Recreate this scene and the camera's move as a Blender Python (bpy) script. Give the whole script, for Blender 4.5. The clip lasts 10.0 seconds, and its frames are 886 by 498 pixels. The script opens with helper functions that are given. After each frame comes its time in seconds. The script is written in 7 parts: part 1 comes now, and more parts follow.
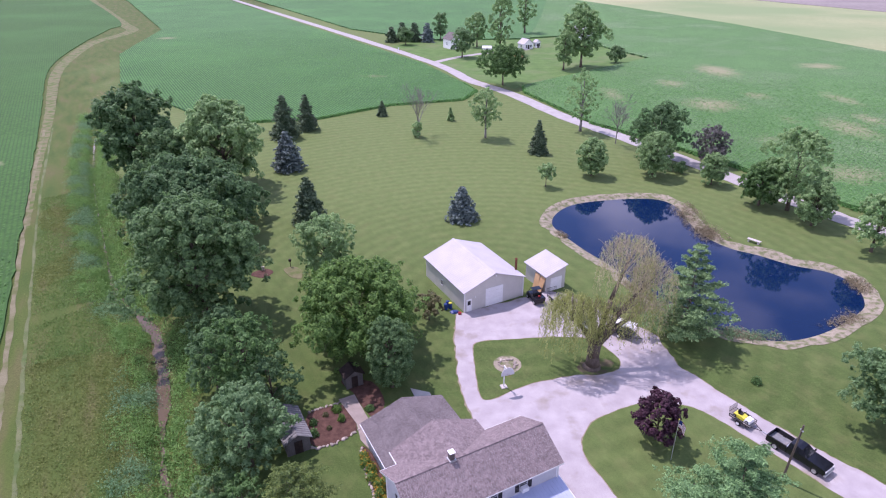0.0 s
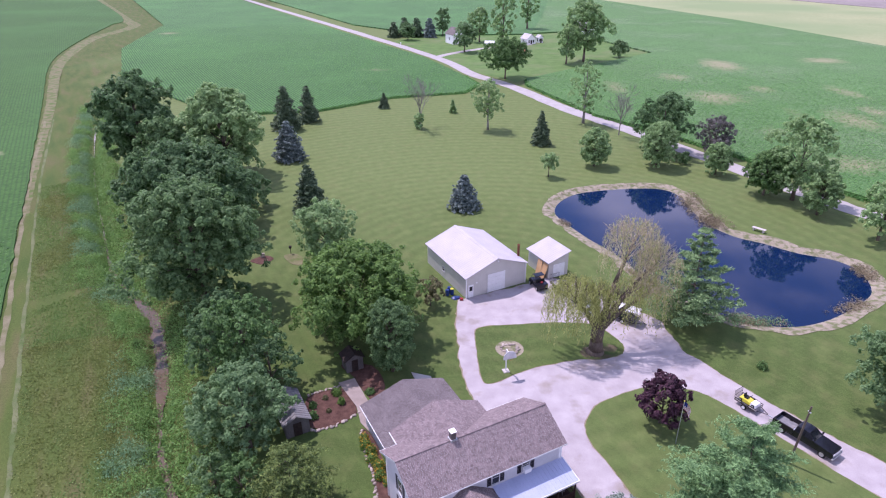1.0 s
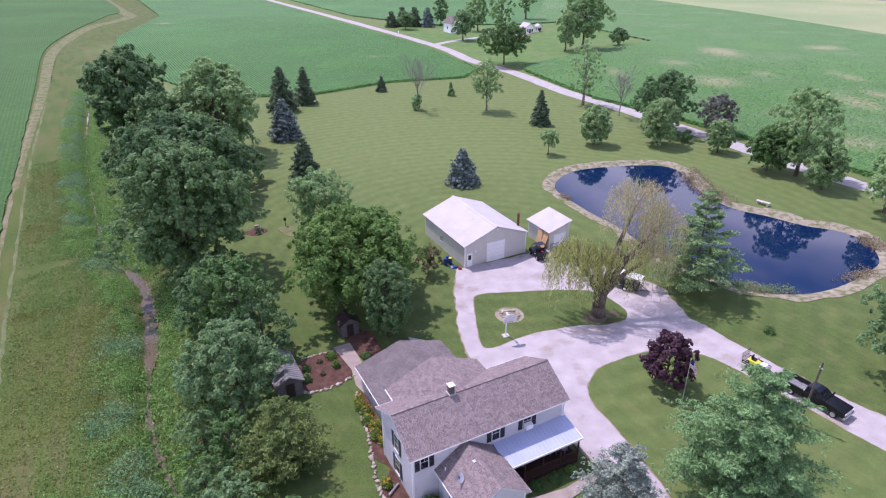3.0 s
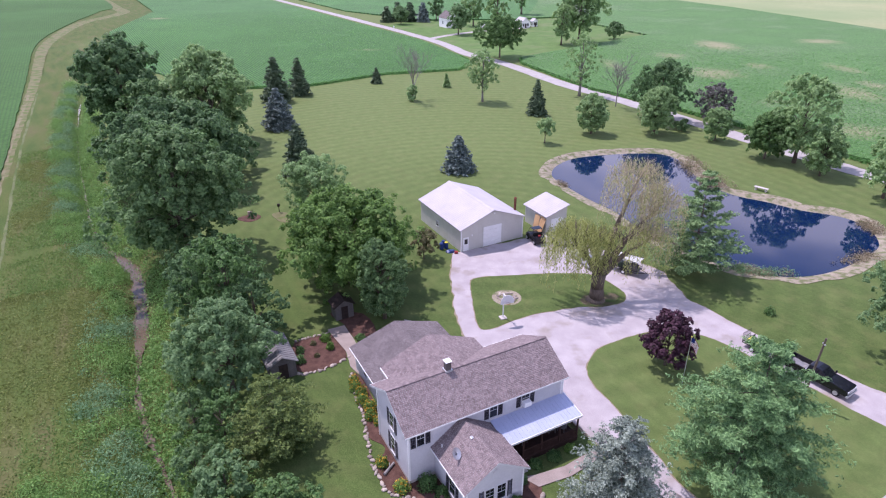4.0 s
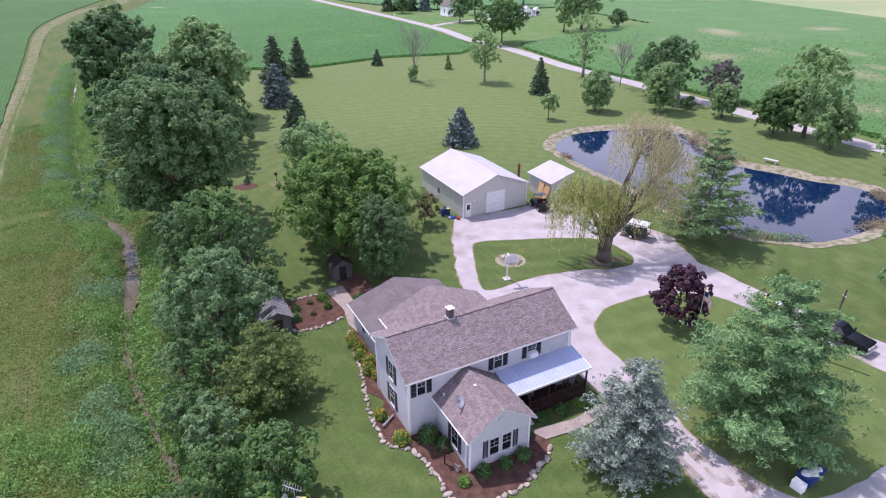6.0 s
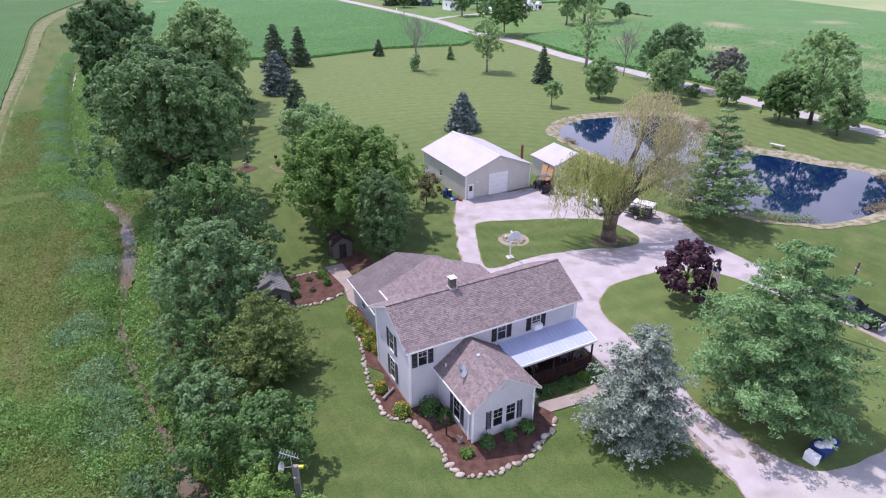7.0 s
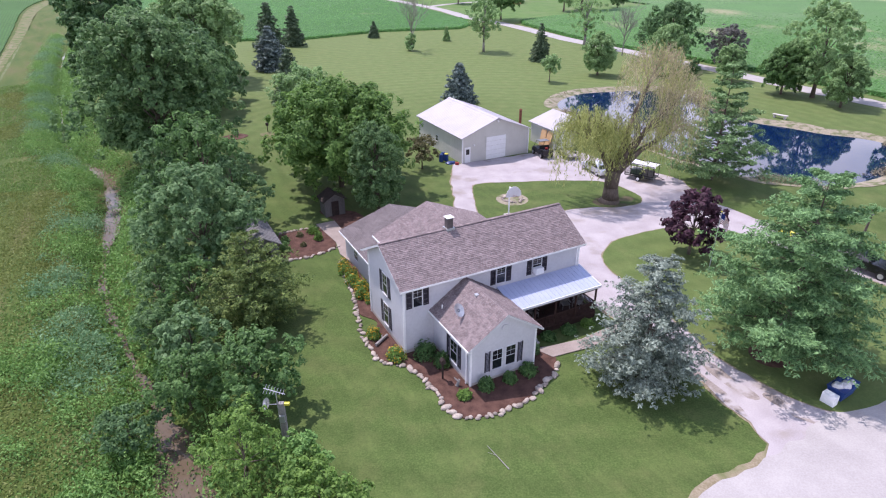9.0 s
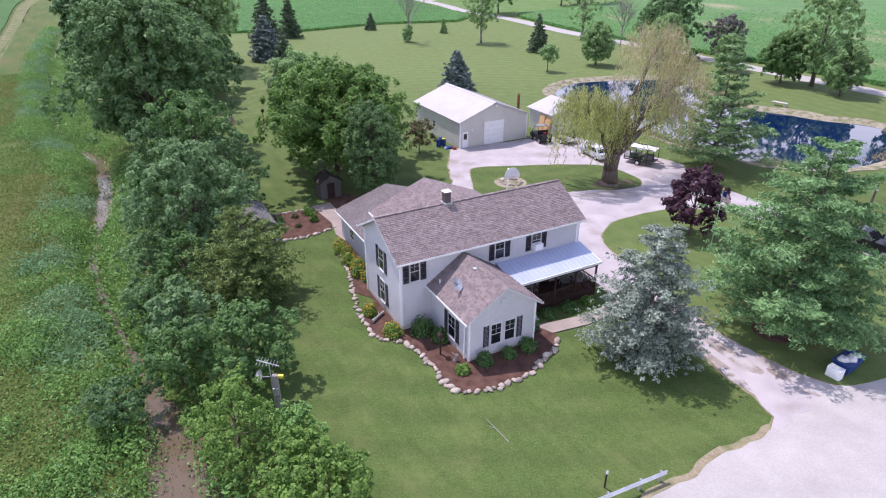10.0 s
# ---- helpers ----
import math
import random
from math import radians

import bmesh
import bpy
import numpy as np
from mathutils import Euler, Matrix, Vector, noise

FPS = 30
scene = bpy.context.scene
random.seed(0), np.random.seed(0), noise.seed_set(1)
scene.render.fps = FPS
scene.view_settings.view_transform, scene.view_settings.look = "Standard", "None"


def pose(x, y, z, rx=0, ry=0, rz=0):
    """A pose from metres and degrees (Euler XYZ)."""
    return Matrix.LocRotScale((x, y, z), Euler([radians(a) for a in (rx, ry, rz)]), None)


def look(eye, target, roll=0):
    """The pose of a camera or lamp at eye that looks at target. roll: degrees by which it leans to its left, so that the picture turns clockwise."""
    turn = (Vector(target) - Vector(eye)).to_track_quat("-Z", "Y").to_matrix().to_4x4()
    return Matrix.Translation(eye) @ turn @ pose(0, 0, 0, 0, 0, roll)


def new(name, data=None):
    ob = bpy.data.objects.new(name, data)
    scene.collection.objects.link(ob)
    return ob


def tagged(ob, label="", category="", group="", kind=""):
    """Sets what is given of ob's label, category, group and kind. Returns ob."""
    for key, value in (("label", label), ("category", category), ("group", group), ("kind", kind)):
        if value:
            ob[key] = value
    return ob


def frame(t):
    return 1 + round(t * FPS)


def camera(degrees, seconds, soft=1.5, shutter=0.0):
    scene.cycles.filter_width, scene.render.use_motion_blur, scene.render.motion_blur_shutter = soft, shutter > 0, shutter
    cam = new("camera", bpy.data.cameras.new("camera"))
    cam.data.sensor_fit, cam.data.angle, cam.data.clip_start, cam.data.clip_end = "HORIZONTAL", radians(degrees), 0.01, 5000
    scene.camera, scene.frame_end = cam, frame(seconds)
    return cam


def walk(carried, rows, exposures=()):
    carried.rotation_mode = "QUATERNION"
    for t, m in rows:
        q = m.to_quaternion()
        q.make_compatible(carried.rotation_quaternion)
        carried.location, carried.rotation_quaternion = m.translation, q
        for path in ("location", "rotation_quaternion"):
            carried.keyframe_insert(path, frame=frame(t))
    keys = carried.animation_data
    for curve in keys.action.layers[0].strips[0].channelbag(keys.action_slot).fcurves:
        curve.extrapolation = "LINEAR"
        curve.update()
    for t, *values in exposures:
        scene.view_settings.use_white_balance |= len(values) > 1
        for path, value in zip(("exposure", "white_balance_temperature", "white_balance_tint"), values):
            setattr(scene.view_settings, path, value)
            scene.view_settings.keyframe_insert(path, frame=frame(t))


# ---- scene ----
cam = camera(72.3, 10.0, soft=1.15)
METRES, EYE, TILT, LEAN, TURN = 25.2, 49.7, -26.6, 0.6, 0.0
ROWS = [
    (0.0, 0.0, 0.0, 0.0, 0.0, 0.0, 0.0),
    (0.5, 0.001, 0.0191, -0.0402, 0.03, -0.03, -0.01),
    (1.0, 0.0017, 0.0387, -0.0859, 0.18, -0.03, -0.14),
    (1.5, 0.0032, 0.0587, -0.1313, 0.26, -0.05, -0.17),
    (2.0, 0.0029, 0.0807, -0.1758, 0.24, -0.07, -0.19),
    (2.5, 0.0028, 0.1033, -0.2212, 0.19, -0.1, -0.18),
    (4.0, 0.0022, 0.1739, -0.3565, -0.38, -0.13, 0.0),
    (4.5, 0.0036, 0.1986, -0.4008, -0.4, -0.15, 0.02),
    (5.0, 0.0029, 0.2248, -0.4461, -0.43, -0.14, -0.03),
    (5.5, -0.0005, 0.2495, -0.4925, -0.42, -0.17, -0.09),
    (7.0, -0.006, 0.3248, -0.6396, -0.23, -0.22, -0.34),
    (7.5, -0.0049, 0.3509, -0.6849, -0.48, -0.23, -0.27),
    (8.0, -0.002, 0.3755, -0.73, -0.51, -0.23, -0.3),
    (8.5, -0.0032, 0.3991, -0.7741, -0.6, -0.26, -0.28),
    (9.0, -0.0047, 0.4213, -0.819, -0.6, -0.28, -0.34),
    (9.5, -0.0056, 0.4413, -0.8606, -0.64, -0.33, -0.4),
    (10.0, -0.0049, 0.4559, -0.889, -0.86, -0.36, -0.3),
]
walk(cam, [(t, pose(0, 0, EYE, TILT, LEAN, TURN) @ pose(METRES * x, METRES * y, METRES * z, 90 + pitch, roll, yaw)) for t, x, y, z, yaw, pitch, roll in ROWS], [(0, 0.48, 5980, 38), (5, 0.53, 6120, 31), (10, 0.63, 6230, 25)])

# ---------------------------------------------------------------- light
SUN_DIR = Vector((-0.42, 0.40, 1.15)).normalized()
sun = new("sun", bpy.data.lights.new("sun", "SUN"))
sun.data.energy, sun.data.angle, sun.data.color = 3.2, radians(0.8), (1.0, 0.955, 0.89)
sun.matrix_world = look((0, 0, 200), Vector((0, 0, 200)) - SUN_DIR)
world = bpy.data.worlds.new("sky")
scene.world = world
world.use_nodes = True
wn, wl = world.node_tree.nodes, world.node_tree.links
wn.clear()
sky = wn.new("ShaderNodeTexSky")
sky.sky_type, sky.sun_disc = "NISHITA", False
sky.sun_elevation = math.asin(SUN_DIR.z)
sky.sun_rotation = math.atan2(SUN_DIR.x, SUN_DIR.y)
sky.air_density, sky.dust_density, sky.ozone_density = 1.0, 0.6, 2.0
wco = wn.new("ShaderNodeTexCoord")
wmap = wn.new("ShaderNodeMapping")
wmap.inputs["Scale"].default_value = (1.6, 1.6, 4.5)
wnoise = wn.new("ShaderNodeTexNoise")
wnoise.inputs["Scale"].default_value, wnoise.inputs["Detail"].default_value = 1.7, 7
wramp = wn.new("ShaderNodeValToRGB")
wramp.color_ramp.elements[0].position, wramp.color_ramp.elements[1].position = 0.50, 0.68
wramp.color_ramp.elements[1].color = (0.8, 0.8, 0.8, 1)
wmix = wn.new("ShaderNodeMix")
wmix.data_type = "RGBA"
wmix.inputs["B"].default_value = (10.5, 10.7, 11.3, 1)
wbg, wout = wn.new("ShaderNodeBackground"), wn.new("ShaderNodeOutputWorld")
wbg.inputs["Strength"].default_value = 0.15
wl.new(wco.outputs["Generated"], wmap.inputs["Vector"])
wl.new(wmap.outputs["Vector"], wnoise.inputs["Vector"])
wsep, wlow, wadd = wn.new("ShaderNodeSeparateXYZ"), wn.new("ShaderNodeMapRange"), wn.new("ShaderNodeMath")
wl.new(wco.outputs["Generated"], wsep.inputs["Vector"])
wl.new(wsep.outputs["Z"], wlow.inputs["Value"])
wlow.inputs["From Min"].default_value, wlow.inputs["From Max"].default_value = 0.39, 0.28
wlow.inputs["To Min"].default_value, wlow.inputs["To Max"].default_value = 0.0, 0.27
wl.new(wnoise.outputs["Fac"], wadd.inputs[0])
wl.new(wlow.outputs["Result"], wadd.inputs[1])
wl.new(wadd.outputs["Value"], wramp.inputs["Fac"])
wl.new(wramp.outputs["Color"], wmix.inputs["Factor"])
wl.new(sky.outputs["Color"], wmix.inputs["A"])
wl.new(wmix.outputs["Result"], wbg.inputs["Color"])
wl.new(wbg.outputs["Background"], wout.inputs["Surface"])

# ---------------------------------------------------------------- materials


def surf(name, low, high, scale=3.0, fine=40.0, rough=0.85, bump=0.3, metal=0.0, spots=None, spot_scale=0.4, spot_at=(0.55, 0.7), depth=0.05, stretch=(1, 1, 1), per_object=0.0, amount=0.45):
    """A matt surface whose colour wanders between two tones at two sizes, with an optional third tone in patches."""
    m = bpy.data.materials.new(name)
    m.use_nodes = True
    nt = m.node_tree
    N, L = nt.nodes, nt.links
    bs = N["Principled BSDF"]
    geo = N.new("ShaderNodeNewGeometry")
    mp = N.new("ShaderNodeMapping")
    mp.inputs["Scale"].default_value = stretch
    L.new(geo.outputs["Position"], mp.inputs["Vector"])
    n1, n2 = N.new("ShaderNodeTexNoise"), N.new("ShaderNodeTexNoise")
    for n, s in ((n1, scale), (n2, fine)):
        n.inputs["Scale"].default_value, n.inputs["Detail"].default_value = s, 6
        L.new(mp.outputs["Vector"], n.inputs["Vector"])
    mx = N.new("ShaderNodeMix")
    mx.inputs["Factor"].default_value = amount
    L.new(n1.outputs["Fac"], mx.inputs["A"])
    L.new(n2.outputs["Fac"], mx.inputs["B"])
    rp = N.new("ShaderNodeValToRGB")
    rp.color_ramp.elements[0].position, rp.color_ramp.elements[1].position = 0.36, 0.64
    rp.color_ramp.elements[0].color, rp.color_ramp.elements[1].color = (*low, 1), (*high, 1)
    L.new(mx.outputs["Result"], rp.inputs["Fac"])
    col = rp.outputs["Color"]
    if spots:
        n3 = N.new("ShaderNodeTexNoise")
        n3.inputs["Scale"].default_value, n3.inputs["Detail"].default_value = spot_scale, 5
        L.new(mp.outputs["Vector"], n3.inputs["Vector"])
        r3 = N.new("ShaderNodeValToRGB")
        r3.color_ramp.elements[0].position, r3.color_ramp.elements[1].position = spot_at
        L.new(n3.outputs["Fac"], r3.inputs["Fac"])
        m3 = N.new("ShaderNodeMix")
        m3.data_type = "RGBA"
        m3.inputs["B"].default_value = (*spots, 1)
        L.new(r3.outputs["Color"], m3.inputs["Factor"])
        L.new(col, m3.inputs["A"])
        col = m3.outputs["Result"]
    if per_object:
        oi = N.new("ShaderNodeObjectInfo")
        hv = N.new("ShaderNodeHueSaturation")
        mr = N.new("ShaderNodeMapRange")
        mr.inputs["To Min"].default_value, mr.inputs["To Max"].default_value = 1 - per_object, 1 + per_object
        L.new(oi.outputs["Random"], mr.inputs["Value"])
        L.new(mr.outputs["Result"], hv.inputs["Value"])
        L.new(col, hv.inputs["Color"])
        col = hv.outputs["Color"]
    L.new(col, bs.inputs["Base Color"])
    bs.inputs["Roughness"].default_value, bs.inputs["Metallic"].default_value = rough, metal
    bs.inputs["Specular IOR Level"].default_value = 0.5 if rough < 0.6 else 0.2
    if bump:
        bp = N.new("ShaderNodeBump")
        bp.inputs["Strength"].default_value, bp.inputs["Distance"].default_value = bump, depth
        L.new(n2.outputs["Fac"], bp.inputs["Height"])
        L.new(bp.outputs["Normal"], bs.inputs["Normal"])
    return m


def foliage(name, dark, light, through_it=0.45, rough=0.6):
    """Leaves: tone by leaf, some light let through."""
    m = bpy.data.materials.new(name)
    m.use_nodes = True
    nt = m.node_tree
    N, L = nt.nodes, nt.links
    bs = N["Principled BSDF"]
    geo = N.new("ShaderNodeNewGeometry")
    ns = N.new("ShaderNodeTexNoise")
    ns.inputs["Scale"].default_value, ns.inputs["Detail"].default_value = 0.55, 3
    L.new(geo.outputs["Position"], ns.inputs["Vector"])
    mx = N.new("ShaderNodeMix")
    mx.inputs["Factor"].default_value = 0.5
    L.new(geo.outputs["Random Per Island"], mx.inputs["A"])
    L.new(ns.outputs["Fac"], mx.inputs["B"])
    rp = N.new("ShaderNodeValToRGB")
    rp.color_ramp.elements[0].position, rp.color_ramp.elements[1].position = 0.2, 0.8
    rp.color_ramp.elements[0].color, rp.color_ramp.elements[1].color = (*dark, 1), (*light, 1)
    L.new(mx.outputs["Result"], rp.inputs["Fac"])
    L.new(rp.outputs["Color"], bs.inputs["Base Color"])
    bs.inputs["Roughness"].default_value = rough
    bs.inputs["Specular IOR Level"].default_value = 0.25
    tr, ms = N.new("ShaderNodeBsdfTranslucent"), N.new("ShaderNodeMixShader")
    L.new(rp.outputs["Color"], tr.inputs["Color"])
    ms.inputs["Fac"].default_value = through_it
    L.new(bs.outputs["BSDF"], ms.inputs[1])
    L.new(tr.outputs["BSDF"], ms.inputs[2])
    L.new(ms.outputs["Shader"], N["Material Output"].inputs["Surface"])
    return m


def lawn_material():
    """Mown lawn and rougher verge, told apart by the mesh's own 'rough' value; mowing swathes run in arcs."""
    m = surf("grass", (0.047, 0.083, 0.019), (0.090, 0.130, 0.036), scale=1.9, fine=9.0, amount=0.8, rough=0.95, bump=0.45, spots=(0.110, 0.142, 0.044), spot_scale=0.3, spot_at=(0.50, 0.78), depth=0.06)
    N, L = m.node_tree.nodes, m.node_tree.links
    bs = N["Principled BSDF"]
    col = bs.inputs["Base Color"].links[0].from_socket
    geo = [n for n in N if n.type == "NEW_GEOMETRY"][0]
    # paler, yellower turf by a value stored in the mesh
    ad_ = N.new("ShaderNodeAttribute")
    ad_.attribute_name = "pale_dry"
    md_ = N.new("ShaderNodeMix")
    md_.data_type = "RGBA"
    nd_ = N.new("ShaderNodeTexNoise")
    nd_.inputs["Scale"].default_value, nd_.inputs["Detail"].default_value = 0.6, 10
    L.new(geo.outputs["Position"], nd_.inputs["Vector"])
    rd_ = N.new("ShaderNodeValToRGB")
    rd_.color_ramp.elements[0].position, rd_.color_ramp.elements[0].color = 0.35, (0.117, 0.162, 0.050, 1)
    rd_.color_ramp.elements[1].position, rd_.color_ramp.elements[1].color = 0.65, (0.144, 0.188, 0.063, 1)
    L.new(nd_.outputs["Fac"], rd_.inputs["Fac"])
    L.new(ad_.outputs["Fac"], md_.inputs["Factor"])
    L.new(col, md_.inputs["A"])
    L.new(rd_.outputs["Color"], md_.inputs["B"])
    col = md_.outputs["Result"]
    # mowing arcs
    mp = N.new("ShaderNodeMapping")
    mp.inputs["Location"].default_value = (-8.0, -84.0, 0)
    L.new(geo.outputs["Position"], mp.inputs["Vector"])
    wv = N.new("ShaderNodeTexWave")
    wv.wave_type, wv.rings_direction = "RINGS", "Z"
    wv.inputs["Scale"].default_value, wv.inputs["Distortion"].default_value = 0.115, 2.6
    wv.inputs["Detail"].default_value, wv.inputs["Detail Scale"].default_value = 2.0, 0.3
    L.new(mp.outputs["Vector"], wv.inputs["Vector"])
    mr = N.new("ShaderNodeMapRange")
    mr.inputs["To Min"].default_value, mr.inputs["To Max"].default_value = 0.94, 1.055
    L.new(wv.outputs["Fac"], mr.inputs["Value"])
    hv = N.new("ShaderNodeHueSaturation")
    L.new(mr.outputs["Result"], hv.inputs["Value"])
    L.new(col, hv.inputs["Color"])
    # worn, paler patches and streaks left by the mower
    np_ = N.new("ShaderNodeTexNoise")
    np_.inputs["Scale"].default_value, np_.inputs["Detail"].default_value = 0.33, 9
    np_.inputs["Roughness"].default_value = 0.62
    L.new(geo.outputs["Position"], np_.inputs["Vector"])
    rp_ = N.new("ShaderNodeValToRGB")
    rp_.color_ramp.elements[0].position, rp_.color_ramp.elements[1].position = 0.50, 0.72
    rp_.color_ramp.elements[1].color = (0.36, 0.36, 0.36, 1)
    L.new(np_.outputs["Fac"], rp_.inputs["Fac"])
    mp_ = N.new("ShaderNodeMix")
    mp_.data_type = "RGBA"
    mp_.inputs["B"].default_value = (0.150, 0.152, 0.060, 1)
    L.new(rp_.outputs["Color"], mp_.inputs["Factor"])
    L.new(hv.outputs["Color"], mp_.inputs["A"])
    ms_ = N.new("ShaderNodeMapping")
    mt_ = N.new("ShaderNodeMapping")
    mt_.inputs["Rotation"].default_value = (0, 0, radians(-119.8))
    L.new(geo.outputs["Position"], mt_.inputs["Vector"])
    ms_.inputs["Scale"].default_value = (0.28, 1.5, 1)
    L.new(mt_.outputs["Vector"], ms_.inputs["Vector"])
    ns_ = N.new("ShaderNodeTexNoise")
    ns_.inputs["Scale"].default_value, ns_.inputs["Detail"].default_value = 1.0, 6
    L.new(ms_.outputs["Vector"], ns_.inputs["Vector"])
    nf_ = N.new("ShaderNodeTexNoise")
    nf_.inputs["Scale"].default_value, nf_.inputs["Detail"].default_value = 3.4, 9
    nf_.inputs["Roughness"].default_value = 0.86
    L.new(geo.outputs["Position"], nf_.inputs["Vector"])
    av_ = N.new("ShaderNodeMath")
    av_.operation = "MULTIPLY_ADD"
    L.new(ns_.outputs["Fac"], av_.inputs[0])
    av_.inputs[1].default_value = 0.35
    L.new(nf_.outputs["Fac"], av_.inputs[2])
    mr_ = N.new("ShaderNodeMapRange")
    mr_.inputs["From Min"].default_value, mr_.inputs["From Max"].default_value = 0.40, 0.95
    mr_.inputs["To Min"].default_value, mr_.inputs["To Max"].default_value = 0.66, 1.32
    L.new(av_.outputs["Value"], mr_.inputs["Value"])
    hw_ = N.new("ShaderNodeHueSaturation")
    # the tone wanders less where the turf is paler
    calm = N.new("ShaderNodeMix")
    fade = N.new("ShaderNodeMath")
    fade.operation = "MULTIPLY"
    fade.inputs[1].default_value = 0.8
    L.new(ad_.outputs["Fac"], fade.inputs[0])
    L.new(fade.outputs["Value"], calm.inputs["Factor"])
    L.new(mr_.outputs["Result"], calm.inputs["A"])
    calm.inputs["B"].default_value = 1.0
    L.new(calm.outputs["Result"], hw_.inputs["Value"])
    L.new(mp_.outputs["Result"], hw_.inputs["Color"])
    hv = hw_
    # verge
    at = N.new("ShaderNodeAttribute")
    at.attribute_name = "rough"
    nv = N.new("ShaderNodeTexNoise")
    nv.inputs["Scale"].default_value, nv.inputs["Detail"].default_value = 0.30, 9
    along = N.new("ShaderNodeMapping")
    along.inputs["Rotation"].default_value = (0, 0, radians(-119.8))
    lean = N.new("ShaderNodeMapping")
    lean.inputs["Scale"].default_value = (0.22, 1.0, 1)
    L.new(geo.outputs["Position"], along.inputs["Vector"])
    L.new(along.outputs["Vector"], lean.inputs["Vector"])
    L.new(lean.outputs["Vector"], nv.inputs["Vector"])
    rv = N.new("ShaderNodeValToRGB")
    rv.color_ramp.elements[0].position, rv.color_ramp.elements[0].color = 0.34, (0.058, 0.098, 0.020, 1)
    rv.color_ramp.elements[1].position, rv.color_ramp.elements[1].color = 0.52, (0.082, 0.112, 0.026, 1)
    e = rv.color_ramp.elements.new(0.66)
    e.color = (0.108, 0.110, 0.040, 1)
    L.new(nv.outputs["Fac"], rv.inputs["Fac"])
    mv_ = N.new("ShaderNodeMapRange")
    mv_.inputs["From Min"].default_value, mv_.inputs["From Max"].default_value = 0.3, 0.7
    mv_.inputs["To Min"].default_value, mv_.inputs["To Max"].default_value = 0.50, 1.42
    L.new(nf_.outputs["Fac"], mv_.inputs["Value"])
    hr_ = N.new("ShaderNodeHueSaturation")
    L.new(mv_.outputs["Result"], hr_.inputs["Value"])
    L.new(rv.outputs["Color"], hr_.inputs["Color"])
    mx = N.new("ShaderNodeMix")
    mx.data_type = "RGBA"
    L.new(at.outputs["Fac"], mx.inputs["Factor"])
    L.new(hv.outputs["Color"], mx.inputs["A"])
    L.new(hr_.outputs["Color"], mx.inputs["B"])
    # bare earth and dry grass by the mesh's own 'bare' value
    ab = N.new("ShaderNodeAttribute")
    ab.attribute_name = "bare"
    nb = N.new("ShaderNodeTexNoise")
    nb.inputs["Scale"].default_value, nb.inputs["Detail"].default_value = 0.9, 8
    L.new(geo.outputs["Position"], nb.inputs["Vector"])
    ad = N.new("ShaderNodeMath")
    ad.operation = "MULTIPLY_ADD"
    L.new(nb.outputs["Fac"], ad.inputs[0])
    ad.inputs[1].default_value = 1.4
    L.new(ab.outputs["Fac"], ad.inputs[2])
    rb = N.new("ShaderNodeValToRGB")
    rb.color_ramp.elements[0].position, rb.color_ramp.elements[1].position = 0.55, 0.80
    sb = N.new("ShaderNodeMath")
    sb.operation = "SUBTRACT"
    L.new(ad.outputs["Value"], sb.inputs[0])
    sb.inputs[1].default_value = 0.62
    L.new(sb.outputs["Value"], rb.inputs["Fac"])
    m2 = N.new("ShaderNodeMix")
    m2.data_type = "RGBA"
    m2.inputs["B"].default_value = (0.235, 0.185, 0.105, 1)
    L.new(rb.outputs["Color"], m2.inputs["Factor"])
    L.new(mx.outputs["Result"], m2.inputs["A"])
    L.new(m2.outputs["Result"], bs.inputs["Base Color"])
    return m


M_GRASS = lawn_material()
M_FARGRASS = surf("far_grass", (0.072, 0.142, 0.036), (0.122, 0.204, 0.058), scale=0.25, fine=3, rough=0.95, bump=0.2, spots=(0.140, 0.180, 0.074), spot_scale=0.06, spot_at=(0.5, 0.7))
M_GRAVEL = surf("gravel", (0.325, 0.290, 0.298), (0.445, 0.405, 0.414), scale=0.5, fine=14, rough=0.95, bump=0.5, spots=(0.255, 0.215, 0.18), spot_scale=0.30, spot_at=(0.54, 0.74), depth=0.03)
M_ROAD = surf("road_stone", (0.315, 0.292, 0.282), (0.415, 0.388, 0.374), scale=0.4, fine=10, rough=0.95, bump=0.4, stretch=(1, 1, 1), depth=0.03)
M_DIRT = surf("dry_earth", (0.20, 0.165, 0.10), (0.34, 0.29, 0.21), scale=0.5, fine=8, rough=0.95, bump=0.5, spots=(0.11, 0.13, 0.04), spot_scale=0.5, spot_at=(0.5, 0.66))
M_VERGE = surf("worn_verge", (0.115, 0.120, 0.050), (0.195, 0.178, 0.098), scale=0.5, fine=6, rough=0.95, bump=0.5, spots=(0.085, 0.13, 0.03), spot_scale=0.35, spot_at=(0.47, 0.62))
M_RUT = surf("worn_rut", (0.145, 0.136, 0.072), (0.230, 0.208, 0.128), scale=0.5, fine=7, rough=0.95, bump=0.4, spots=(0.12, 0.135, 0.05), spot_scale=0.3, spot_at=(0.5, 0.62))
M_PALETRACK = surf("pressed_grass", (0.105, 0.130, 0.055), (0.165, 0.178, 0.085), scale=0.5, fine=7, rough=0.95, bump=0.4, spots=(0.080, 0.120, 0.035), spot_scale=0.25, spot_at=(0.48, 0.60))
M_MARGIN = surf("field_margin", (0.105, 0.082, 0.055), (0.170, 0.132, 0.090), scale=0.4, fine=6, rough=0.95, bump=0.5, spots=(0.065, 0.110, 0.032), spot_scale=0.35, spot_at=(0.44, 0.56))
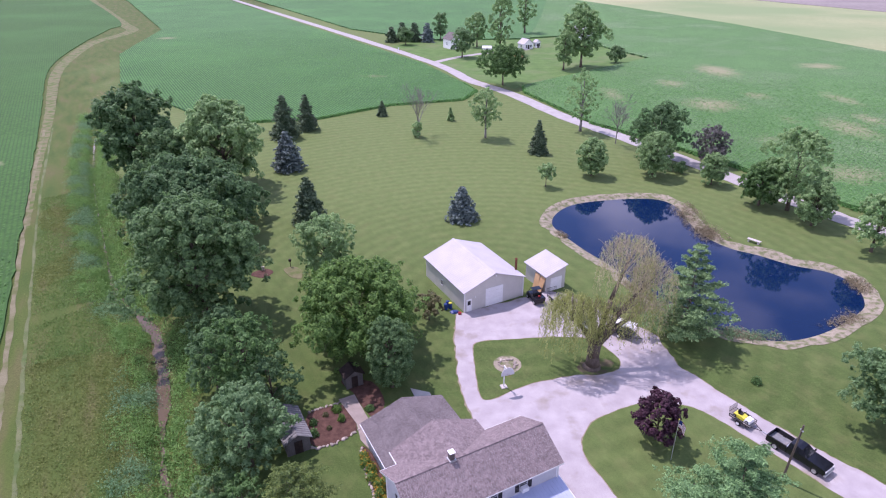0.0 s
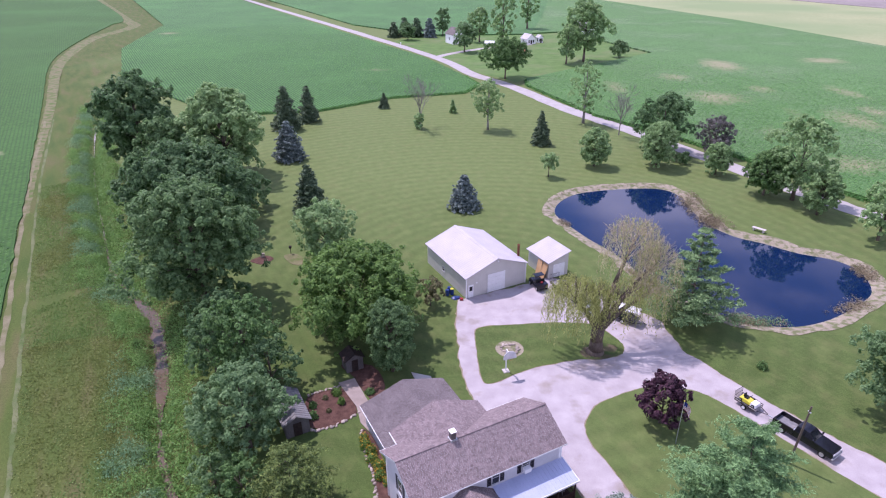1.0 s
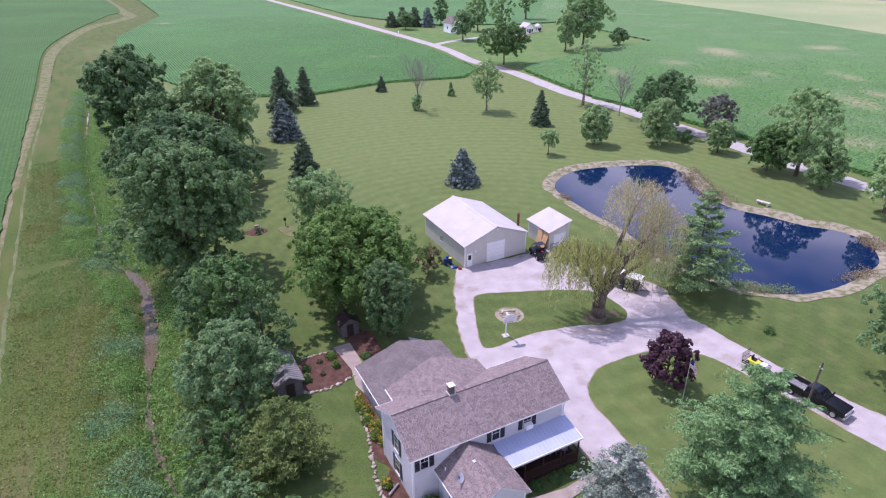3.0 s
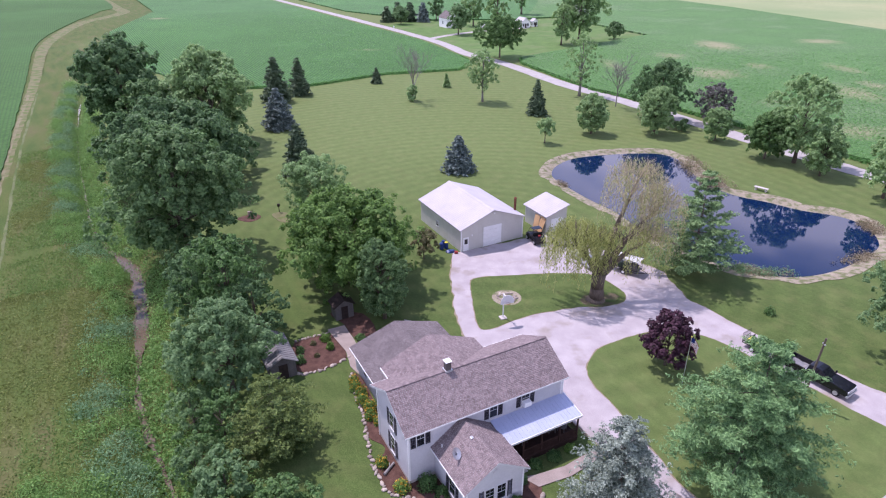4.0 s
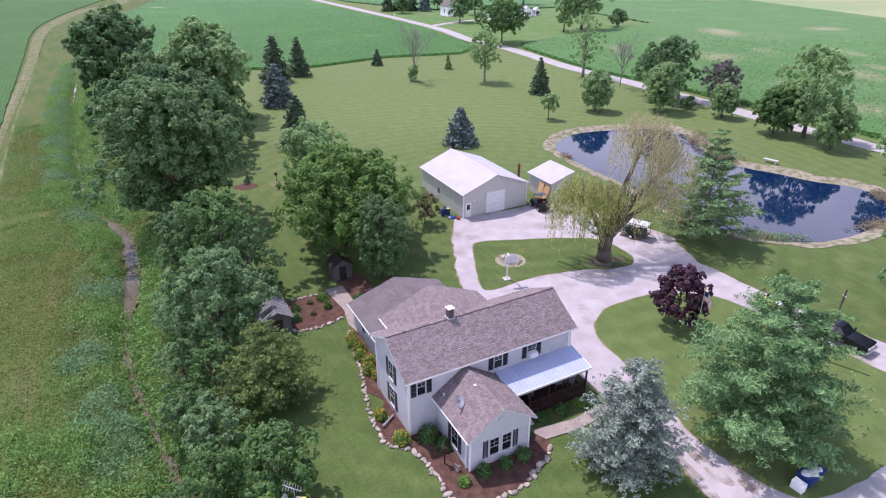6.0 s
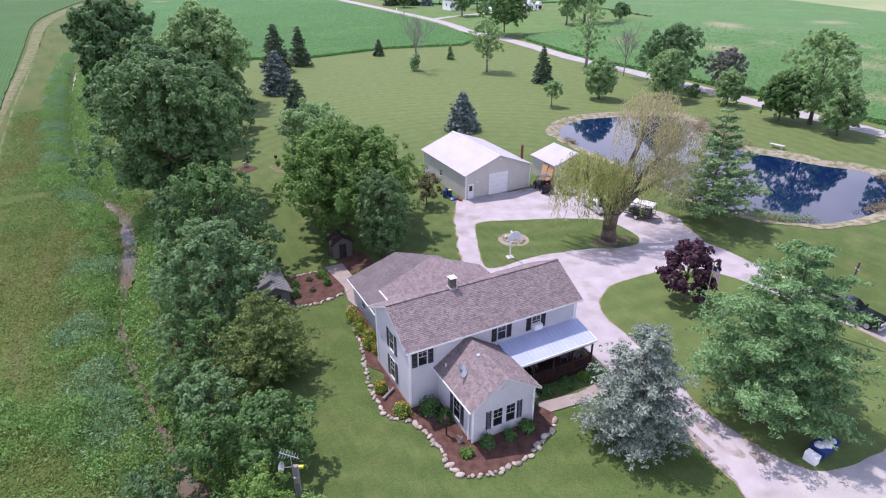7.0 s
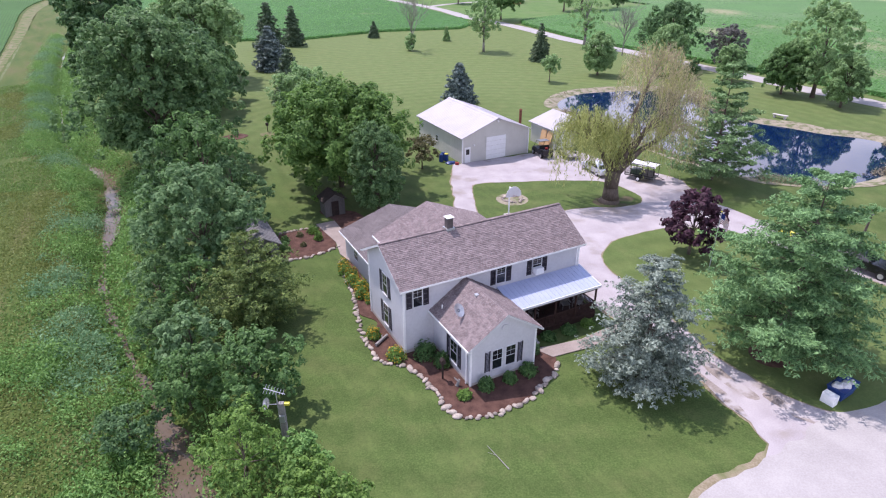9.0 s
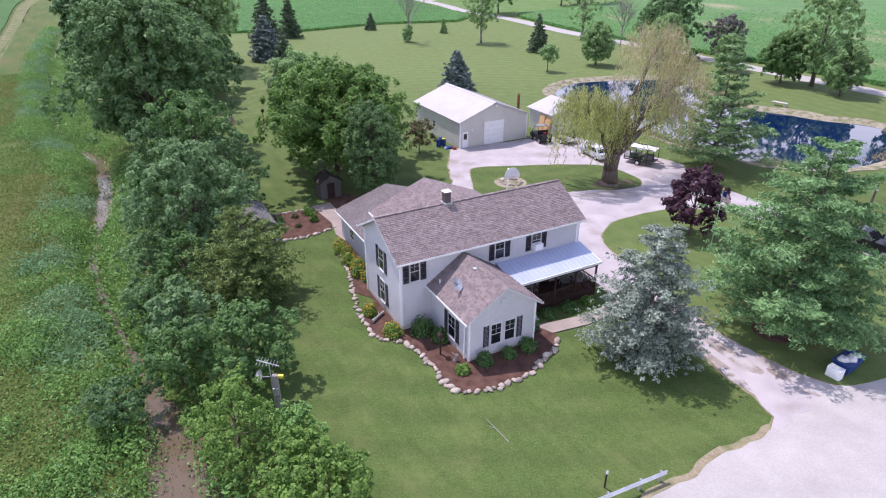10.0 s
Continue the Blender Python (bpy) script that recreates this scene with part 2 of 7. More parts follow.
M_BANK = surf("dry_bank", (0.205, 0.178, 0.125), (0.345, 0.302, 0.228), scale=0.6, fine=7, rough=0.95, bump=0.6, spots=(0.130, 0.145, 0.065), spot_scale=1.1, spot_at=(0.46, 0.62))
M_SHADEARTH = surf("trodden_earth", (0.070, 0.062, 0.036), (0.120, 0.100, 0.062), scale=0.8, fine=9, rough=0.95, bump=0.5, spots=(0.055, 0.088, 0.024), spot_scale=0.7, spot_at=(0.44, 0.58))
M_MULCH = surf("mulch", (0.055, 0.028, 0.022), (0.145, 0.078, 0.060), scale=1.5, fine=22, rough=0.95, bump=0.9)
M_CONC = surf("concrete", (0.40, 0.37, 0.34), (0.55, 0.51, 0.47), scale=0.8, fine=18, rough=0.9, bump=0.15)
M_SIDING = surf("siding", (0.47, 0.465, 0.50), (0.55, 0.545, 0.58), scale=0.6, fine=6, rough=0.55, bump=0.0)
M_WHITE = surf("white_paint", (0.76, 0.76, 0.77), (0.84, 0.84, 0.85), scale=2, fine=20, rough=0.45, bump=0.0)
M_TRIM = surf("grey_white_trim", (0.52, 0.52, 0.55), (0.62, 0.62, 0.65), scale=2, fine=20, rough=0.5, bump=0.0)
M_SHINGLE_OLD = surf("old_shingle", (0.12, 0.105, 0.10), (0.20, 0.175, 0.165), scale=0.9, fine=14, rough=0.95, bump=0.35, per_object=0.14)
M_DARKWOOD = surf("dark_wood", (0.022, 0.015, 0.014), (0.05, 0.035, 0.03), scale=3, fine=30, rough=0.7, bump=0.2)
M_PORCHWOOD = surf("porch_wood", (0.036, 0.019, 0.017), (0.070, 0.038, 0.032), scale=3, fine=30, rough=0.75, bump=0.2)
M_SHUTTER = surf("shutter", (0.028, 0.024, 0.034), (0.045, 0.04, 0.052), scale=3, fine=30, rough=0.5, bump=0.0)
M_BARNWALL = surf("barn_steel", (0.50, 0.488, 0.458), (0.57, 0.556, 0.525), scale=0.7, fine=9, rough=0.5, bump=0.0)
M_BARNROOF = surf("barn_roof_steel", (0.42, 0.395, 0.42), (0.49, 0.465, 0.49), scale=0.5, fine=8, rough=0.6, bump=0.0)
M_PORCHROOF = surf("porch_roof_steel", (0.37, 0.41, 0.56), (0.44, 0.48, 0.63), scale=0.6, fine=8, rough=0.35, bump=0.0)
M_BARK = surf("bark", (0.075, 0.058, 0.045), (0.16, 0.13, 0.105), scale=2, fine=14, rough=0.95, bump=0.9, stretch=(1, 1, 0.25))
M_GREYBARK = surf("grey_bark", (0.16, 0.145, 0.13), (0.28, 0.26, 0.24), scale=2, fine=14, rough=0.95, bump=0.8, stretch=(1, 1, 0.25))
M_TWIG = surf("tan_twig", (0.28, 0.24, 0.155), (0.43, 0.37, 0.25), scale=2, fine=14, rough=0.95, bump=0.3)
M_OLDWOOD = surf("weathered_wood", (0.20, 0.19, 0.185), (0.33, 0.31, 0.30), scale=1.2, fine=20, rough=0.9, bump=0.4, stretch=(1, 1, 0.3))
M_GREYWOOD = surf("dark_grey_wood", (0.085, 0.08, 0.078), (0.16, 0.15, 0.145), scale=1.2, fine=20, rough=0.95, bump=0.4, stretch=(1, 1, 0.3))
M_PLY = surf("raw_plywood", (0.50, 0.30, 0.15), (0.62, 0.40, 0.22), scale=0.9, fine=10, rough=0.8, bump=0.1)
M_STEEL = surf("galvanised", (0.42, 0.43, 0.45), (0.58, 0.59, 0.61), scale=2, fine=25, rough=0.4, bump=0.0, metal=0.6)
M_BLACK = surf("black_paint", (0.006, 0.006, 0.009), (0.012, 0.012, 0.017), scale=2, fine=20, rough=0.18, bump=0.0)
M_RUBBER = surf("rubber", (0.015, 0.015, 0.015), (0.03, 0.03, 0.03), scale=3, fine=30, rough=0.85, bump=0.1)
M_BLUE = surf("blue_plastic", (0.010, 0.034, 0.15), (0.016, 0.050, 0.21), scale=2, fine=20, rough=0.4, bump=0.0)
M_YELLOW = surf("yellow_plastic", (0.55, 0.50, 0.04), (0.70, 0.64, 0.07), scale=2, fine=20, rough=0.4, bump=0.0)
M_RED = surf("red_paint", (0.24, 0.016, 0.016), (0.32, 0.022, 0.022), scale=2, fine=20, rough=0.4, bump=0.0)
M_SILVER = surf("silver_paint", (0.52, 0.53, 0.55), (0.58, 0.59, 0.61), scale=1, fine=20, rough=0.25, bump=0.0, metal=0.5)
M_ROCK = surf("field_stone", (0.255, 0.212, 0.178), (0.425, 0.365, 0.315), scale=1.5, fine=12, rough=0.9, bump=0.4, per_object=0.3)
M_BRICK = surf("rust_flue", (0.10, 0.035, 0.022), (0.19, 0.075, 0.045), scale=2, fine=18, rough=0.85, bump=0.2)
M_TARP = surf("white_sheet", (0.52, 0.52, 0.53), (0.64, 0.64, 0.65), scale=1, fine=9, rough=0.6, bump=0.2)
M_CORNBASE = surf("crop_under", (0.058, 0.146, 0.046), (0.096, 0.220, 0.073), scale=0.08, fine=1.1, rough=0.95, bump=0.6, spots=(0.086, 0.215, 0.066), spot_scale=0.02, spot_at=(0.46, 0.62), depth=0.4, amount=0.85)
M_CORNDRY = surf("crop_thin", (0.078, 0.178, 0.056), (0.130, 0.262, 0.084), scale=0.08, fine=1.1, rough=0.95, bump=0.6, spots=(0.165, 0.270, 0.115), spot_scale=0.03, spot_at=(0.5, 0.68), depth=0.4, amount=0.85)
M_SOY = surf("low_crop", (0.034, 0.092, 0.022), (0.058, 0.140, 0.031), scale=0.06, fine=1.1, rough=0.95, bump=0.5, spots=(0.054, 0.140, 0.034), spot_scale=0.012, spot_at=(0.45, 0.62), depth=0.3, amount=0.85)
M_WHEAT = surf("ripe_field", (0.25, 0.275, 0.135), (0.33, 0.345, 0.185), scale=0.02, fine=0.4, rough=0.95, bump=0.2, spots=(0.20, 0.265, 0.12), spot_scale=0.006, spot_at=(0.45, 0.62))
M_BAREFIELD = surf("bare_field", (0.20, 0.175, 0.16), (0.27, 0.24, 0.22), scale=0.02, fine=0.4, rough=0.95, bump=0.2)

ROWS_TURN = radians(29.8)


def row_field(m, period, row_gap, amount, patches=(), pale_dry=(0.30, 0.27, 0.165)):
    """Adds dark green stripes between the crop rows, soil and shade put into the colour, and thin, dried patches (x, y,
    half length, half width, share).
    """
    N, L = m.node_tree.nodes, m.node_tree.links
    bs = N["Principled BSDF"]
    col = bs.inputs["Base Color"].links[0].from_socket
    geo = [n for n in N if n.type == "NEW_GEOMETRY"][0]

    def calc(op, a, b):
        n = N.new("ShaderNodeMath")
        n.operation = op
        for k, v in enumerate((a, b)):
            if isinstance(v, (int, float)):
                n.inputs[k].default_value = v
            else:
                L.new(v, n.inputs[k])
        return n.outputs["Value"]

    def blend(fac, a, colour):
        n = N.new("ShaderNodeMix")
        n.data_type = "RGBA"
        n.inputs["B"].default_value = (*colour, 1)
        L.new(fac, n.inputs["Factor"])
        L.new(a, n.inputs["A"])
        return n.outputs["Result"]
    sep = N.new("ShaderNodeSeparateXYZ")
    L.new(geo.outputs["Position"], sep.inputs["Vector"])
    across = calc("ADD", calc("MULTIPLY", sep.outputs["X"], math.cos(ROWS_TURN)), calc("MULTIPLY", sep.outputs["Y"], math.sin(ROWS_TURN)))
    wave = calc("COSINE", calc("MULTIPLY", across, math.tau / period), 0)
    wide = N.new("ShaderNodeTexNoise")
    wide.inputs["Scale"].default_value, wide.inputs["Detail"].default_value = 0.03, 4
    L.new(geo.outputs["Position"], wide.inputs["Vector"])
    # soil and shade between the rows, painted as darker stripes of uneven strength
    gap = calc("MULTIPLY", calc("MAXIMUM", calc("SUBTRACT", 0.25, wave), 0.0), calc("MULTIPLY", wide.outputs["Fac"], amount * 1.8))
    col = blend(calc("MINIMUM", gap, 0.9), col, row_gap)
    if patches:
        crumb = N.new("ShaderNodeTexNoise")
        crumb.inputs["Scale"].default_value, crumb.inputs["Detail"].default_value = 0.32, 10
        crumb.inputs["Roughness"].default_value = 0.72
        L.new(geo.outputs["Position"], crumb.inputs["Vector"])
        total = None
        for x, y, a, b, share in patches:
            dx, dy = calc("DIVIDE", calc("SUBTRACT", sep.outputs["X"], x), a), calc("DIVIDE", calc("SUBTRACT", sep.outputs["Y"], y), b)
            near = calc("MULTIPLY", calc("MAXIMUM", calc("SUBTRACT", 1.0, calc("SQRT", calc("ADD", calc("MULTIPLY", dx, dx), calc("MULTIPLY", dy, dy)), 0)), 0.0), share)
            total = near if total is None else calc("MAXIMUM", total, near)
        fac = N.new("ShaderNodeMapRange")
        fac.inputs["From Min"].default_value, fac.inputs["From Max"].default_value = 0.50, 0.80
        L.new(calc("ADD", calc("MULTIPLY", total, 0.55), calc("MULTIPLY", crumb.outputs["Fac"], 0.62)), fac.inputs["Value"])
        gate = calc("MULTIPLY", fac.outputs["Result"], calc("MINIMUM", calc("MULTIPLY", total, 4.0), 1.0))
        col = blend(calc("MULTIPLY", gate, 0.7), col, pale_dry)
    L.new(col, bs.inputs["Base Color"])


THIN_RIGHT = [(116, 265, 13.4, 24.0, 1.1), (88, 240, 10.6, 14.1, 0.85), (90, 204, 16.9, 17.0, 1.02), (111, 217, 8.4, 11.8, 0.85), (164, 273, 18.3, 14.1, 0.94), (118, 174, 12.3, 22.6, 0.94), (137, 210, 9.5, 22.6, 0.77), (94, 135, 18.3, 12.3, 0.94), (130, 183, 8.1, 14.1, 0.85), (61, 222, 8.4, 25.3, 0.77), (106, 184, 8.4, 14.4, 0.59), (90, 163, 11.7, 14.4, 0.59)]
row_field(M_CORNBASE, 1.0, (0.034, 0.078, 0.032), 0.70, [(-170, 390, 12, 9, 1.0), (-30, 262, 16, 7, 0.7)])
row_field(M_CORNDRY, 1.0, (0.036, 0.074, 0.030), 0.80, THIN_RIGHT)
row_field(M_SOY, 0.95, (0.030, 0.062, 0.022), 0.40, [(-118, 150, 7, 4, 1.1)])
L_GREEN = foliage("leaf_green", (0.056, 0.125, 0.040), (0.185, 0.336, 0.106))
L_BRIGHT = foliage("leaf_bright", (0.082, 0.172, 0.037), (0.263, 0.426, 0.098))
L_DEEP = foliage("leaf_deep", (0.058, 0.125, 0.050), (0.180, 0.314, 0.126))
L_PALE = foliage("leaf_pale", (0.079, 0.166, 0.063), (0.263, 0.415, 0.184))
L_OLIVE = foliage("leaf_olive", (0.138, 0.252, 0.098), (0.385, 0.560, 0.240))
L_MAPLE = foliage("leaf_maple", (0.060, 0.135, 0.032), (0.215, 0.370, 0.092))
L_POINTPINE = foliage("needle_grey_pine", (0.082, 0.160, 0.062), (0.285, 0.440, 0.185), 0.25)
L_SILVER = foliage("needle_silver", (0.110, 0.148, 0.114), (0.385, 0.455, 0.372), 0.2)
L_BLUE = foliage("needle_blue", (0.070, 0.104, 0.094), (0.226, 0.290, 0.266), 0.12)
L_SPRUCE = foliage("needle_dark", (0.042, 0.080, 0.040), (0.142, 0.206, 0.108), 0.12)
L_PINE = foliage("needle_pine", (0.056, 0.136, 0.050), (0.262, 0.450, 0.180), 0.25)
L_CEDAR = foliage("needle_cedar", (0.050, 0.098, 0.030), (0.230, 0.305, 0.078), 0.2)
L_PURPLE = foliage("leaf_purple", (0.030, 0.011, 0.020), (0.105, 0.045, 0.068), 0.25)
L_WILLOW = foliage("leaf_willow", (0.205, 0.245, 0.068), (0.510, 0.530, 0.200), 0.4)
L_STRAW = foliage("leaf_straw", (0.310, 0.275, 0.150), (0.560, 0.500, 0.300), 0.3)
L_REED = foliage("leaf_dry_reed", (0.190, 0.160, 0.095), (0.360, 0.305, 0.195), 0.25)
L_WEED = foliage("leaf_weed", (0.114, 0.245, 0.064), (0.245, 0.422, 0.112), 0.3)
L_WEEDBLUE = foliage("leaf_reed", (0.123, 0.248, 0.116), (0.237, 0.402, 0.193), 0.3)
L_REDDISH = foliage("leaf_reddish", (0.075, 0.082, 0.034), (0.225, 0.205, 0.098), 0.3)
L_CORN = foliage("leaf_corn", (0.105, 0.262, 0.072), (0.170, 0.375, 0.108), 0.45)
L_WALNUT = foliage("leaf_walnut", (0.068, 0.142, 0.053), (0.228, 0.373, 0.148))
L_MEADOW = foliage("leaf_meadow", (0.140, 0.192, 0.048), (0.262, 0.296, 0.088), 0.3)
L_BEAN = foliage("leaf_bean", (0.050, 0.135, 0.030), (0.086, 0.200, 0.047), 0.3)
L_GRASSY = foliage("leaf_grassy", (0.100, 0.200, 0.048), (0.205, 0.320, 0.084), 0.3)
L_DUSK = foliage("leaf_dusky", (0.088, 0.088, 0.077), (0.225, 0.215, 0.200), 0.3)
L_FLOWER = foliage("petal_orange", (0.42, 0.21, 0.02), (0.66, 0.44, 0.045), 0.3)


def glass_material():
    m = bpy.data.materials.new("window_glass")
    m.use_nodes = True
    bs = m.node_tree.nodes["Principled BSDF"]
    bs.inputs["Base Color"].default_value = (0.012, 0.014, 0.018, 1)
    bs.inputs["Roughness"].default_value = 0.06
    bs.inputs["Specular IOR Level"].default_value = 0.6
    return m


def water_material(name, colour, rough, ripple):
    m = bpy.data.materials.new(name)
    m.use_nodes = True
    N, L = m.node_tree.nodes, m.node_tree.links
    bs = N["Principled BSDF"]
    bs.inputs["Base Color"].default_value = (*colour, 1)
    bs.inputs["Roughness"].default_value = rough
    bs.inputs["IOR"].default_value = 1.33
    ns = N.new("ShaderNodeTexNoise")
    ns.inputs["Scale"].default_value, ns.inputs["Detail"].default_value = 2.2, 3
    geo = N.new("ShaderNodeNewGeometry")
    L.new(geo.outputs["Position"], ns.inputs["Vector"])
    bp = N.new("ShaderNodeBump")
    bp.inputs["Strength"].default_value, bp.inputs["Distance"].default_value = ripple, 0.02
    L.new(ns.outputs["Fac"], bp.inputs["Height"])
    L.new(bp.outputs["Normal"], bs.inputs["Normal"])
    return m


M_GLASS = glass_material()
M_POND = water_material("pond_water", (0.003, 0.014, 0.052), 0.03, 0.05)
M_CREEK = water_material("creek_water", (0.125, 0.092, 0.062), 0.12, 0.06)

# ---------------------------------------------------------------- mesh helpers


def mesh_of(name, verts, faces, material, smooth=False):
    me = bpy.data.meshes.new(name)
    me.from_pydata([tuple(v) for v in verts], [], [tuple(f) for f in faces])
    me.materials.append(material)
    if smooth:
        me.polygons.foreach_set("use_smooth", [True] * len(me.polygons))
    me.update()
    return me


def quads(name, verts, material):
    """One mesh out of an array of loose quads (n, 4, 3)."""
    v = np.asarray(verts, dtype=np.float32).reshape(-1, 3)
    n = len(v) // 4
    me = bpy.data.meshes.new(name)
    me.vertices.add(n * 4)
    me.vertices.foreach_set("co", v.ravel())
    me.loops.add(n * 4)
    me.loops.foreach_set("vertex_index", np.arange(n * 4, dtype=np.int32))
    me.polygons.add(n)
    me.polygons.foreach_set("loop_start", np.arange(0, n * 4, 4, dtype=np.int32))
    me.materials.append(material)
    me.update(calc_edges=True)
    return me


def part(name, bm, material, parent=None, label="", m=None, smooth=False):
    """Links a bmesh (or a mesh) as one object under a thing or a part."""
    if isinstance(bm, bmesh.types.BMesh):
        me = bpy.data.meshes.new(name)
        bm.to_mesh(me)
        bm.free()
    else:
        me = bm
    if material and not me.materials:
        me.materials.append(material)
    if smooth:
        me.polygons.foreach_set("use_smooth", [True] * len(me.polygons))
    ob = new(name, me)
    ob.parent = parent
    if m is not None:
        ob.matrix_basis = m
    if label:
        ob["label"] = label
    return ob


def thing(name, m, label, category, group="", kind=""):
    ob = new(name)
    ob.empty_display_size = 0.3
    ob.matrix_basis = m
    return tagged(ob, label, category, group, kind)


def box(x0, y0, z0, x1, y1, z1, bevel=0.0, bm=None):
    own = bmesh.new() if bm is None else bm
    made = bmesh.ops.create_cube(own, size=1.0, matrix=Matrix.Translation(((x0 + x1) / 2, (y0 + y1) / 2, (z0 + z1) / 2)) @ Matrix.Diagonal((x1 - x0, y1 - y0, z1 - z0, 1)))
    if bevel:
        es = {e for v in made["verts"] for e in v.link_edges}
        bmesh.ops.bevel(own, geom=list(es), offset=bevel, segments=2, affect="EDGES", profile=0.6)
    return own


def tube(p, q, r0, r1, seg=8, bm=None, caps=True):
    """A tapered round bar from p to q."""
    own = bmesh.new() if bm is None else bm
    p, q = Vector(p), Vector(q)
    d = q - p
    m = Matrix.Translation((p + q) / 2) @ d.to_track_quat("Z", "Y").to_matrix().to_4x4()
    bmesh.ops.create_cone(own, cap_ends=caps, segments=seg, radius1=r0, radius2=max(r1, 0.002), depth=d.length, matrix=m)
    return own


def prism(profile, y0, y1, bm=None):
    """A profile in x and z drawn out along y."""
    own = bmesh.new() if bm is None else bm
    a = [own.verts.new((x, y0, z)) for x, z in profile]
    b = [own.verts.new((x, y1, z)) for x, z in profile]
    n = len(profile)
    own.faces.new(a)
    own.faces.new(b[::-1])
    for i in range(n):
        own.faces.new((a[i], b[i], b[(i + 1) % n], a[(i + 1) % n]))
    bmesh.ops.recalc_face_normals(own, faces=own.faces)
    return own


def smooth_loop(pts, per=6, closed=True):
    """A rounded line through the given corners."""
    out, n = [], len(pts)
    for i in range(n if closed else n - 1):
        p = [Vector((*pts[(i + k) % n if closed else min(max(i + k, 0), n - 1)], 0)) for k in (-1, 0, 1, 2)]
        for j in range(per):
            t = j / per
            a = 0.5 * ((2 * p[1]) + (p[2] - p[0]) * t + (2 * p[0] - 5 * p[1] + 4 * p[2] - p[3]) * t * t + (3 * p[1] - p[0] - 3 * p[2] + p[3]) * t ** 3)
            out.append((a.x, a.y))
    if not closed:
        out.append(tuple(pts[-1]))
    return out


def ragged(loop, amount, step=0.8):
    """The same closed line in short steps with a wandering edge."""
    out, n = [], len(loop)
    for i in range(n):
        a, b = Vector((*loop[i], 0)), Vector((*loop[(i + 1) % n], 0))
        k = max(1, int((b - a).length / step))
        nrm = Vector((-(b - a).y, (b - a).x, 0)).normalized() if (b - a).length > 1e-6 else Vector()
        for j in range(k):
            p = a.lerp(b, j / k)
            w = noise.noise(p * 0.45) * 0.6 + noise.noise(p * 1.9) * 0.4
            out.append(tuple((p + nrm * w * amount).xy))
    return out


def sheet(name, loop, z, material, skirt=0.0):
    """A flat sheet inside a closed line, with an optional edge going down."""
    from mathutils.geometry import tessellate_polygon
    vs = [Vector((x, y, z)) for x, y in loop]
    tris = tessellate_polygon([vs])
    n = len(vs)
    faces = []
    for t in tris:
        a, b, c = (vs[i] for i in t)
        faces.append(t if (b - a).cross(c - a).z > 0 else t[::-1])
    verts = [tuple(v) for v in vs]
    if skirt:
        verts += [(x, y, z - skirt) for x, y in loop]
        faces += [(i, (i + 1) % n, n + (i + 1) % n, n + i) for i in range(n)]
    return mesh_of(name, verts, faces, material)


def inside(loop, x, y):
    x, y = np.asarray(x, float), np.asarray(y, float)
    r = np.zeros(x.shape, bool)
    n = len(loop)
    for i in range(n):
        (x0, y0), (x1, y1) = loop[i], loop[(i + 1) % n]
        c = (y0 > y) != (y1 > y)
        r ^= c & (x < (x1 - x0) * (y - y0) / ((y1 - y0) if y1 != y0 else 1e-9) + x0)
    return r


def distance(line, x, y, closed=False):
    x, y = np.asarray(x, float), np.asarray(y, float)
    best = np.full(x.shape, 1e9)
    for i in range(len(line) - (0 if closed else 1)):
        (x0, y0), (x1, y1) = line[i], line[(i + 1) % len(line)]
        dx, dy = x1 - x0, y1 - y0
        t = np.clip(((x - x0) * dx + (y - y0) * dy) / (dx * dx + dy * dy + 1e-9), 0, 1)
        best = np.minimum(best, np.hypot(x - x0 - t * dx, y - y0 - t * dy))
    return best


# ---------------------------------------------------------------- ground
POND = smooth_loop([(21.0, 110.5), (23.0, 116.5), (28.3, 121.5), (38.6, 123.9), (46.5, 123.4), (49.3, 118.4), (49.0, 110.6), (49.8, 104.0), (52.3, 99.4), (56.0, 96.6), (60.0, 92.8), (65.0, 90.0), (66.7, 85.6), (64.7, 79.5), (60.5, 75.8), (54.0, 71.8), (48.2, 70.0), (43.5, 70.6), (39.2, 73.0), (35.0, 77.5), (31.9, 82.2), (28.7, 92.1), (25.3, 98.5), (22.6, 105.0)], 5)
CREEK = smooth_loop([(-160, 300), (-120, 210), (-88, 144), (-57, 90), (-52.0, 83.5), (-43.6, 75.0), (-40.0, 69.0), (-36.6, 62.0), (-33.5, 54.5), (-30.6, 47.5), (-24.5, 38.5), (-20.3, 32.9), (-16.7, 28.0), (-14.0, 23.3), (-11.5, 19.5), (-8, 12), (-4, 0), (0, -30)], 5, closed=False)
TRACK = smooth_loop([(-390, 722), (-244.5, 488), (-212, 434), (-209, 380), (-197, 337), (-174.7, 279.8), (-134.8, 206), (-97, 134.2), (-71.5, 88.3), (-55.2, 59.5), (-46.2, 43.8), (-36, 26), (-22, 0), (-8, -30)], 5, closed=False)


def ground_height(x, y):
    d = distance(CREEK, x, y)
    wob = 0.25 * np.sin(x * 0.9 + 1.3) * np.sin(y * 0.7)
    z = -1.35 * np.exp(-(d / (2.0 + wob + 0.9 * np.clip((31 - y) / 4, 0, 1))) ** 2)
    sd = np.where(inside(POND, x, y), -1, 1) * distance(POND, x, y, True)
    return z - np.clip(1.5 - sd, 0, 5.0) * 0.26


def spaced(lo, a, b, hi, fine, coarse):
    left = -np.geomspace(1, a - lo, coarse)[::-1] + a
    right = np.geomspace(1, hi - b, coarse) + b
    return np.concatenate([left, np.arange(a, b + 0.01, fine), right])


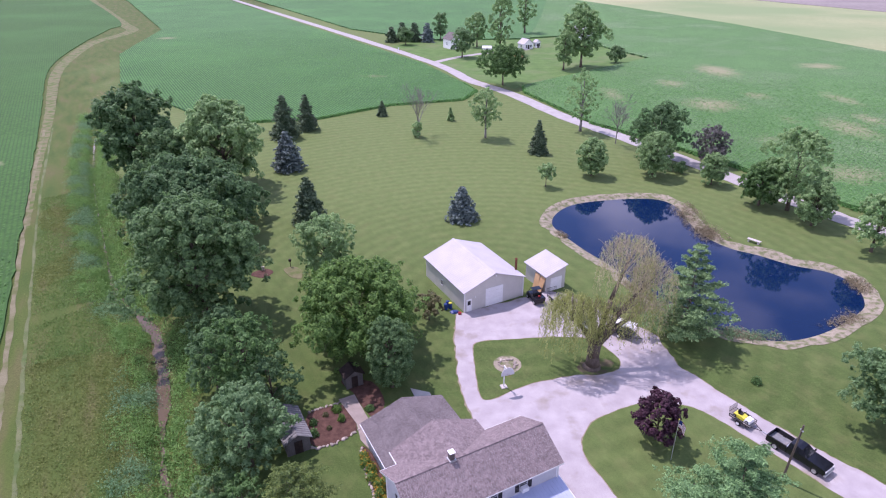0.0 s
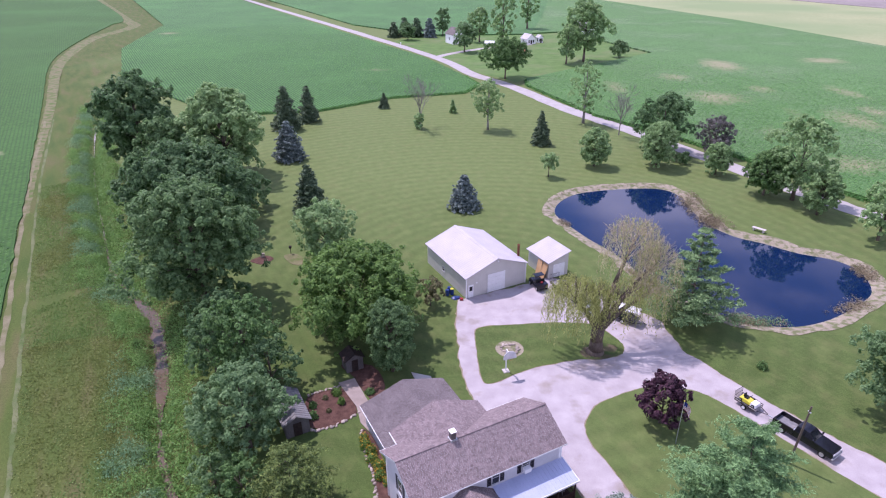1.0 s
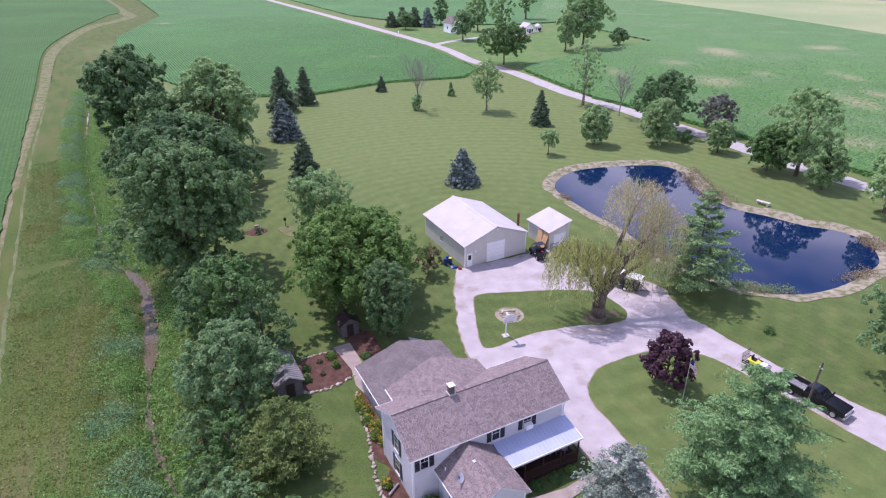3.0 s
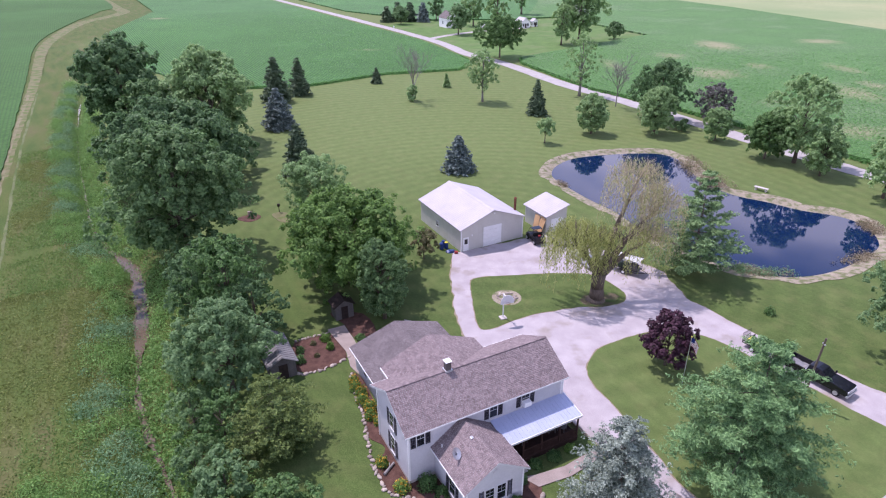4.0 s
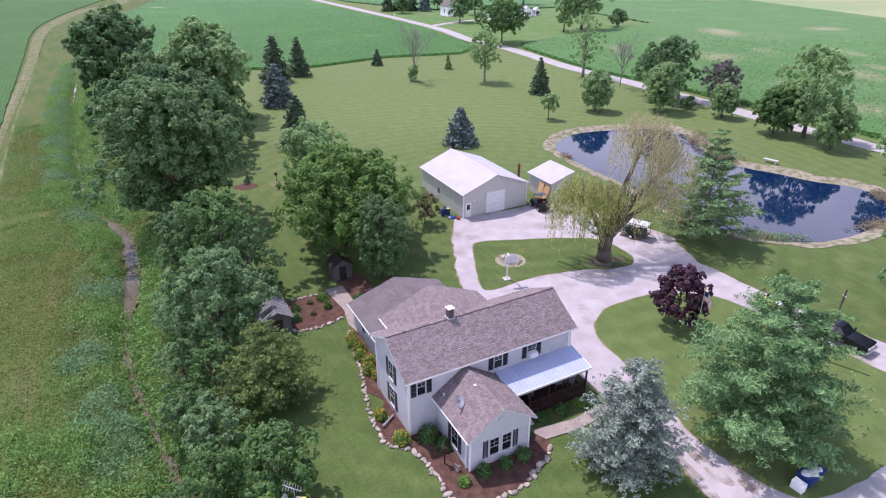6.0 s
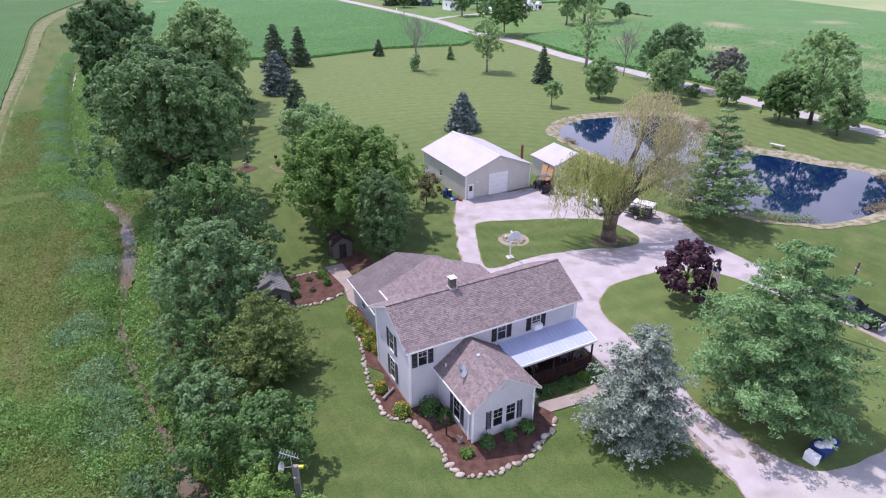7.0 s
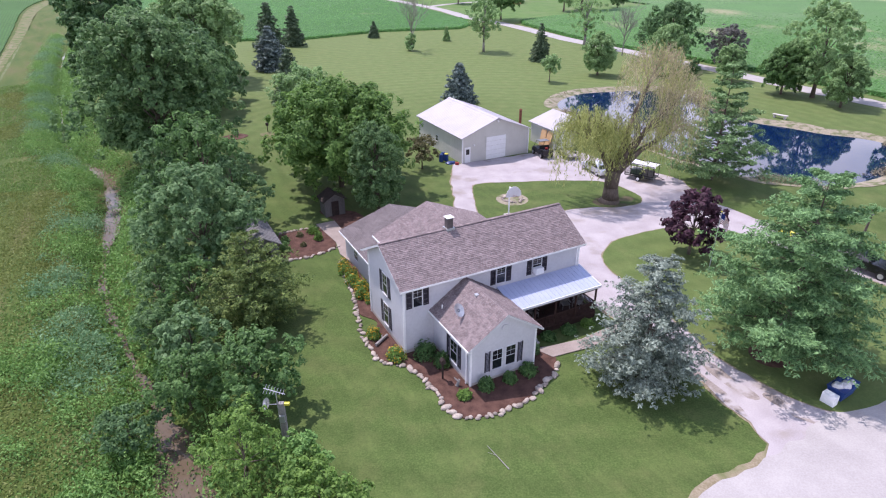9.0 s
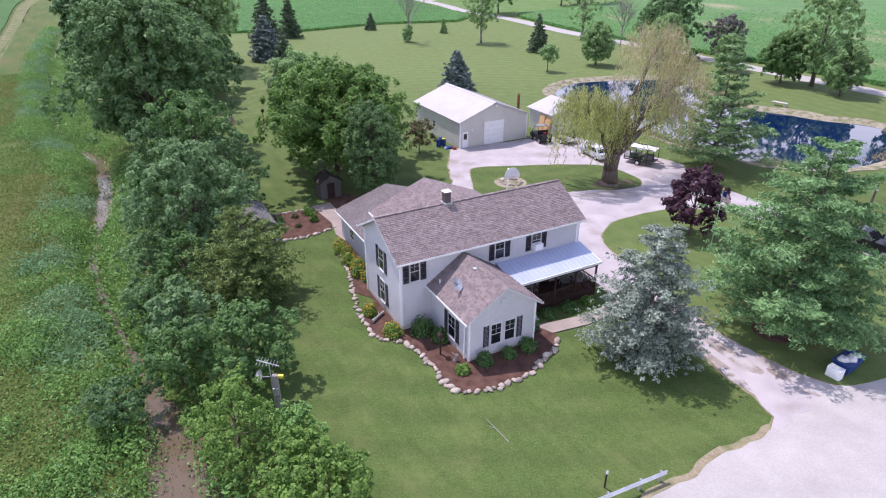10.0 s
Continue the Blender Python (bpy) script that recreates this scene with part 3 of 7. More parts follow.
def build_ground():
    xs, ys = spaced(-3500, -100, 80, 3500, 0.8, 22), spaced(-700, 8, 160, 4500, 0.8, 26)
    X, Y = np.meshgrid(xs, ys)
    Z = ground_height(X, Y)
    far = np.hypot(X, Y) > 600
    Z = Z + np.where(far, -0.3, 0)
    nx, ny = len(xs), len(ys)
    idx = np.arange(nx * ny).reshape(ny, nx)
    f = np.stack([idx[:-1, :-1], idx[:-1, 1:], idx[1:, 1:], idx[1:, :-1]], -1).reshape(-1, 4)
    me = mesh_of("ground", np.stack([X, Y, Z], -1).reshape(-1, 3).tolist(), f.tolist(), M_GRASS, smooth=True)
    dc = distance(CREEK, X, Y)
    dt = distance(TRACK, X, Y)
    cx = np.interp(Y, [p[1] for p in CREEK][::-1], [p[0] for p in CREEK][::-1])
    left = X < cx + 4.0
    rough = np.clip(np.where(left, 1.0, 1.0 - (X - cx - 4.0) / 3.0), 0, 1)
    bare = np.exp(-(dc / 1.5) ** 2) * 0.50
    bare = np.where(Y > 150, np.maximum(bare, 0.22 * np.exp(-(dt / 3.0) ** 2)), bare)
    # turf gets paler from y = 60 out to y = 130
    pale_dry = np.clip((Y - 60) / 70, 0, 1) * 0.75 + 0.05
    for key, val in (("rough", rough), ("bare", bare), ("pale_dry", pale_dry)):
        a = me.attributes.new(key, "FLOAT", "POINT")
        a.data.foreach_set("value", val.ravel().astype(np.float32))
    return tagged(new("ground", me), "mown green lawn and rough grass verge around the farmstead", "ground", kind="structure")


build_ground()


def offset(loop, d):
    out, n = [], len(loop)
    for i in range(n):
        a, b = Vector(loop[i - 1]), Vector(loop[(i + 1) % n])
        t = (b - a).normalized()
        out.append((loop[i][0] - t.y * d, loop[i][1] + t.x * d))
    return out


def area_sign(loop):
    return 1 if sum(a[0] * b[1] - b[0] * a[1] for a, b in zip(loop, loop[1:] + loop[:1])) > 0 else -1


def ring(name, loop, inner, outer, material, lift):
    s = -area_sign(loop)
    rows = [offset(loop, s * (inner + (outer - inner) * k / 4)) for k in range(5)]
    verts, n = [], len(loop)
    for k, r in enumerate(rows):
        for p in r:
            w = noise.noise(Vector((p[0] * 0.35, p[1] * 0.35, 0))) * (0.9 if k == 4 else 0)
            x, y = p[0] + w, p[1] + w
            verts.append((x, y, float(ground_height(np.array([x]), np.array([y]))[0]) + lift))
    faces = [(k * n + i, k * n + (i + 1) % n, (k + 1) * n + (i + 1) % n, (k + 1) * n + i) for k in range(4) for i in range(n)]
    return mesh_of(name, verts, faces, material)


tagged(new("pond_bank", ring("pond_bank", POND, -0.8, 2.0, M_BANK, 0.05)), "dry tan grass and sand bank round the pond", "bank", kind="structure")
tagged(new("pond_water", sheet("pond_water", offset(POND, -area_sign(POND) * 0.6), -0.42, M_POND)), "still dark blue pond water reflecting trees and sky", "water", kind="structure")


def strip(line, width, z, material, name, jag=0.15, widths=None):
    verts, n = [], len(line)
    for i, p in enumerate(line):
        a, b = Vector(line[max(i - 1, 0)]), Vector(line[min(i + 1, n - 1)])
        t = (b - a).normalized()
        w = (widths(p) if widths else width) / 2
        j0, j1 = noise.noise(Vector((*p, 0.0)) * 0.6) * jag, noise.noise(Vector((*p, 9.0)) * 0.6) * jag
        verts += [(p[0] - t.y * (w + j0), p[1] + t.x * (w + j0), z), (p[0] + t.y * (w + j1), p[1] - t.x * (w + j1), z)]
    faces = [(2 * i, 2 * i + 1, 2 * i + 3, 2 * i + 2) for i in range(n - 1)]
    return mesh_of(name, verts, faces, material)


tagged(new("creek_water", strip(smooth_loop(CREEK, 2, False), 1.5, -0.93, M_CREEK, "creek_water", 0.5, lambda p: float(np.interp(p[1], [20, 27, 31, 55, 58, 76, 79, 90, 100], [3.4, 3.0, 0.6, 0.5, 1.7, 1.6, 0.9, 0.9, 0.12])))), "narrow muddy brown creek water in its ditch", "water", kind="structure")

DRIVE = [(1.6, 77.3), (12.6, 81.8), (15.5, 84), (19, 83), (22, 78.8), (26, 75.8), (29.6, 71.0), (30.3, 64.4), (34.3, 57.9), (38.7, 51.7), (44.5, 44.6), (50.5, 42.0), (44, 37), (30, 29.6), (22, 24.8), (17.8, 25.0), (18.9, 26.8), (18.7, 28.6), (17.8, 30.9), (16.6, 33.9), (14.6, 38), (12.6, 42), (9, 47.5), (3.6, 52), (2.5, 56.6), (1.5, 61.4), (1.1, 68.2), (1.3, 74.6)]
tagged(new("driveway", sheet("driveway", ragged(DRIVE, 0.5), 0.062, M_GRAVEL)), "pale crushed limestone gravel driveway loop", "driveway", kind="structure")
tagged(new("drive_edge", sheet("drive_edge", ragged(offset(ragged(DRIVE, 0.0, 1.5), -area_sign(DRIVE) * 0.15), 0.6, 0.5), 0.02, M_DIRT)), "worn tan earth along the gravel edge", "edge", kind="structure")
M_WORN = surf("worn_gravel", (0.20, 0.165, 0.14), (0.33, 0.285, 0.265), scale=0.9, fine=10, rough=0.95, bump=0.5, spots=(0.40, 0.365, 0.365), spot_scale=0.7, spot_at=(0.46, 0.56), depth=0.03)
for loop in ([(18.0, 34.4), (18.6, 34.6), (19.6, 32.6), (20.5, 31.0), (20.0, 30.6), (19.0, 31.8), (18.3, 33.2)], [(20.6, 31.0), (21.4, 31.3), (22.6, 29.6), (23.6, 28.9), (23.2, 28.3), (21.8, 29.0)], [(16.9, 33.6), (17.4, 33.8), (18.4, 31.4), (19.0, 29.2), (18.6, 29.0), (17.8, 31.0)]):
    tagged(new("worn_patch", sheet("worn_patch", ragged(smooth_loop(loop, 3), 0.35, 0.4), 0.066, M_WORN)), "brown worn patch in the gravel driveway", "driveway", kind="structure")
ISLAND_A = smooth_loop([(3.9, 69.2), (6.6, 70.3), (16.4, 71.0), (20.6, 69.9), (22.9, 65.8), (21.5, 63.3), (14.8, 62.2), (9.8, 60.6), (5.3, 58.0), (4.0, 59.2), (3.7, 65.3)], 4)
ISLAND_B = smooth_loop([(15.0, 50.7), (16.8, 53.7), (20.5, 56.0), (24.7, 57.1), (29.4, 56.1), (32.3, 53), (36.6, 46.8), (40, 42), (41.5, 38.8), (37, 35.2), (30, 31.3), (26, 29.6), (24, 29.7), (22.3, 31.1), (20.7, 33.3), (19.2, 35.9), (18.3, 39), (16.4, 44.6), (15, 48.4)], 4)
for loop in (ISLAND_A, ISLAND_B):
    tagged(new("drive_edge", sheet("drive_edge", ragged(offset(loop, -area_sign(loop) * 0.12), 0.4, 0.5), 0.070, M_DIRT)), "worn tan earth around the grass island", "edge", kind="structure")
    turf = sheet("lawn_island", ragged(loop, 0.28), 0.090, M_GRASS, 0.05)
    turf.attributes.new("pale_dry", "FLOAT", "POINT").data.foreach_set("value", [0.1 if loop is ISLAND_A else 0.45] * len(turf.vertices))
    tagged(new("lawn_island", turf), "mown grass island enclosed by the gravel drive", "lawn", kind="structure")
U = Vector((math.cos(radians(29.8)), math.sin(radians(29.8)), 0))
V = Vector((-U.y, U.x, 0))


def road_line(p, a, b, k):
    return [tuple((Vector((*p, 0)) + U * (a + (b - a) * i / k)).xy) for i in range(k + 1)]


tagged(new("road", strip(road_line((11.65, 18.2), -60, 160, 520), 6.6, 0.075, M_ROAD, "road", 0.7)), "wide pale crushed stone country road", "road", kind="structure")
tagged(new("road_edge", strip(road_line((11.65, 18.2), -60, 160, 520), 7.5, 0.040, M_DIRT, "road_edge", 0.8)), "dusty tan shoulder of the stone road", "edge", kind="structure")
FARROAD = smooth_loop([(-520, 1250), (-226, 702), (-67, 412), (-6.5, 298), (10.5, 254), (25, 227), (38.5, 193), (51.7, 168), (67.8, 134.5), (75, 119), (85, 101), (100, 74), (125, 30), (150, -20)], 8, closed=False)
tagged(new("far_road", strip(FARROAD, 5.2, 0.06, M_ROAD, "far_road", 0.5)), "pale stone country road running between crop fields", "road", kind="structure")
tagged(new("farm_lane", strip(smooth_loop([(-5, 296), (4, 308), (20, 322), (45, 334)], 4, False), 4.0, 0.07, M_ROAD, "farm_lane", 0.5)), "short pale stone lane into the distant farmyard", "lane", kind="structure")

for side, wd, mt in ((-1.5, 0.75, M_RUT), (0.9, 0.5, M_PALETRACK)):
    tagged(new("wheel_track", strip([(x + 0.9 + side * 0.80, y + 0.4 + side * 0.45) for x, y in smooth_loop(TRACK, 3, False) if y < 190], wd, 0.03, mt, "wheel_track", 0.3)), "worn pale wheel track along the field", "track", kind="structure")
tagged(new("field_margin", strip([(x - 2.6, y - 1.4) for x, y in smooth_loop(TRACK, 3, False) if y < 200], 1.0, 0.025, M_MARGIN, "field_margin", 0.4)), "bare brown earth along the bean field", "edge", kind="structure")
tagged(new("field_track", strip([p for p in smooth_loop(TRACK, 6, False) if p[1] > 110], 9.0, 0.02, M_VERGE, "field_track", 0.35, lambda p: float(np.interp(p[1], [110, 180, 300, 420], [1.2, 2.6, 5.0, 8.0])))), "worn tan and green strip beside the field", "track", kind="structure")

# fields
MIDCORN = [(-86, 203), (-62, 190), (-41.3, 193), (-19, 211), (6.5, 218), (12, 232), (7.5, 247), (-9.5, 292), (-71, 405), (-232, 700), (-420, 1050), (-560, 1050), (-330, 685), (-192, 436), (-170, 330), (-134, 255)]
RIGHTCORN = [(31, 240), (30, 229), (45.5, 184), (58, 166), (71.5, 142), (79, 126), (89, 107), (104, 80), (420, 60), (330, 200), (217, 309), (194, 429), (149, 583), (110, 690), (70, 470), (50, 375), (70, 381), (98, 300), (62, 268)]
BACKCORN = [(-62, 428), (-205, 700), (-380, 1020), (60, 1020), (110, 690), (70, 470), (50, 372), (-10, 372)]
LEFTSOY = smooth_loop([(a + 1.3, b) for a, b in [(-395, 725), (-250, 495), (-232, 440), (-214, 372), (-187, 294), (-139, 206), (-99, 134), (-76, 92), (-62, 66.5), (-52, 48), (-40, 28), (-26, 0), (-10, -30)]], 6, False) + [(-900, -30), (-1600, 400), (-1000, 1200), (-560, 1050)]
for nm, loop, z, mt, lb in (("corn_field", MIDCORN, 0.6, M_CORNBASE, "tall green corn field in even rows"), ("corn_field", RIGHTCORN, 0.8, M_CORNDRY, "green corn field with thin tan patches"), ("corn_field", BACKCORN, 0.7, M_CORNBASE, "distant green corn field behind the farmyard"), ("bean_field", LEFTSOY, 0.32, M_SOY, "low bright green row crop field")):
    tagged(new(nm, sheet(nm, ragged(loop, 0.8, 3.0), z, mt, z)), lb, "field", kind="structure")
tagged(new("ripe_field", sheet("ripe_field", [(420, 60), (330, 200), (217, 309), (194, 429), (149, 583), (110, 690), (60, 1020), (900, 1020), (1100, 60)], 0.5, M_WHEAT, 0.5)), "pale yellow-green ripening field in the distance", "field", kind="structure")
tagged(new("bare_field", sheet("bare_field", [(284, 640), (337, 497), (600, 430), (2500, 600), (2500, 2600), (500, 2600)], 0.75, M_BAREFIELD, 0.7)), "grey-brown bare field near the horizon", "field", kind="structure")

# ---------------------------------------------------------------- trees
rng = np.random.default_rng(7)


def leaf_quads(points, normals, size, spread=0.7, long=1.5):
    """A four-cornered leaf spray at each point, facing roughly along its normal."""
    n = len(points)
    nm = normals + rng.normal(0, spread, (n, 3))
    nm /= np.linalg.norm(nm, axis=1, keepdims=True) + 1e-9
    r = rng.normal(0, 1, (n, 3))
    a = np.cross(nm, r)
    a /= np.linalg.norm(a, axis=1, keepdims=True) + 1e-9
    b = np.cross(nm, a)
    s = (size * rng.uniform(0.6, 1.35, n))[:, None]
    a, b = a * s * long * 0.5, b * s * 0.5
    bend = nm * s * 0.18
    return np.stack([points - a - bend, points + b * 0.9 + a * 0.1, points + a - bend, points - b * 0.9 - a * 0.1], 1)


def unit(n):
    d = rng.normal(0, 1, (n, 3))
    return d / np.linalg.norm(d, axis=1, keepdims=True)


def crown_quads(lumps, per_lump, leaf, flat=0.85, tight=0.16):
    """Leaves on domed tufts that stand out of each lump (x, y, z, radius)."""
    out = []
    each = 36
    for x, y, z, r in lumps:
        k = max(4, int(per_lump * r * r / each))
        d = unit(k)
        d[:, 2] = np.where(d[:, 2] < -0.35, -d[:, 2], d[:, 2])
        c = d * np.array([r, r, r * flat]) * rng.uniform(0.55, 1.0, (k, 1))
        rc = np.repeat(rng.uniform(0.7, 1.35, k) * (leaf * 1.05 + 0.05 * r + tight * 0.5), each)[:, None]
        dn = np.repeat(d, each, 0)
        e = unit(k * each) + dn * 0.5 + np.array([0, 0, 0.25])
        e /= np.linalg.norm(e, axis=1, keepdims=True)
        q = np.repeat(c, each, 0) + e * rc * rng.uniform(0.5, 1.15, (k * each, 1))
        out.append(leaf_quads(q + np.array([x, y, z]), e + dn * 0.5 + np.array([0, 0, 0.45]), leaf, 0.5))
    return np.concatenate(out)


def limbs_mesh(h, r, tips, lean=(0, 0), fork=0.35):
    """A tapered trunk with limbs that reach towards the given tips."""
    bm = bmesh.new()
    top = Vector((lean[0], lean[1], h))
    prev = Vector((0, 0, -0.1))
    steps = 5
    for i in range(1, steps + 1):
        t = i / steps
        p = Vector((lean[0] * t + 0.06 * h * 0.1 * math.sin(i * 2.1), lean[1] * t + 0.06 * h * 0.1 * math.cos(i * 1.7), h * t))
        tube(prev, p, r * (1.25 if i == 1 else 1 - 0.75 * (t - 1 / steps)), r * (1 - 0.75 * t), 8, bm)
        prev = p
    for x, y, z in tips:
        f = min(max(z / h * 0.6, fork), 0.92)
        a = Vector((lean[0] * f, lean[1] * f, h * f))
        b = Vector((x, y, z))
        mid = a.lerp(b, 0.5) + Vector((0, 0, 0.08 * (b - a).length))
        rr = r * (1 - 0.75 * f) * 0.55
        tube(a, mid, rr, rr * 0.6, 6, bm)
        tube(mid, b, rr * 0.6, rr * 0.2, 5, bm)
    return bm


def broadleaf(name, x, y, h, w, material, label, seed, leaf=0.34, density=60, low=0.16, shape=1.0, bark=None, group="", lumps_n=26, open_=0.0, category="tree"):
    """A leafy tree of height h and crown width w; low: where the crown begins, as a share of h."""
    global rng
    rng = np.random.default_rng(seed)
    root = thing(name, pose(x, y, 0, 0, 0, (seed * 47) % 360), label, category, group)
    cz, rz, rw = h * (1 + low) / 2, h * (1 - low) / 2, w / 2
    lumps = []
    skirt = 0.66 if name in ("creek_tree", "bush", "maple_tree") else 0.45
    wild = 0.03 if name in ("round_tree", "pear_tree", "purple_maple") else 0.13
    f0, f1 = rng.uniform(0, math.tau), rng.uniform(0, math.tau)
    for i in range(lumps_n):
        ga = i * 2.39996 + rng.uniform(-0.4, 0.4)
        t = (i + 0.5) / lumps_n * 2 - 1
        prof = math.sqrt(max(0.0, 1 - abs(t) ** (2.2 * shape))) * (1 - 0.10 * max(t, 0))
        if t < 0:
            prof = max(prof, skirt)
        rad = rw * prof * rng.uniform(0.45, 0.86) * (1 - open_ * 0.2) * (1 + wild * math.sin(2 * ga + f0) + 0.6 * wild * math.sin(3 * ga + f1 + 3 * t))
        lr = rw * rng.uniform(0.25, 0.43)
        if name in ("round_tree", "pear_tree", "purple_maple"):
            rad, lr = rw * max(prof, 0.72 if t < 0.2 else 0) * rng.uniform(0.50, 0.74), rw * rng.uniform(0.26, 0.34)
        lumps.append((math.cos(ga) * rad, math.sin(ga) * rad, cz + t * (rz - lr * 0.55) * (1 + 0.10 * math.sin(ga + f1)), lr))
    lumps.append((0, 0, h - rw * 0.36, rw * 0.36))
    q = crown_quads(lumps, density, leaf, tight=0.14 + 0.14 * open_)
    part("crown", quads("crown", q, material), None, root)
    tips = [(a * 0.8, b * 0.8, c) for a, b, c, _ in lumps[::2]]
    part("trunk", limbs_mesh(h * 0.86, max(0.08, h * 0.022), tips), bark or M_BARK, root, smooth=True)
    return root


def conifer(name, x, y, h, w, material, label, seed, leaf=0.26, tiers=16, per=16, low=0.04, open_=0.0, group="", droop=0.25, power=0.9, spray=26, needle=2.4, tuft=0.26):
    """A needle tree: whorls of drooping boughs, each with its sprays."""
    global rng
    rng = np.random.default_rng(seed)
    root = thing(name, pose(x, y, 0, 0, 0, (seed * 31) % 360), label, "tree", group)
    out, bm = [], bmesh.new()
    tube((0, 0, -0.1), (0, 0, h * 0.97), max(0.07, h * 0.017), 0.02, 8, bm)
    for i in range(tiers):
        t = i / (tiers - 1)
        z = h * (low + (0.985 - low) * t)
        ln = w / 2 * max(0.03, (1 - t)) ** power * (1.0 if t > 0.12 else 0.82 + t * 1.5)
        k = max(5, int(per * (1 - 0.6 * t)))
        for j in range(k):
            a = (j + rng.uniform(-0.4, 0.4)) / k * math.tau + i * 1.1
            l2 = ln * rng.uniform(0.66 - 0.16 * open_, 1.12)
            rise = (0.30 * open_ - droop) * l2
            ks = max(6, int(spray * (0.35 + l2 / (w / 2))))
            nk = max(3, int(ks / 3.5))
            sc = rng.uniform(0.12, 1.0, nk) ** 0.7
            wd = (0.20 - 0.07 * open_) * l2 * (0.3 + sc) * (1 - 0.6 * sc) + 0.04
            off = rng.normal(0, 1, (nk, 3)) * wd[:, None] * np.array([1, 1, 0.35])
            cc = np.stack([np.cos(a) * sc * l2, np.sin(a) * sc * l2, z + rise * sc ** 1.5 + droop * 0.35 * l2 * np.maximum(0, sc - 0.75)], 1) + off
            d = unit(nk * 9)
            pts = np.repeat(cc, 9, 0) + d * tuft * rng.uniform(0.3, 1.1, (nk * 9, 1)) * np.array([1, 1, 0.6 - 0.22 * open_])
            nm = d * 0.6 + np.array([np.cos(a) * 0.3, np.sin(a) * 0.3, 0.75])
            out.append(leaf_quads(pts, nm, leaf, 0.4, needle))
            if j % 2 == 0 and l2 > 0.5:
                tube((0, 0, z), (math.cos(a) * l2 * 0.8, math.sin(a) * l2 * 0.8, z + rise * 0.7), 0.012 * l2 + 0.01, 0.01, 4, bm)
    part("crown", quads("crown", np.concatenate(out), material), None, root)
    part("trunk", bm, M_BARK, root)
    return root


# lawn and roadside trees
conifer("spruce_tree", -20.3, 197, 4.7, 4.4, L_SPRUCE, "small dark green spruce by the corn edge", 11, tiers=10, per=10, leaf=0.34, spray=22)
conifer("spruce_tree", 1.9, 190, 4.0, 3.0, L_OLIVE, "small thin young conifer on the lawn", 12, tiers=9, per=8, leaf=0.3, spray=17, open_=0.6)
broadleaf("lawn_tree", 11.7, 170.3, 14.0, 10.5, L_OLIVE, "airy green tree with several pale stems on the lawn", 13, leaf=0.26, density=95, low=0.2, open_=1.0, bark=M_GREYBARK)
broadleaf("roadside_tree", 23.0, 243, 15.0, 19, L_GREEN, "broad dark green tree beside the far road", 14, leaf=0.36, density=95, low=0.18)
conifer("spruce_tree", 24.7, 155.6, 8.8, 5.8, L_SPRUCE, "slim dark green spruce on the mown lawn", 15, tiers=14, per=13, leaf=0.28, spray=30, tuft=0.32, power=0.8)
broadleaf("young_tree", 23.0, 130.7, 5.2, 5.0, L_OLIVE, "small open young tree on the lawn", 16, leaf=0.28, density=81, low=0.3, lumps_n=14, open_=0.8)
broadleaf("round_tree", 34.8, 137.6, 8.8, 8.0, L_OLIVE, "neat round dark green lawn tree", 17, leaf=0.23, density=200, low=0.06, lumps_n=70, group="round trees by the far road")
broadleaf("round_tree", 49.3, 137.1, 10.4, 10.0, L_OLIVE, "large round grey-green lawn tree", 18, leaf=0.23, density=200, low=0.06, lumps_n=70, group="round trees by the far road")
broadleaf("roadside_tree", 54.0, 149, 14.2, 15.0, L_DEEP, "wide dark green tree beside the far road", 19, leaf=0.28, density=130, low=0.1)
broadleaf("purple_tree", 66.0, 145, 9.5, 9.6, L_DUSK, "dusky brown-purple broad tree by the road", 20, leaf=0.26, density=140, low=0.08)
broadleaf("round_tree", 61.0, 131.2, 7.2, 7.0, L_OLIVE, "small round grey-green lawn tree", 21, leaf=0.23, density=200, low=0.06, lumps_n=70, group="round trees by the far road")
broadleaf("shrub", 56.3, 139, 2.6, 3.2, L_DEEP, "low dark green roadside shrub", 22, leaf=0.3, density=108, low=0.02, lumps_n=9, category="shrub")
broadleaf("roadside_tree", 40.1, 176.4, 17.5, 11.0, L_OLIVE, "tall thin-leaved tree beside the far road", 23, leaf=0.28, density=60, low=0.16, open_=1.0, bark=M_GREYBARK)
broadleaf("round_tree", 65.9, 118.4, 9.4, 9.8, L_GREEN, "dense dark green lawn tree near the pond", 24, leaf=0.23, density=200, low=0.06, lumps_n=70)
broadleaf("roadside_tree", 70.5, 115.6, 16.8, 13.5, L_OLIVE, "tall bright green tree by the road", 25, leaf=0.28, density=140, low=0.12)
broadleaf("round_tree", 71.3, 107.9, 9.0, 8.0, L_OLIVE, "round grey-green lawn tree near the pond", 26, leaf=0.23, density=200, low=0.06, lumps_n=70, group="round trees by the far road")
broadleaf("roadside_tree", 75.8, 96.5, 11.0, 9.5, L_OLIVE, "soft grey-green tree beside the pond", 27, leaf=0.34, density=82, low=0.1, open_=0.6)
broadleaf("roadside_tree", 88.0, 101.0, 11.0, 9.0, L_OLIVE, "open grey-green tree across the road", 28, leaf=0.4, density=54, low=0.1, open_=1.0)
broadleaf("lawn_tree", 50.2, 51.0, 13.0, 12.4, L_PALE, "large grey-green tree at the lawn's edge", 29, leaf=0.22, density=230, lumps_n=44, low=0.12)
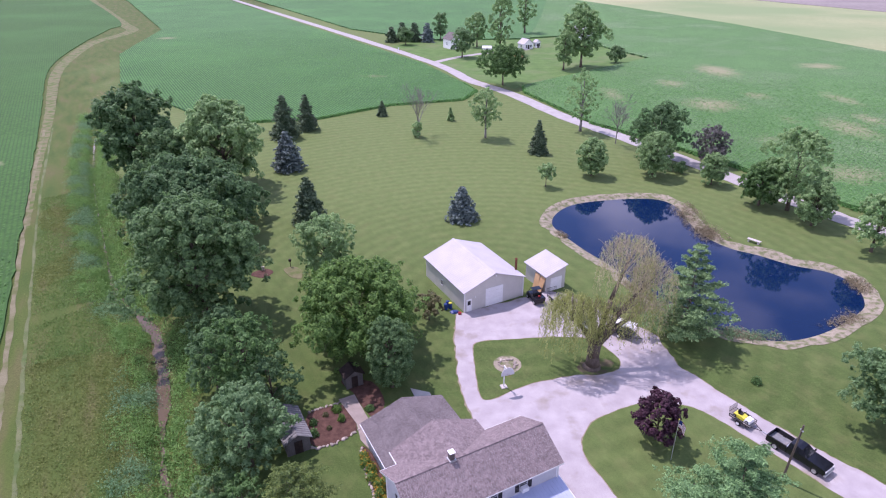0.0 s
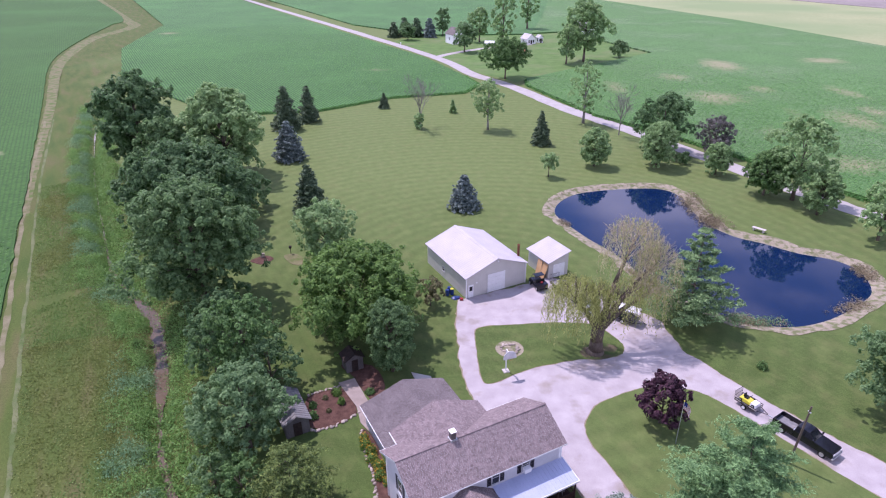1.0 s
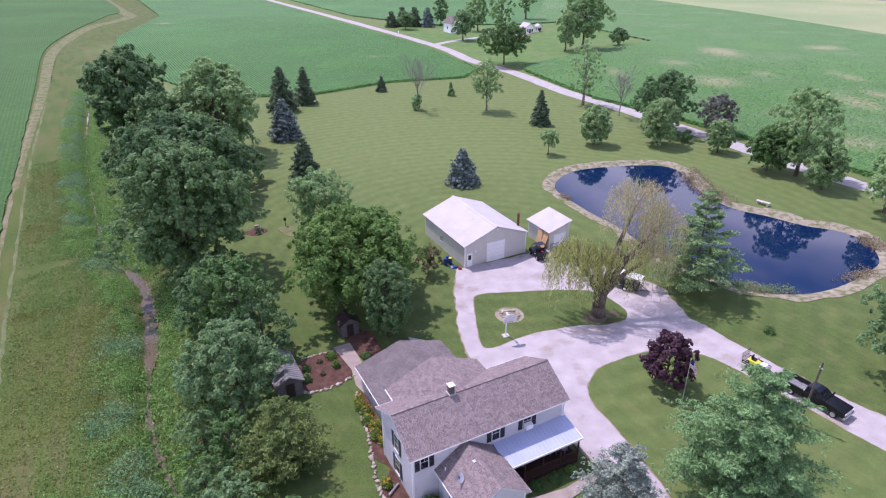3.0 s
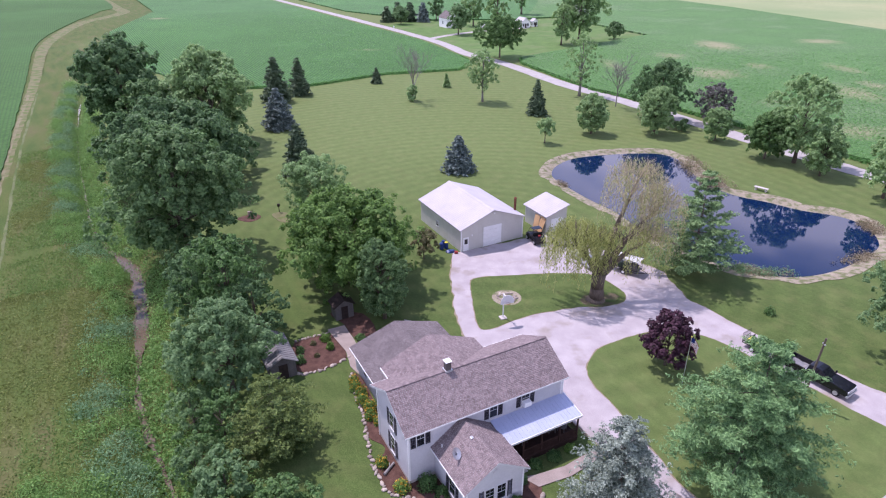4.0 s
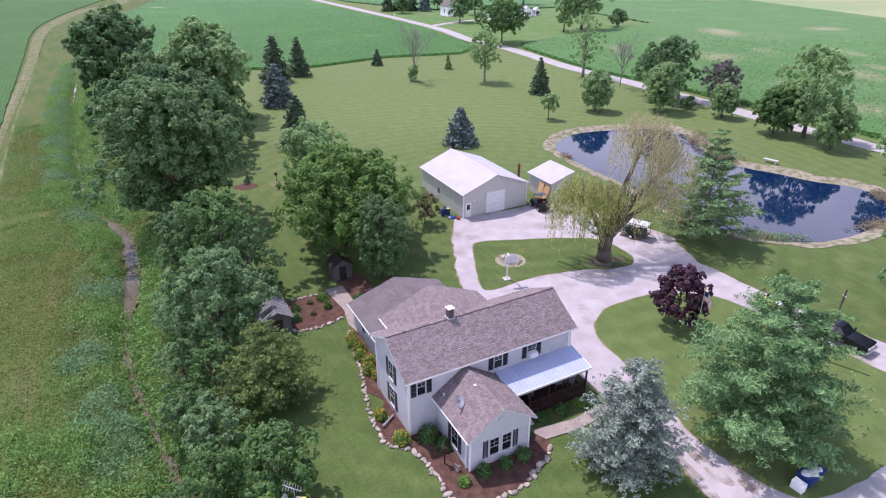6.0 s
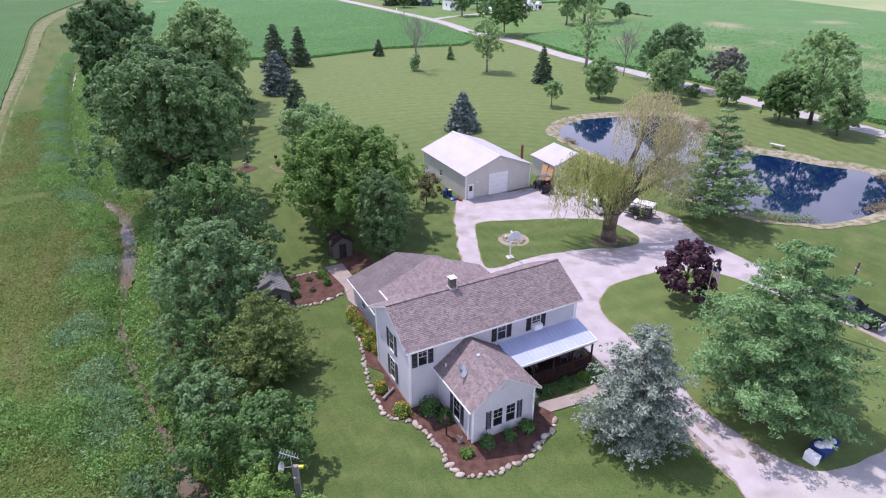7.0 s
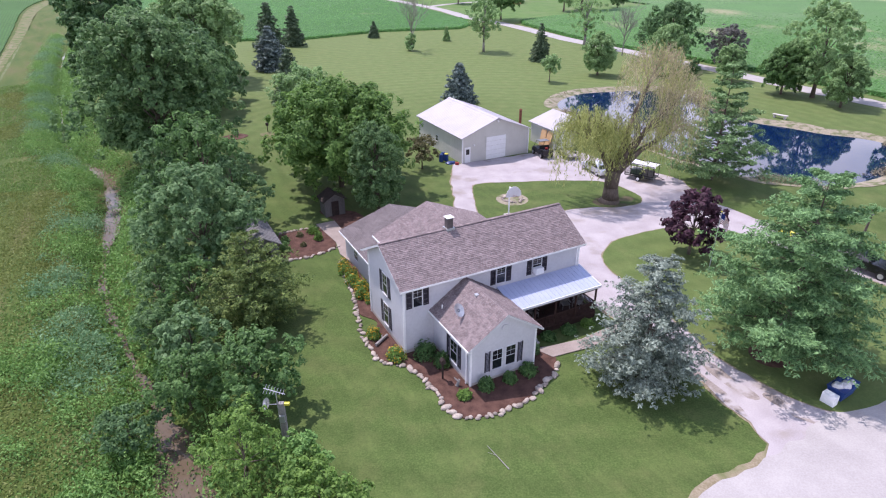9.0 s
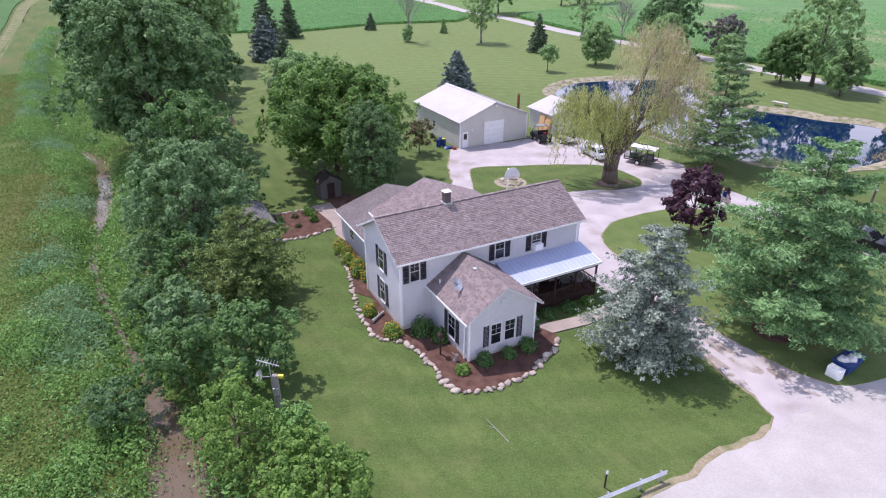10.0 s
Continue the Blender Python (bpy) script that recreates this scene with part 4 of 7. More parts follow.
conifer("spruce_tree", 3.4, 112.5, 7.0, 7.0, L_BLUE, "dense blue-grey spruce behind the barn", 30, tiers=15, per=15, leaf=0.24, spray=38, tuft=0.3, power=0.60)
conifer("blue_spruce", -39.0, 144.6, 9.6, 8.8, L_BLUE, "broad blue spruce near the tree line", 31, tiers=16, per=15, leaf=0.28, spray=38, tuft=0.36, power=0.60)
conifer("spruce_tree", -46.2, 172.7, 12.2, 9.7, L_SPRUCE, "tall dark green spruce at the corn's edge", 32, tiers=16, per=14, leaf=0.34, spray=30, tuft=0.45, power=0.60)
conifer("spruce_tree", -41.5, 181.0, 10.5, 6.9, L_SPRUCE, "narrow dark green spruce at the corn's edge", 33, tiers=14, per=13, leaf=0.32, spray=26, tuft=0.4, power=0.60)
conifer("spruce_tree", -27.2, 111.6, 9.6, 7.0, L_SPRUCE, "dark green spruce on the open lawn", 34, tiers=16, per=15, leaf=0.26, spray=38, tuft=0.34, power=0.60)
broadleaf("olive_tree", -20.4, 91.0, 10.0, 10.8, L_OLIVE, "soft grey-green silverleaf tree on the lawn", 35, leaf=0.2, density=190, low=0.04, open_=0.4, shape=1.5, lumps_n=40)
# yard trees
broadleaf("maple_tree", -12.2, 69.4, 12.2, 19.0, L_MAPLE, "very broad bright green maple behind the house", 36, leaf=0.26, density=95, low=0.05, lumps_n=52)
broadleaf("pear_tree", -6.9, 60.6, 10.0, 7.0, L_WALNUT, "dense egg-shaped grey-green pear tree by the house", 37, leaf=0.15, density=420, low=0.06, lumps_n=64)
broadleaf("young_tree", -2.6, 75.7, 4.4, 5.0, L_REDDISH, "small reddish-leaved ornamental tree by the barn", 38, leaf=0.2, density=110, low=0.2, lumps_n=14, open_=0.6)
broadleaf("purple_maple", 23.2, 51.1, 6.4, 6.1, L_PURPLE, "round deep purple maple on the grass island", 39, leaf=0.24, density=230, low=0.08, lumps_n=30)
conifer("white_pine", 33.5, 71.4, 14.0, 14.6, L_POINTPINE, "tall open white pine beside the pond", 40, tiers=12, per=9, leaf=0.16, open_=1.0, droop=0.10, power=0.66, low=0.08, spray=150, needle=2.2, tuft=0.34)
conifer("white_pine", 24.1, 35.9, 13.6, 14.0, L_PINE, "huge soft-needled white pine beside the driveway", 41, tiers=12, per=13, leaf=0.098, open_=1.0, droop=0.16, power=0.45, low=0.13, spray=250, needle=3.2, tuft=0.32)
conifer("silver_fir", 13.1, 32.6, 9.4, 8.4, L_SILVER, "silvery blue fir on the front lawn", 42, tiers=15, per=13, leaf=0.095, open_=0.7, droop=0.20, power=0.40, low=0.06, spray=150, needle=2.0, tuft=0.2)
# tree row along the creek
broadleaf("creek_tree", -72.0, 139, 22.0, 20, L_DEEP, "large dark green tree at the end of the creek row", 50, leaf=0.5, density=61, low=0.02, lumps_n=40)
broadleaf("creek_tree", -50.5, 133, 20.0, 20, L_OLIVE, "large rounded green tree in the creek row", 51, leaf=0.46, density=64, low=0.02, lumps_n=40)
broadleaf("creek_tree", -61.0, 127, 14.5, 13, L_WALNUT, "mid-height green tree in the creek row", 52, leaf=0.44, density=64, low=0.02, lumps_n=40)
broadleaf("creek_tree", -47.6, 104, 15.6, 22, L_DEEP, "broad dark green walnut in the creek row", 53, leaf=0.42, density=82, low=0.02, lumps_n=40)
broadleaf("creek_tree", -36.0, 76.8, 18.8, 19.0, L_WALNUT, "tall broad dark green tree beside the creek", 54, leaf=0.32, density=85, low=0.02, lumps_n=52)
broadleaf("creek_tree", -24.2, 58.6, 11.6, 10.6, L_GREEN, "loose grey-green tree by the creek", 55, leaf=0.24, density=120, low=0.05, open_=0.5, lumps_n=32)
broadleaf("creek_tree", -21.0, 47.8, 9.8, 9.6, L_PALE, "silvery green maple by the creek", 56, leaf=0.22, density=190, low=0.04, lumps_n=34)
conifer("red_cedar", -14.6, 40.2, 7.4, 9.6, L_CEDAR, "wide yellowish green cedar at the lawn's edge", 57, tiers=11, per=13, leaf=0.085, open_=1.0, droop=0.02, power=0.50, low=0.06, spray=130, needle=3.2, tuft=0.22)
broadleaf("bush", -12.2, 30.8, 5.0, 6.4, L_GREEN, "big loose green bush beside the creek", 58, leaf=0.18, density=230, low=0.02, lumps_n=30, category="bush")
broadleaf("bush", -17.2, 34.2, 4.6, 5.4, L_PALE, "grey-green bush beside the creek", 59, leaf=0.22, density=130, low=0.02, lumps_n=22, category="bush")
broadleaf("bush", -10.9, 24.4, 4.4, 5.6, L_BRIGHT, "bright green bush on the creek bank", 60, leaf=0.12, density=340, low=0.02, lumps_n=20, category="bush")
broadleaf("bush", -6.2, 21.0, 3.2, 6.2, L_BRIGHT, "leafy bright green bush by the road", 61, leaf=0.14, density=340, low=0.02, lumps_n=22, category="bush")
broadleaf("bush", -44.5, 88.0, 6.0, 8.0, L_GREEN, "leafy green bush under the creek trees", 62, leaf=0.3, density=110, low=0.0, lumps_n=20, category="bush")
broadleaf("bush", -40.5, 113.0, 8.0, 10.0, L_DEEP, "dark green thicket between the creek trees", 63, leaf=0.36, density=90, low=0.0, lumps_n=22, category="bush")
broadleaf("bush", -60.0, 117.0, 10.0, 11.0, L_GREEN, "green thicket between the creek trees", 64, leaf=0.4, density=80, low=0.0, lumps_n=24, category="bush")
broadleaf("bush", -58.0, 136.0, 12.0, 12.0, L_DEEP, "dark green thicket at the end of the creek row", 65, leaf=0.4, density=70, low=0.0, lumps_n=24, category="bush")
broadleaf("bush", -30.5, 67.5, 7.0, 9.0, L_DEEP, "dense dark green bush under the creek trees", 66, leaf=0.24, density=150, low=0.0, lumps_n=18, category="bush")
for x, y, h, w, mt, lb, seed, lf in (
        (-20.4, 55.6, 8.4, 7.6, L_DEEP, "low dark green tree behind the garden shed", 90, 0.2),
        (-28.6, 60.0, 8.6, 7.6, L_DEEP, "leafy dark green tree on the creek bank", 91, 0.22),
        (-25.6, 49.6, 5.6, 6.0, L_PALE, "grey-green bush on the creek slope", 92, 0.18),
        (-22.6, 42.0, 4.6, 5.2, L_WALNUT, "green bush on the creek slope", 93, 0.16),
        (-19.4, 40.6, 5.4, 5.4, L_GREEN, "dark green bush under the cedar", 94, 0.16),
        (-20.4, 36.4, 3.6, 4.6, L_WALNUT, "green bush above the creek", 95, 0.15),
        (-16.2, 30.2, 4.0, 5.2, L_GREEN, "loose dark green bush above the creek", 96, 0.15),
        (-18.6, 27.4, 2.0, 4.6, L_DEEP, "low dark bramble on the far creek bank", 97, 0.13),
        (-8.0, 24.6, 2.6, 4.0, L_WEED, "tall pale green saplings beside the creek", 98, 0.13)):
    broadleaf("bush", x, y, h, w, mt, lb, seed, leaf=lf, density=150 if h > 5 else 230, low=0.02, lumps_n=24, category="tree" if "tree" in lb else "bush")


# ---------------------------------------------------------------- house
HOUSE = pose(-3.03, 35.2, 0.1, 0, 0, 27.5)
house = thing("house", HOUSE, "pale two-storey farmhouse with mauve-brown shingle roofs", "house")
BASE = -0.12


def long_prism(profile, x0, x1):
    """A profile in y and z drawn out along x."""
    bm = bmesh.new()
    a = [bm.verts.new((x0, y, z)) for y, z in profile]
    b = [bm.verts.new((x1, y, z)) for y, z in profile]
    n = len(profile)
    bm.faces.new(a)
    bm.faces.new(b[::-1])
    for i in range(n):
        bm.faces.new((a[i], b[i], b[(i + 1) % n], a[(i + 1) % n]))
    bmesh.ops.recalc_face_normals(bm, faces=bm.faces)
    return bm


def lap_wall(name, corners, top, parent, material, step=0.16, base=BASE, lap=0.022):
    """One outside wall: lapped boards from base to a top line given along the wall. corners: start and end (x, y) with the outside on the right-hand side."""
    (x0, y0), (x1, y1) = corners
    ln = math.hypot(x1 - x0, y1 - y0)
    dx, dy = (x1 - x0) / ln, (y1 - y0) / ln
    nx, ny = dy, -dx
    verts, faces = [], []
    zmax = max(t[1] for t in top)
    z = base
    last = None
    s_at, z_at = [t[0] for t in top], [t[1] for t in top]
    while z < zmax - 0.01:
        z2 = min(z + step, zmax)
        # the stretch of the wall that reaches this height
        ss = np.linspace(0, ln, 61)
        ok = np.interp(ss, s_at, z_at) > z + 0.02
        if ok.any():
            a, b = ss[ok][0], ss[ok][-1]
            ok2 = np.interp(ss, s_at, z_at) >= z2 - 0.001
            a2, b2 = (ss[ok2][0], ss[ok2][-1]) if ok2.any() else ((a + b) / 2, (a + b) / 2)
            k = len(verts)
            for s, zz, o in ((a, z, lap), (b, z, lap), (b2, z2, 0.004), (a2, z2, 0.004), ((last or (a, b))[0], z, 0.004), ((last or (a, b))[1], z, 0.004)):
                verts.append((x0 + dx * s + nx * o, y0 + dy * s + ny * o, zz))
            faces += [(k, k + 1, k + 2, k + 3), (k + 4, k + 5, k + 1, k)]
            last = (a2, b2)
        z = z2
    bm = bmesh.new()
    bm.from_mesh(mesh_of(name, verts, faces, material))
    bmesh.ops.remove_doubles(bm, verts=bm.verts, dist=0.0015)
    return part(name, bm, material, parent)


def island_surf(name, low, high, spread=0.5, **kw):
    """As surf, with a tone for each loose piece."""
    m = surf(name, low, high, **kw)
    N, L = m.node_tree.nodes, m.node_tree.links
    bs = N["Principled BSDF"]
    col = bs.inputs["Base Color"].links[0].from_socket
    geo = [n for n in N if n.type == "NEW_GEOMETRY"][0]
    mr = N.new("ShaderNodeMapRange")
    mr.inputs["To Min"].default_value, mr.inputs["To Max"].default_value = 1 - spread, 1 + spread
    L.new(geo.outputs["Random Per Island"], mr.inputs["Value"])
    hv = N.new("ShaderNodeHueSaturation")
    L.new(mr.outputs["Result"], hv.inputs["Value"])
    L.new(col, hv.inputs["Color"])
    L.new(hv.outputs["Color"], bs.inputs["Base Color"])
    return m


M_TABS = island_surf("shingle_tabs", (0.182, 0.145, 0.144), (0.236, 0.192, 0.191), 0.25, scale=1.6, fine=12, rough=0.95, bump=0.2)
M_TABS_OLD = island_surf("old_shingle_tabs", (0.128, 0.110, 0.110), (0.185, 0.160, 0.160), 0.20, scale=0.5, fine=12, rough=0.95, bump=0.2)


def tabs(parent, eave_a, eave_b, rake, material, seed, width=0.22, course=0.15, cut=None):
    """Shingle tabs laid in courses from an eave line up a slope; rake: the vector from eave to ridge. cut: shares of the eave left out at both ends at the ridge."""
    r = random.Random(seed)
    a, b, up = Vector(eave_a), Vector(eave_b), Vector(rake)
    al = (b - a).normalized()
    n = al.cross(up).normalized()
    if n.z < 0:
        n = -n
    L_, S = (b - a).length, up.length
    u = up.normalized()
    out = []
    for c in range(int(S / course) + 1):
        s0 = c * course - 0.02
        s1 = min(s0 + course * 1.25, S)
        f = s0 / S
        lo, hi = (0, L_) if not cut else (cut[0] * f * L_, L_ - cut[1] * f * L_)
        x = lo - r.uniform(0, width)
        while x < hi:
            w = width * r.choice((0.5, 0.8, 1.0, 1.0, 1.3))
            x0, x1 = max(x, lo), min(x + w - 0.012, hi)
            if x1 - x0 > 0.03:
                k = r.uniform(0.018, 0.034)
                p = [a + al * x0 + u * s0 + n * k, a + al * x1 + u * s0 + n * k, a + al * x1 + u * s1 + n * 0.006, a + al * x0 + u * s1 + n * 0.006]
                out.append(p)
                out.append([p[0] - n * k, p[1] - n * k, p[1], p[0]])
            x += w
    ob = part("shingles", quads("shingles", [[tuple(v) for v in q] for q in out], material), None, parent)
    ob["kind"] = "stuff"
    return ob


def frame_ring(w, h, t):
    """A rectangular frame round an opening, as one joined piece."""
    bm = bmesh.new()
    rings = []
    for y in (-0.02, 0.06):
        for e in (0, t):
            rings.append([bm.verts.new((sx * (w / 2 + e), y, sz * (h / 2 + e))) for sx, sz in ((-1, -1), (1, -1), (1, 1), (-1, 1))])
    for i in range(4):
        j = (i + 1) % 4
        for a, b in ((0, 1), (1, 3), (3, 2), (2, 0)):
            bm.faces.new((rings[a][i], rings[a][j], rings[b][j], rings[b][i]))
    bmesh.ops.recalc_face_normals(bm, faces=bm.faces)
    return bm


def window(parent, m, w, h, shutters=True, gap=0.06, sw=0.42, label=""):
    """A sash window set on a wall; local x along the wall, y out of it, z up, origin at the middle of the opening."""
    t = 0.055
    win = part("window", frame_ring(w, h, t), M_TRIM, parent, label, m)
    part("window_sill", box(-w / 2 - t - 0.02, 0.062, -h / 2 - t, w / 2 + t + 0.02, 0.11, -h / 2 - 0.005), M_TRIM, win)
    part("sash_bar", box(-w / 2, -0.02, -0.02, w / 2, 0.055, 0.02), M_TRIM, win)
    part("sash_bar", box(-0.008, -0.02, 0.02, 0.008, 0.05, h / 2), M_TRIM, win)
    for sx in (-1, 1):
        part("sash_bar", box(min(sx * 0.008, sx * w / 2), -0.02, h / 4 - 0.008, max(sx * 0.008, sx * w / 2), 0.05, h / 4 + 0.008), M_TRIM, win)
    for z0, z1, d in ((-h / 2, -0.02, 0.0), (0.02, h / 2, 0.012)):
        part("pane", box(-w / 2, -0.015, z0, w / 2, 0.03 + d, z1), M_GLASS, win)
    if shutters:
        for s in (-1, 1):
            bs = bmesh.new()
            x0 = s * (w / 2 + t + gap + sw / 2)
            box(x0 - sw / 2, 0.0, -h / 2 - 0.04, x0 - sw / 2 + 0.06, 0.07, h / 2 + 0.04, bm=bs)
            box(x0 + sw / 2 - 0.06, 0.0, -h / 2 - 0.04, x0 + sw / 2, 0.055, h / 2 + 0.04, bm=bs)
            for z in (-h / 2 - 0.04, -0.03, h / 2 - 0.02):
                box(x0 - sw / 2 + 0.06, 0.0, z, x0 + sw / 2 - 0.06, 0.055, z + 0.06, bm=bs)
            box(x0 - sw / 2 + 0.03, 0.0, -h / 2, x0 + sw / 2 - 0.03, 0.02, h / 2, bm=bs)
            k = int(h / 0.1)
            for i in range(k):
                z = -h / 2 + (i + 0.5) * h / k
                bmesh.ops.create_cube(bs, size=1.0, matrix=Matrix.Translation((x0, 0.04, z)) @ Matrix.Rotation(radians(-30), 4, "X") @ Matrix.Diagonal((sw - 0.12, 0.012, 0.1, 1)))
            part("shutter", bs, M_SHUTTER, win, "dark louvred shutter")
    return win


def face(x, y, z, deg):
    """A pose on a wall: local y points out at deg."""
    return pose(x, y, z, 0, 0, deg - 90)


# main block
part("foundation", box(0.42, 0.42, BASE, 15.48, 6.88, BASE + 0.35), M_CONC, house)
lap_wall("wall", ((0.45, 0.45), (15.45, 0.45)), [(0, 5.45), (15, 5.45)], house, M_SIDING)
lap_wall("wall", ((15.45, 0.45), (15.45, 6.85)), [(0, 5.5), (3.2, 7.22), (6.4, 5.5)], house, M_SIDING)
lap_wall("wall", ((15.45, 6.85), (0.45, 6.85)), [(0, 5.45), (15, 5.45)], house, M_SIDING)
lap_wall("wall", ((0.45, 6.85), (0.45, 0.45)), [(0, 5.5), (3.2, 7.22), (6.4, 5.5)], house, M_SIDING)
for cx, cy in ((0.45, 0.45), (15.45, 0.45), (0.45, 6.85), (15.45, 6.85)):
    part("corner_board", box(cx - 0.07, cy - 0.07, BASE, cx + 0.07, cy + 0.07, 5.35), M_WHITE, house)
part("roof", long_prism([(0, 5.4), (3.65, 7.42), (7.3, 5.4), (7.3, 5.22), (3.65, 7.24), (0, 5.22)], 0, 15.9), M_TRIM, house, "white soffit and fascia boards")
tabs(house, (0, 0, 5.41), (15.9, 0, 5.41), (0, 3.65, 2.02), M_TABS, 1)
tabs(house, (0, 7.3, 5.41), (15.9, 7.3, 5.41), (0, -3.65, 2.02), M_TABS, 2)
bm = bmesh.new()
for i in range(53):
    x = i * 0.3
    bmesh.ops.create_cube(bm, size=1.0, matrix=Matrix.Translation((x + 0.15, 3.65, 7.445)) @ Matrix.Rotation(radians(4), 4, "Y") @ Matrix.Diagonal((0.31, 0.24, 0.03, 1)))
part("ridge_caps", bm, M_TABS, house)["kind"] = "stuff"
for y in (-0.05, 7.28):
    bm = box(0, y, 5.28, 15.9, y + 0.10, 5.40)
    part("gutter", bm, M_WHITE, house)
for x, y in ((0.35, 0.33), (15.55, 0.33)):
    part("downspout", box(x - 0.04, y - 0.05, BASE, x + 0.04, y + 0.03, 5.3), M_WHITE, house)
# front wing
lap_wall("wall", ((2.75, 0.45), (2.75, -4.85)), [(0, 3.08), (5.3, 3.08)], house, M_SIDING)
lap_wall("wall", ((2.75, -4.85), (7.85, -4.85)), [(0, 3.12), (2.55, 4.84), (5.1, 3.12)], house, M_SIDING)
lap_wall("wall", ((7.85, -4.85), (7.85, 0.45)), [(0, 3.08), (5.3, 3.08)], house, M_SIDING)
part("foundation", box(2.72, -4.88, BASE, 7.88, 0.4, BASE + 0.25), M_CONC, house)
for cx in (2.75, 7.85):
    part("corner_board", box(cx - 0.06, -4.91, BASE, cx + 0.06, -4.79, 3.0), M_WHITE, house)
    part("downspout", box(cx - 0.04 + (0.12 if cx > 5 else -0.12), -4.5, BASE, cx + 0.04 + (0.12 if cx > 5 else -0.12), -4.42, 3.0), M_WHITE, house)
part("roof", prism([(2.38, 3.06), (5.3, 5.0), (8.22, 3.06), (8.22, 2.9), (5.3, 4.84), (2.38, 2.9)], -5.2, 0.45), M_TRIM, house, "white soffit and rake boards")
tabs(house, (2.38, -5.2, 3.07), (2.38, 0.45, 3.07), (2.92, 0, 1.94), M_TABS, 3)
tabs(house, (8.22, -5.2, 3.07), (8.22, 0.45, 3.07), (-2.92, 0, 1.94), M_TABS, 4)
for x in (2.33, 8.20):
    part("gutter", box(x - 0.03, -5.2, 2.94, x + 0.07, 0.4, 3.06), M_WHITE, house)
part("gable_vent", tube((5.3, -4.93, 3.85), (5.3, -4.84, 3.85), 0.26, 0.26, 20), M_SIDING, house, "round siding-coloured gable vent")
part("roof_vent", box(4.8, -1.95, 4.62, 5.1, -1.65, 4.86, 0.03), M_STEEL, house)
part("roof_vent", tube((3.0, -0.4, 3.4), (3.0, -0.4, 3.78), 0.05, 0.05, 8), M_WHITE, house, "short white vent pipe")
# windows
window(house, face(1.5, 0.45, 4.40, -90), 0.66, 1.5)
window(house, face(8.35, 0.45, 4.46, -90), 0.72, 1.46)
wac = window(house, face(11.6, 0.45, 4.46, -90), 0.78, 1.46)
ac = part("air_conditioner", box(-0.36, 0.04, -0.66, 0.36, 0.5, -0.18, 0.02), M_WHITE, wac, "white window air conditioner")
for z in (4.05, 1.45):
    window(house, face(0.45, 3.7, z, 180), 0.8, 1.65 if z > 2 else 1.75)
window(house, face(2.75, -2.62, 1.36, 180), 0.9, 1.7)
for x in (4.78, 5.85):
    window(house, face(x, -4.85, 1.5, -90), 0.74, 1.5, shutters=False)
for x in (4.02, 6.62):
    bs = bmesh.new()
    box(x - 0.2, -4.92, 0.68, x - 0.14, -4.85, 2.32, bm=bs)
    box(x + 0.14, -4.92, 0.68, x + 0.2, -4.85, 2.32, bm=bs)
    for i in range(16):
        bmesh.ops.create_cube(bs, size=1.0, matrix=Matrix.Translation((x, -4.89, 0.74 + i * 0.1)) @ Matrix.Rotation(radians(30), 4, "X") @ Matrix.Diagonal((0.28, 0.012, 0.1, 1)))
    part("shutter", bs, M_SHUTTER, house, "dark louvred shutter")
window(house, face(10.2, 0.45, 1.5, -90), 0.9, 1.4, shutters=False)
window(house, face(15.45, 2.6, 4.3, 0), 0.7, 1.3)
part("door", box(12.2, 0.36, 0.43, 13.15, 0.42, 2.5, 0.02), M_DARKWOOD, house, "dark front door under the porch")
# chimney
ch = part("chimney", box(5.5, 3.5, 7.0, 5.98, 3.98, 8.25, 0.02), surf("chimney_metal", (0.07, 0.06, 0.058), (0.12, 0.10, 0.10), rough=0.7), house, "dark clad chimney")
part("chimney_cap", box(5.44, 3.44, 8.27, 6.04, 4.04, 8.33, 0.02), M_WHITE, ch, "white chimney cap")
part("flashing", box(5.4, 3.4, 7.05, 6.08, 4.08, 7.48), M_STEEL, ch)
# roof dish
dish_m = Matrix.Translation((3.25, -2.2, 3.70))
bm = tube((0, 0, -0.1), (0.0, -0.05, 0.55), 0.03, 0.03, 8)
dish = part("satellite_dish", bm, M_STEEL, house, "small grey roof dish", dish_m)


def dish_mesh(r, depth):
    verts, faces = [(0, 0, 0)], []
    for k in range(1, 5):
        for i in range(20):
            a = i / 20 * math.tau
            q = r * k / 4
            verts.append((math.cos(a) * q, math.sin(a) * q * 1.1, depth * (k / 4) ** 2))
    for i in range(20):
        faces.append((0, 1 + i, 1 + (i + 1) % 20))
        for k in range(3):
            faces.append((1 + k * 20 + i, 1 + k * 20 + (i + 1) % 20, 21 + k * 20 + (i + 1) % 20, 21 + k * 20 + i))
    return mesh_of("reflector", verts, faces, M_STEEL, True)


part("reflector", dish_mesh(0.44, 0.10), None, dish, m=pose(0, -0.05, 0.6, 55, 0, 25))
part("arm", tube((0, -0.05, 0.5), (-0.38, -0.3, 0.68), 0.015, 0.012, 6), M_STEEL, dish)
# porch
part("porch_roof", long_prism([(-2.3, 2.86), (0.45, 3.40), (0.45, 3.34), (-2.3, 2.78)], 8.05, 15.8), M_PORCHROOF, house, "pale blue-grey metal porch roof")
for i in range(19):
    x = 8.45 + i * 0.40
    part("roof_seam", long_prism([(-2.3, 2.86), (0.43, 3.395), (0.43, 3.41), (-2.3, 2.875)], x, x + 0.02), M_PORCHROOF, house)
part("fascia", box(8.3, -2.34, 2.68, 15.82, -2.28, 2.87), M_WHITE, house)
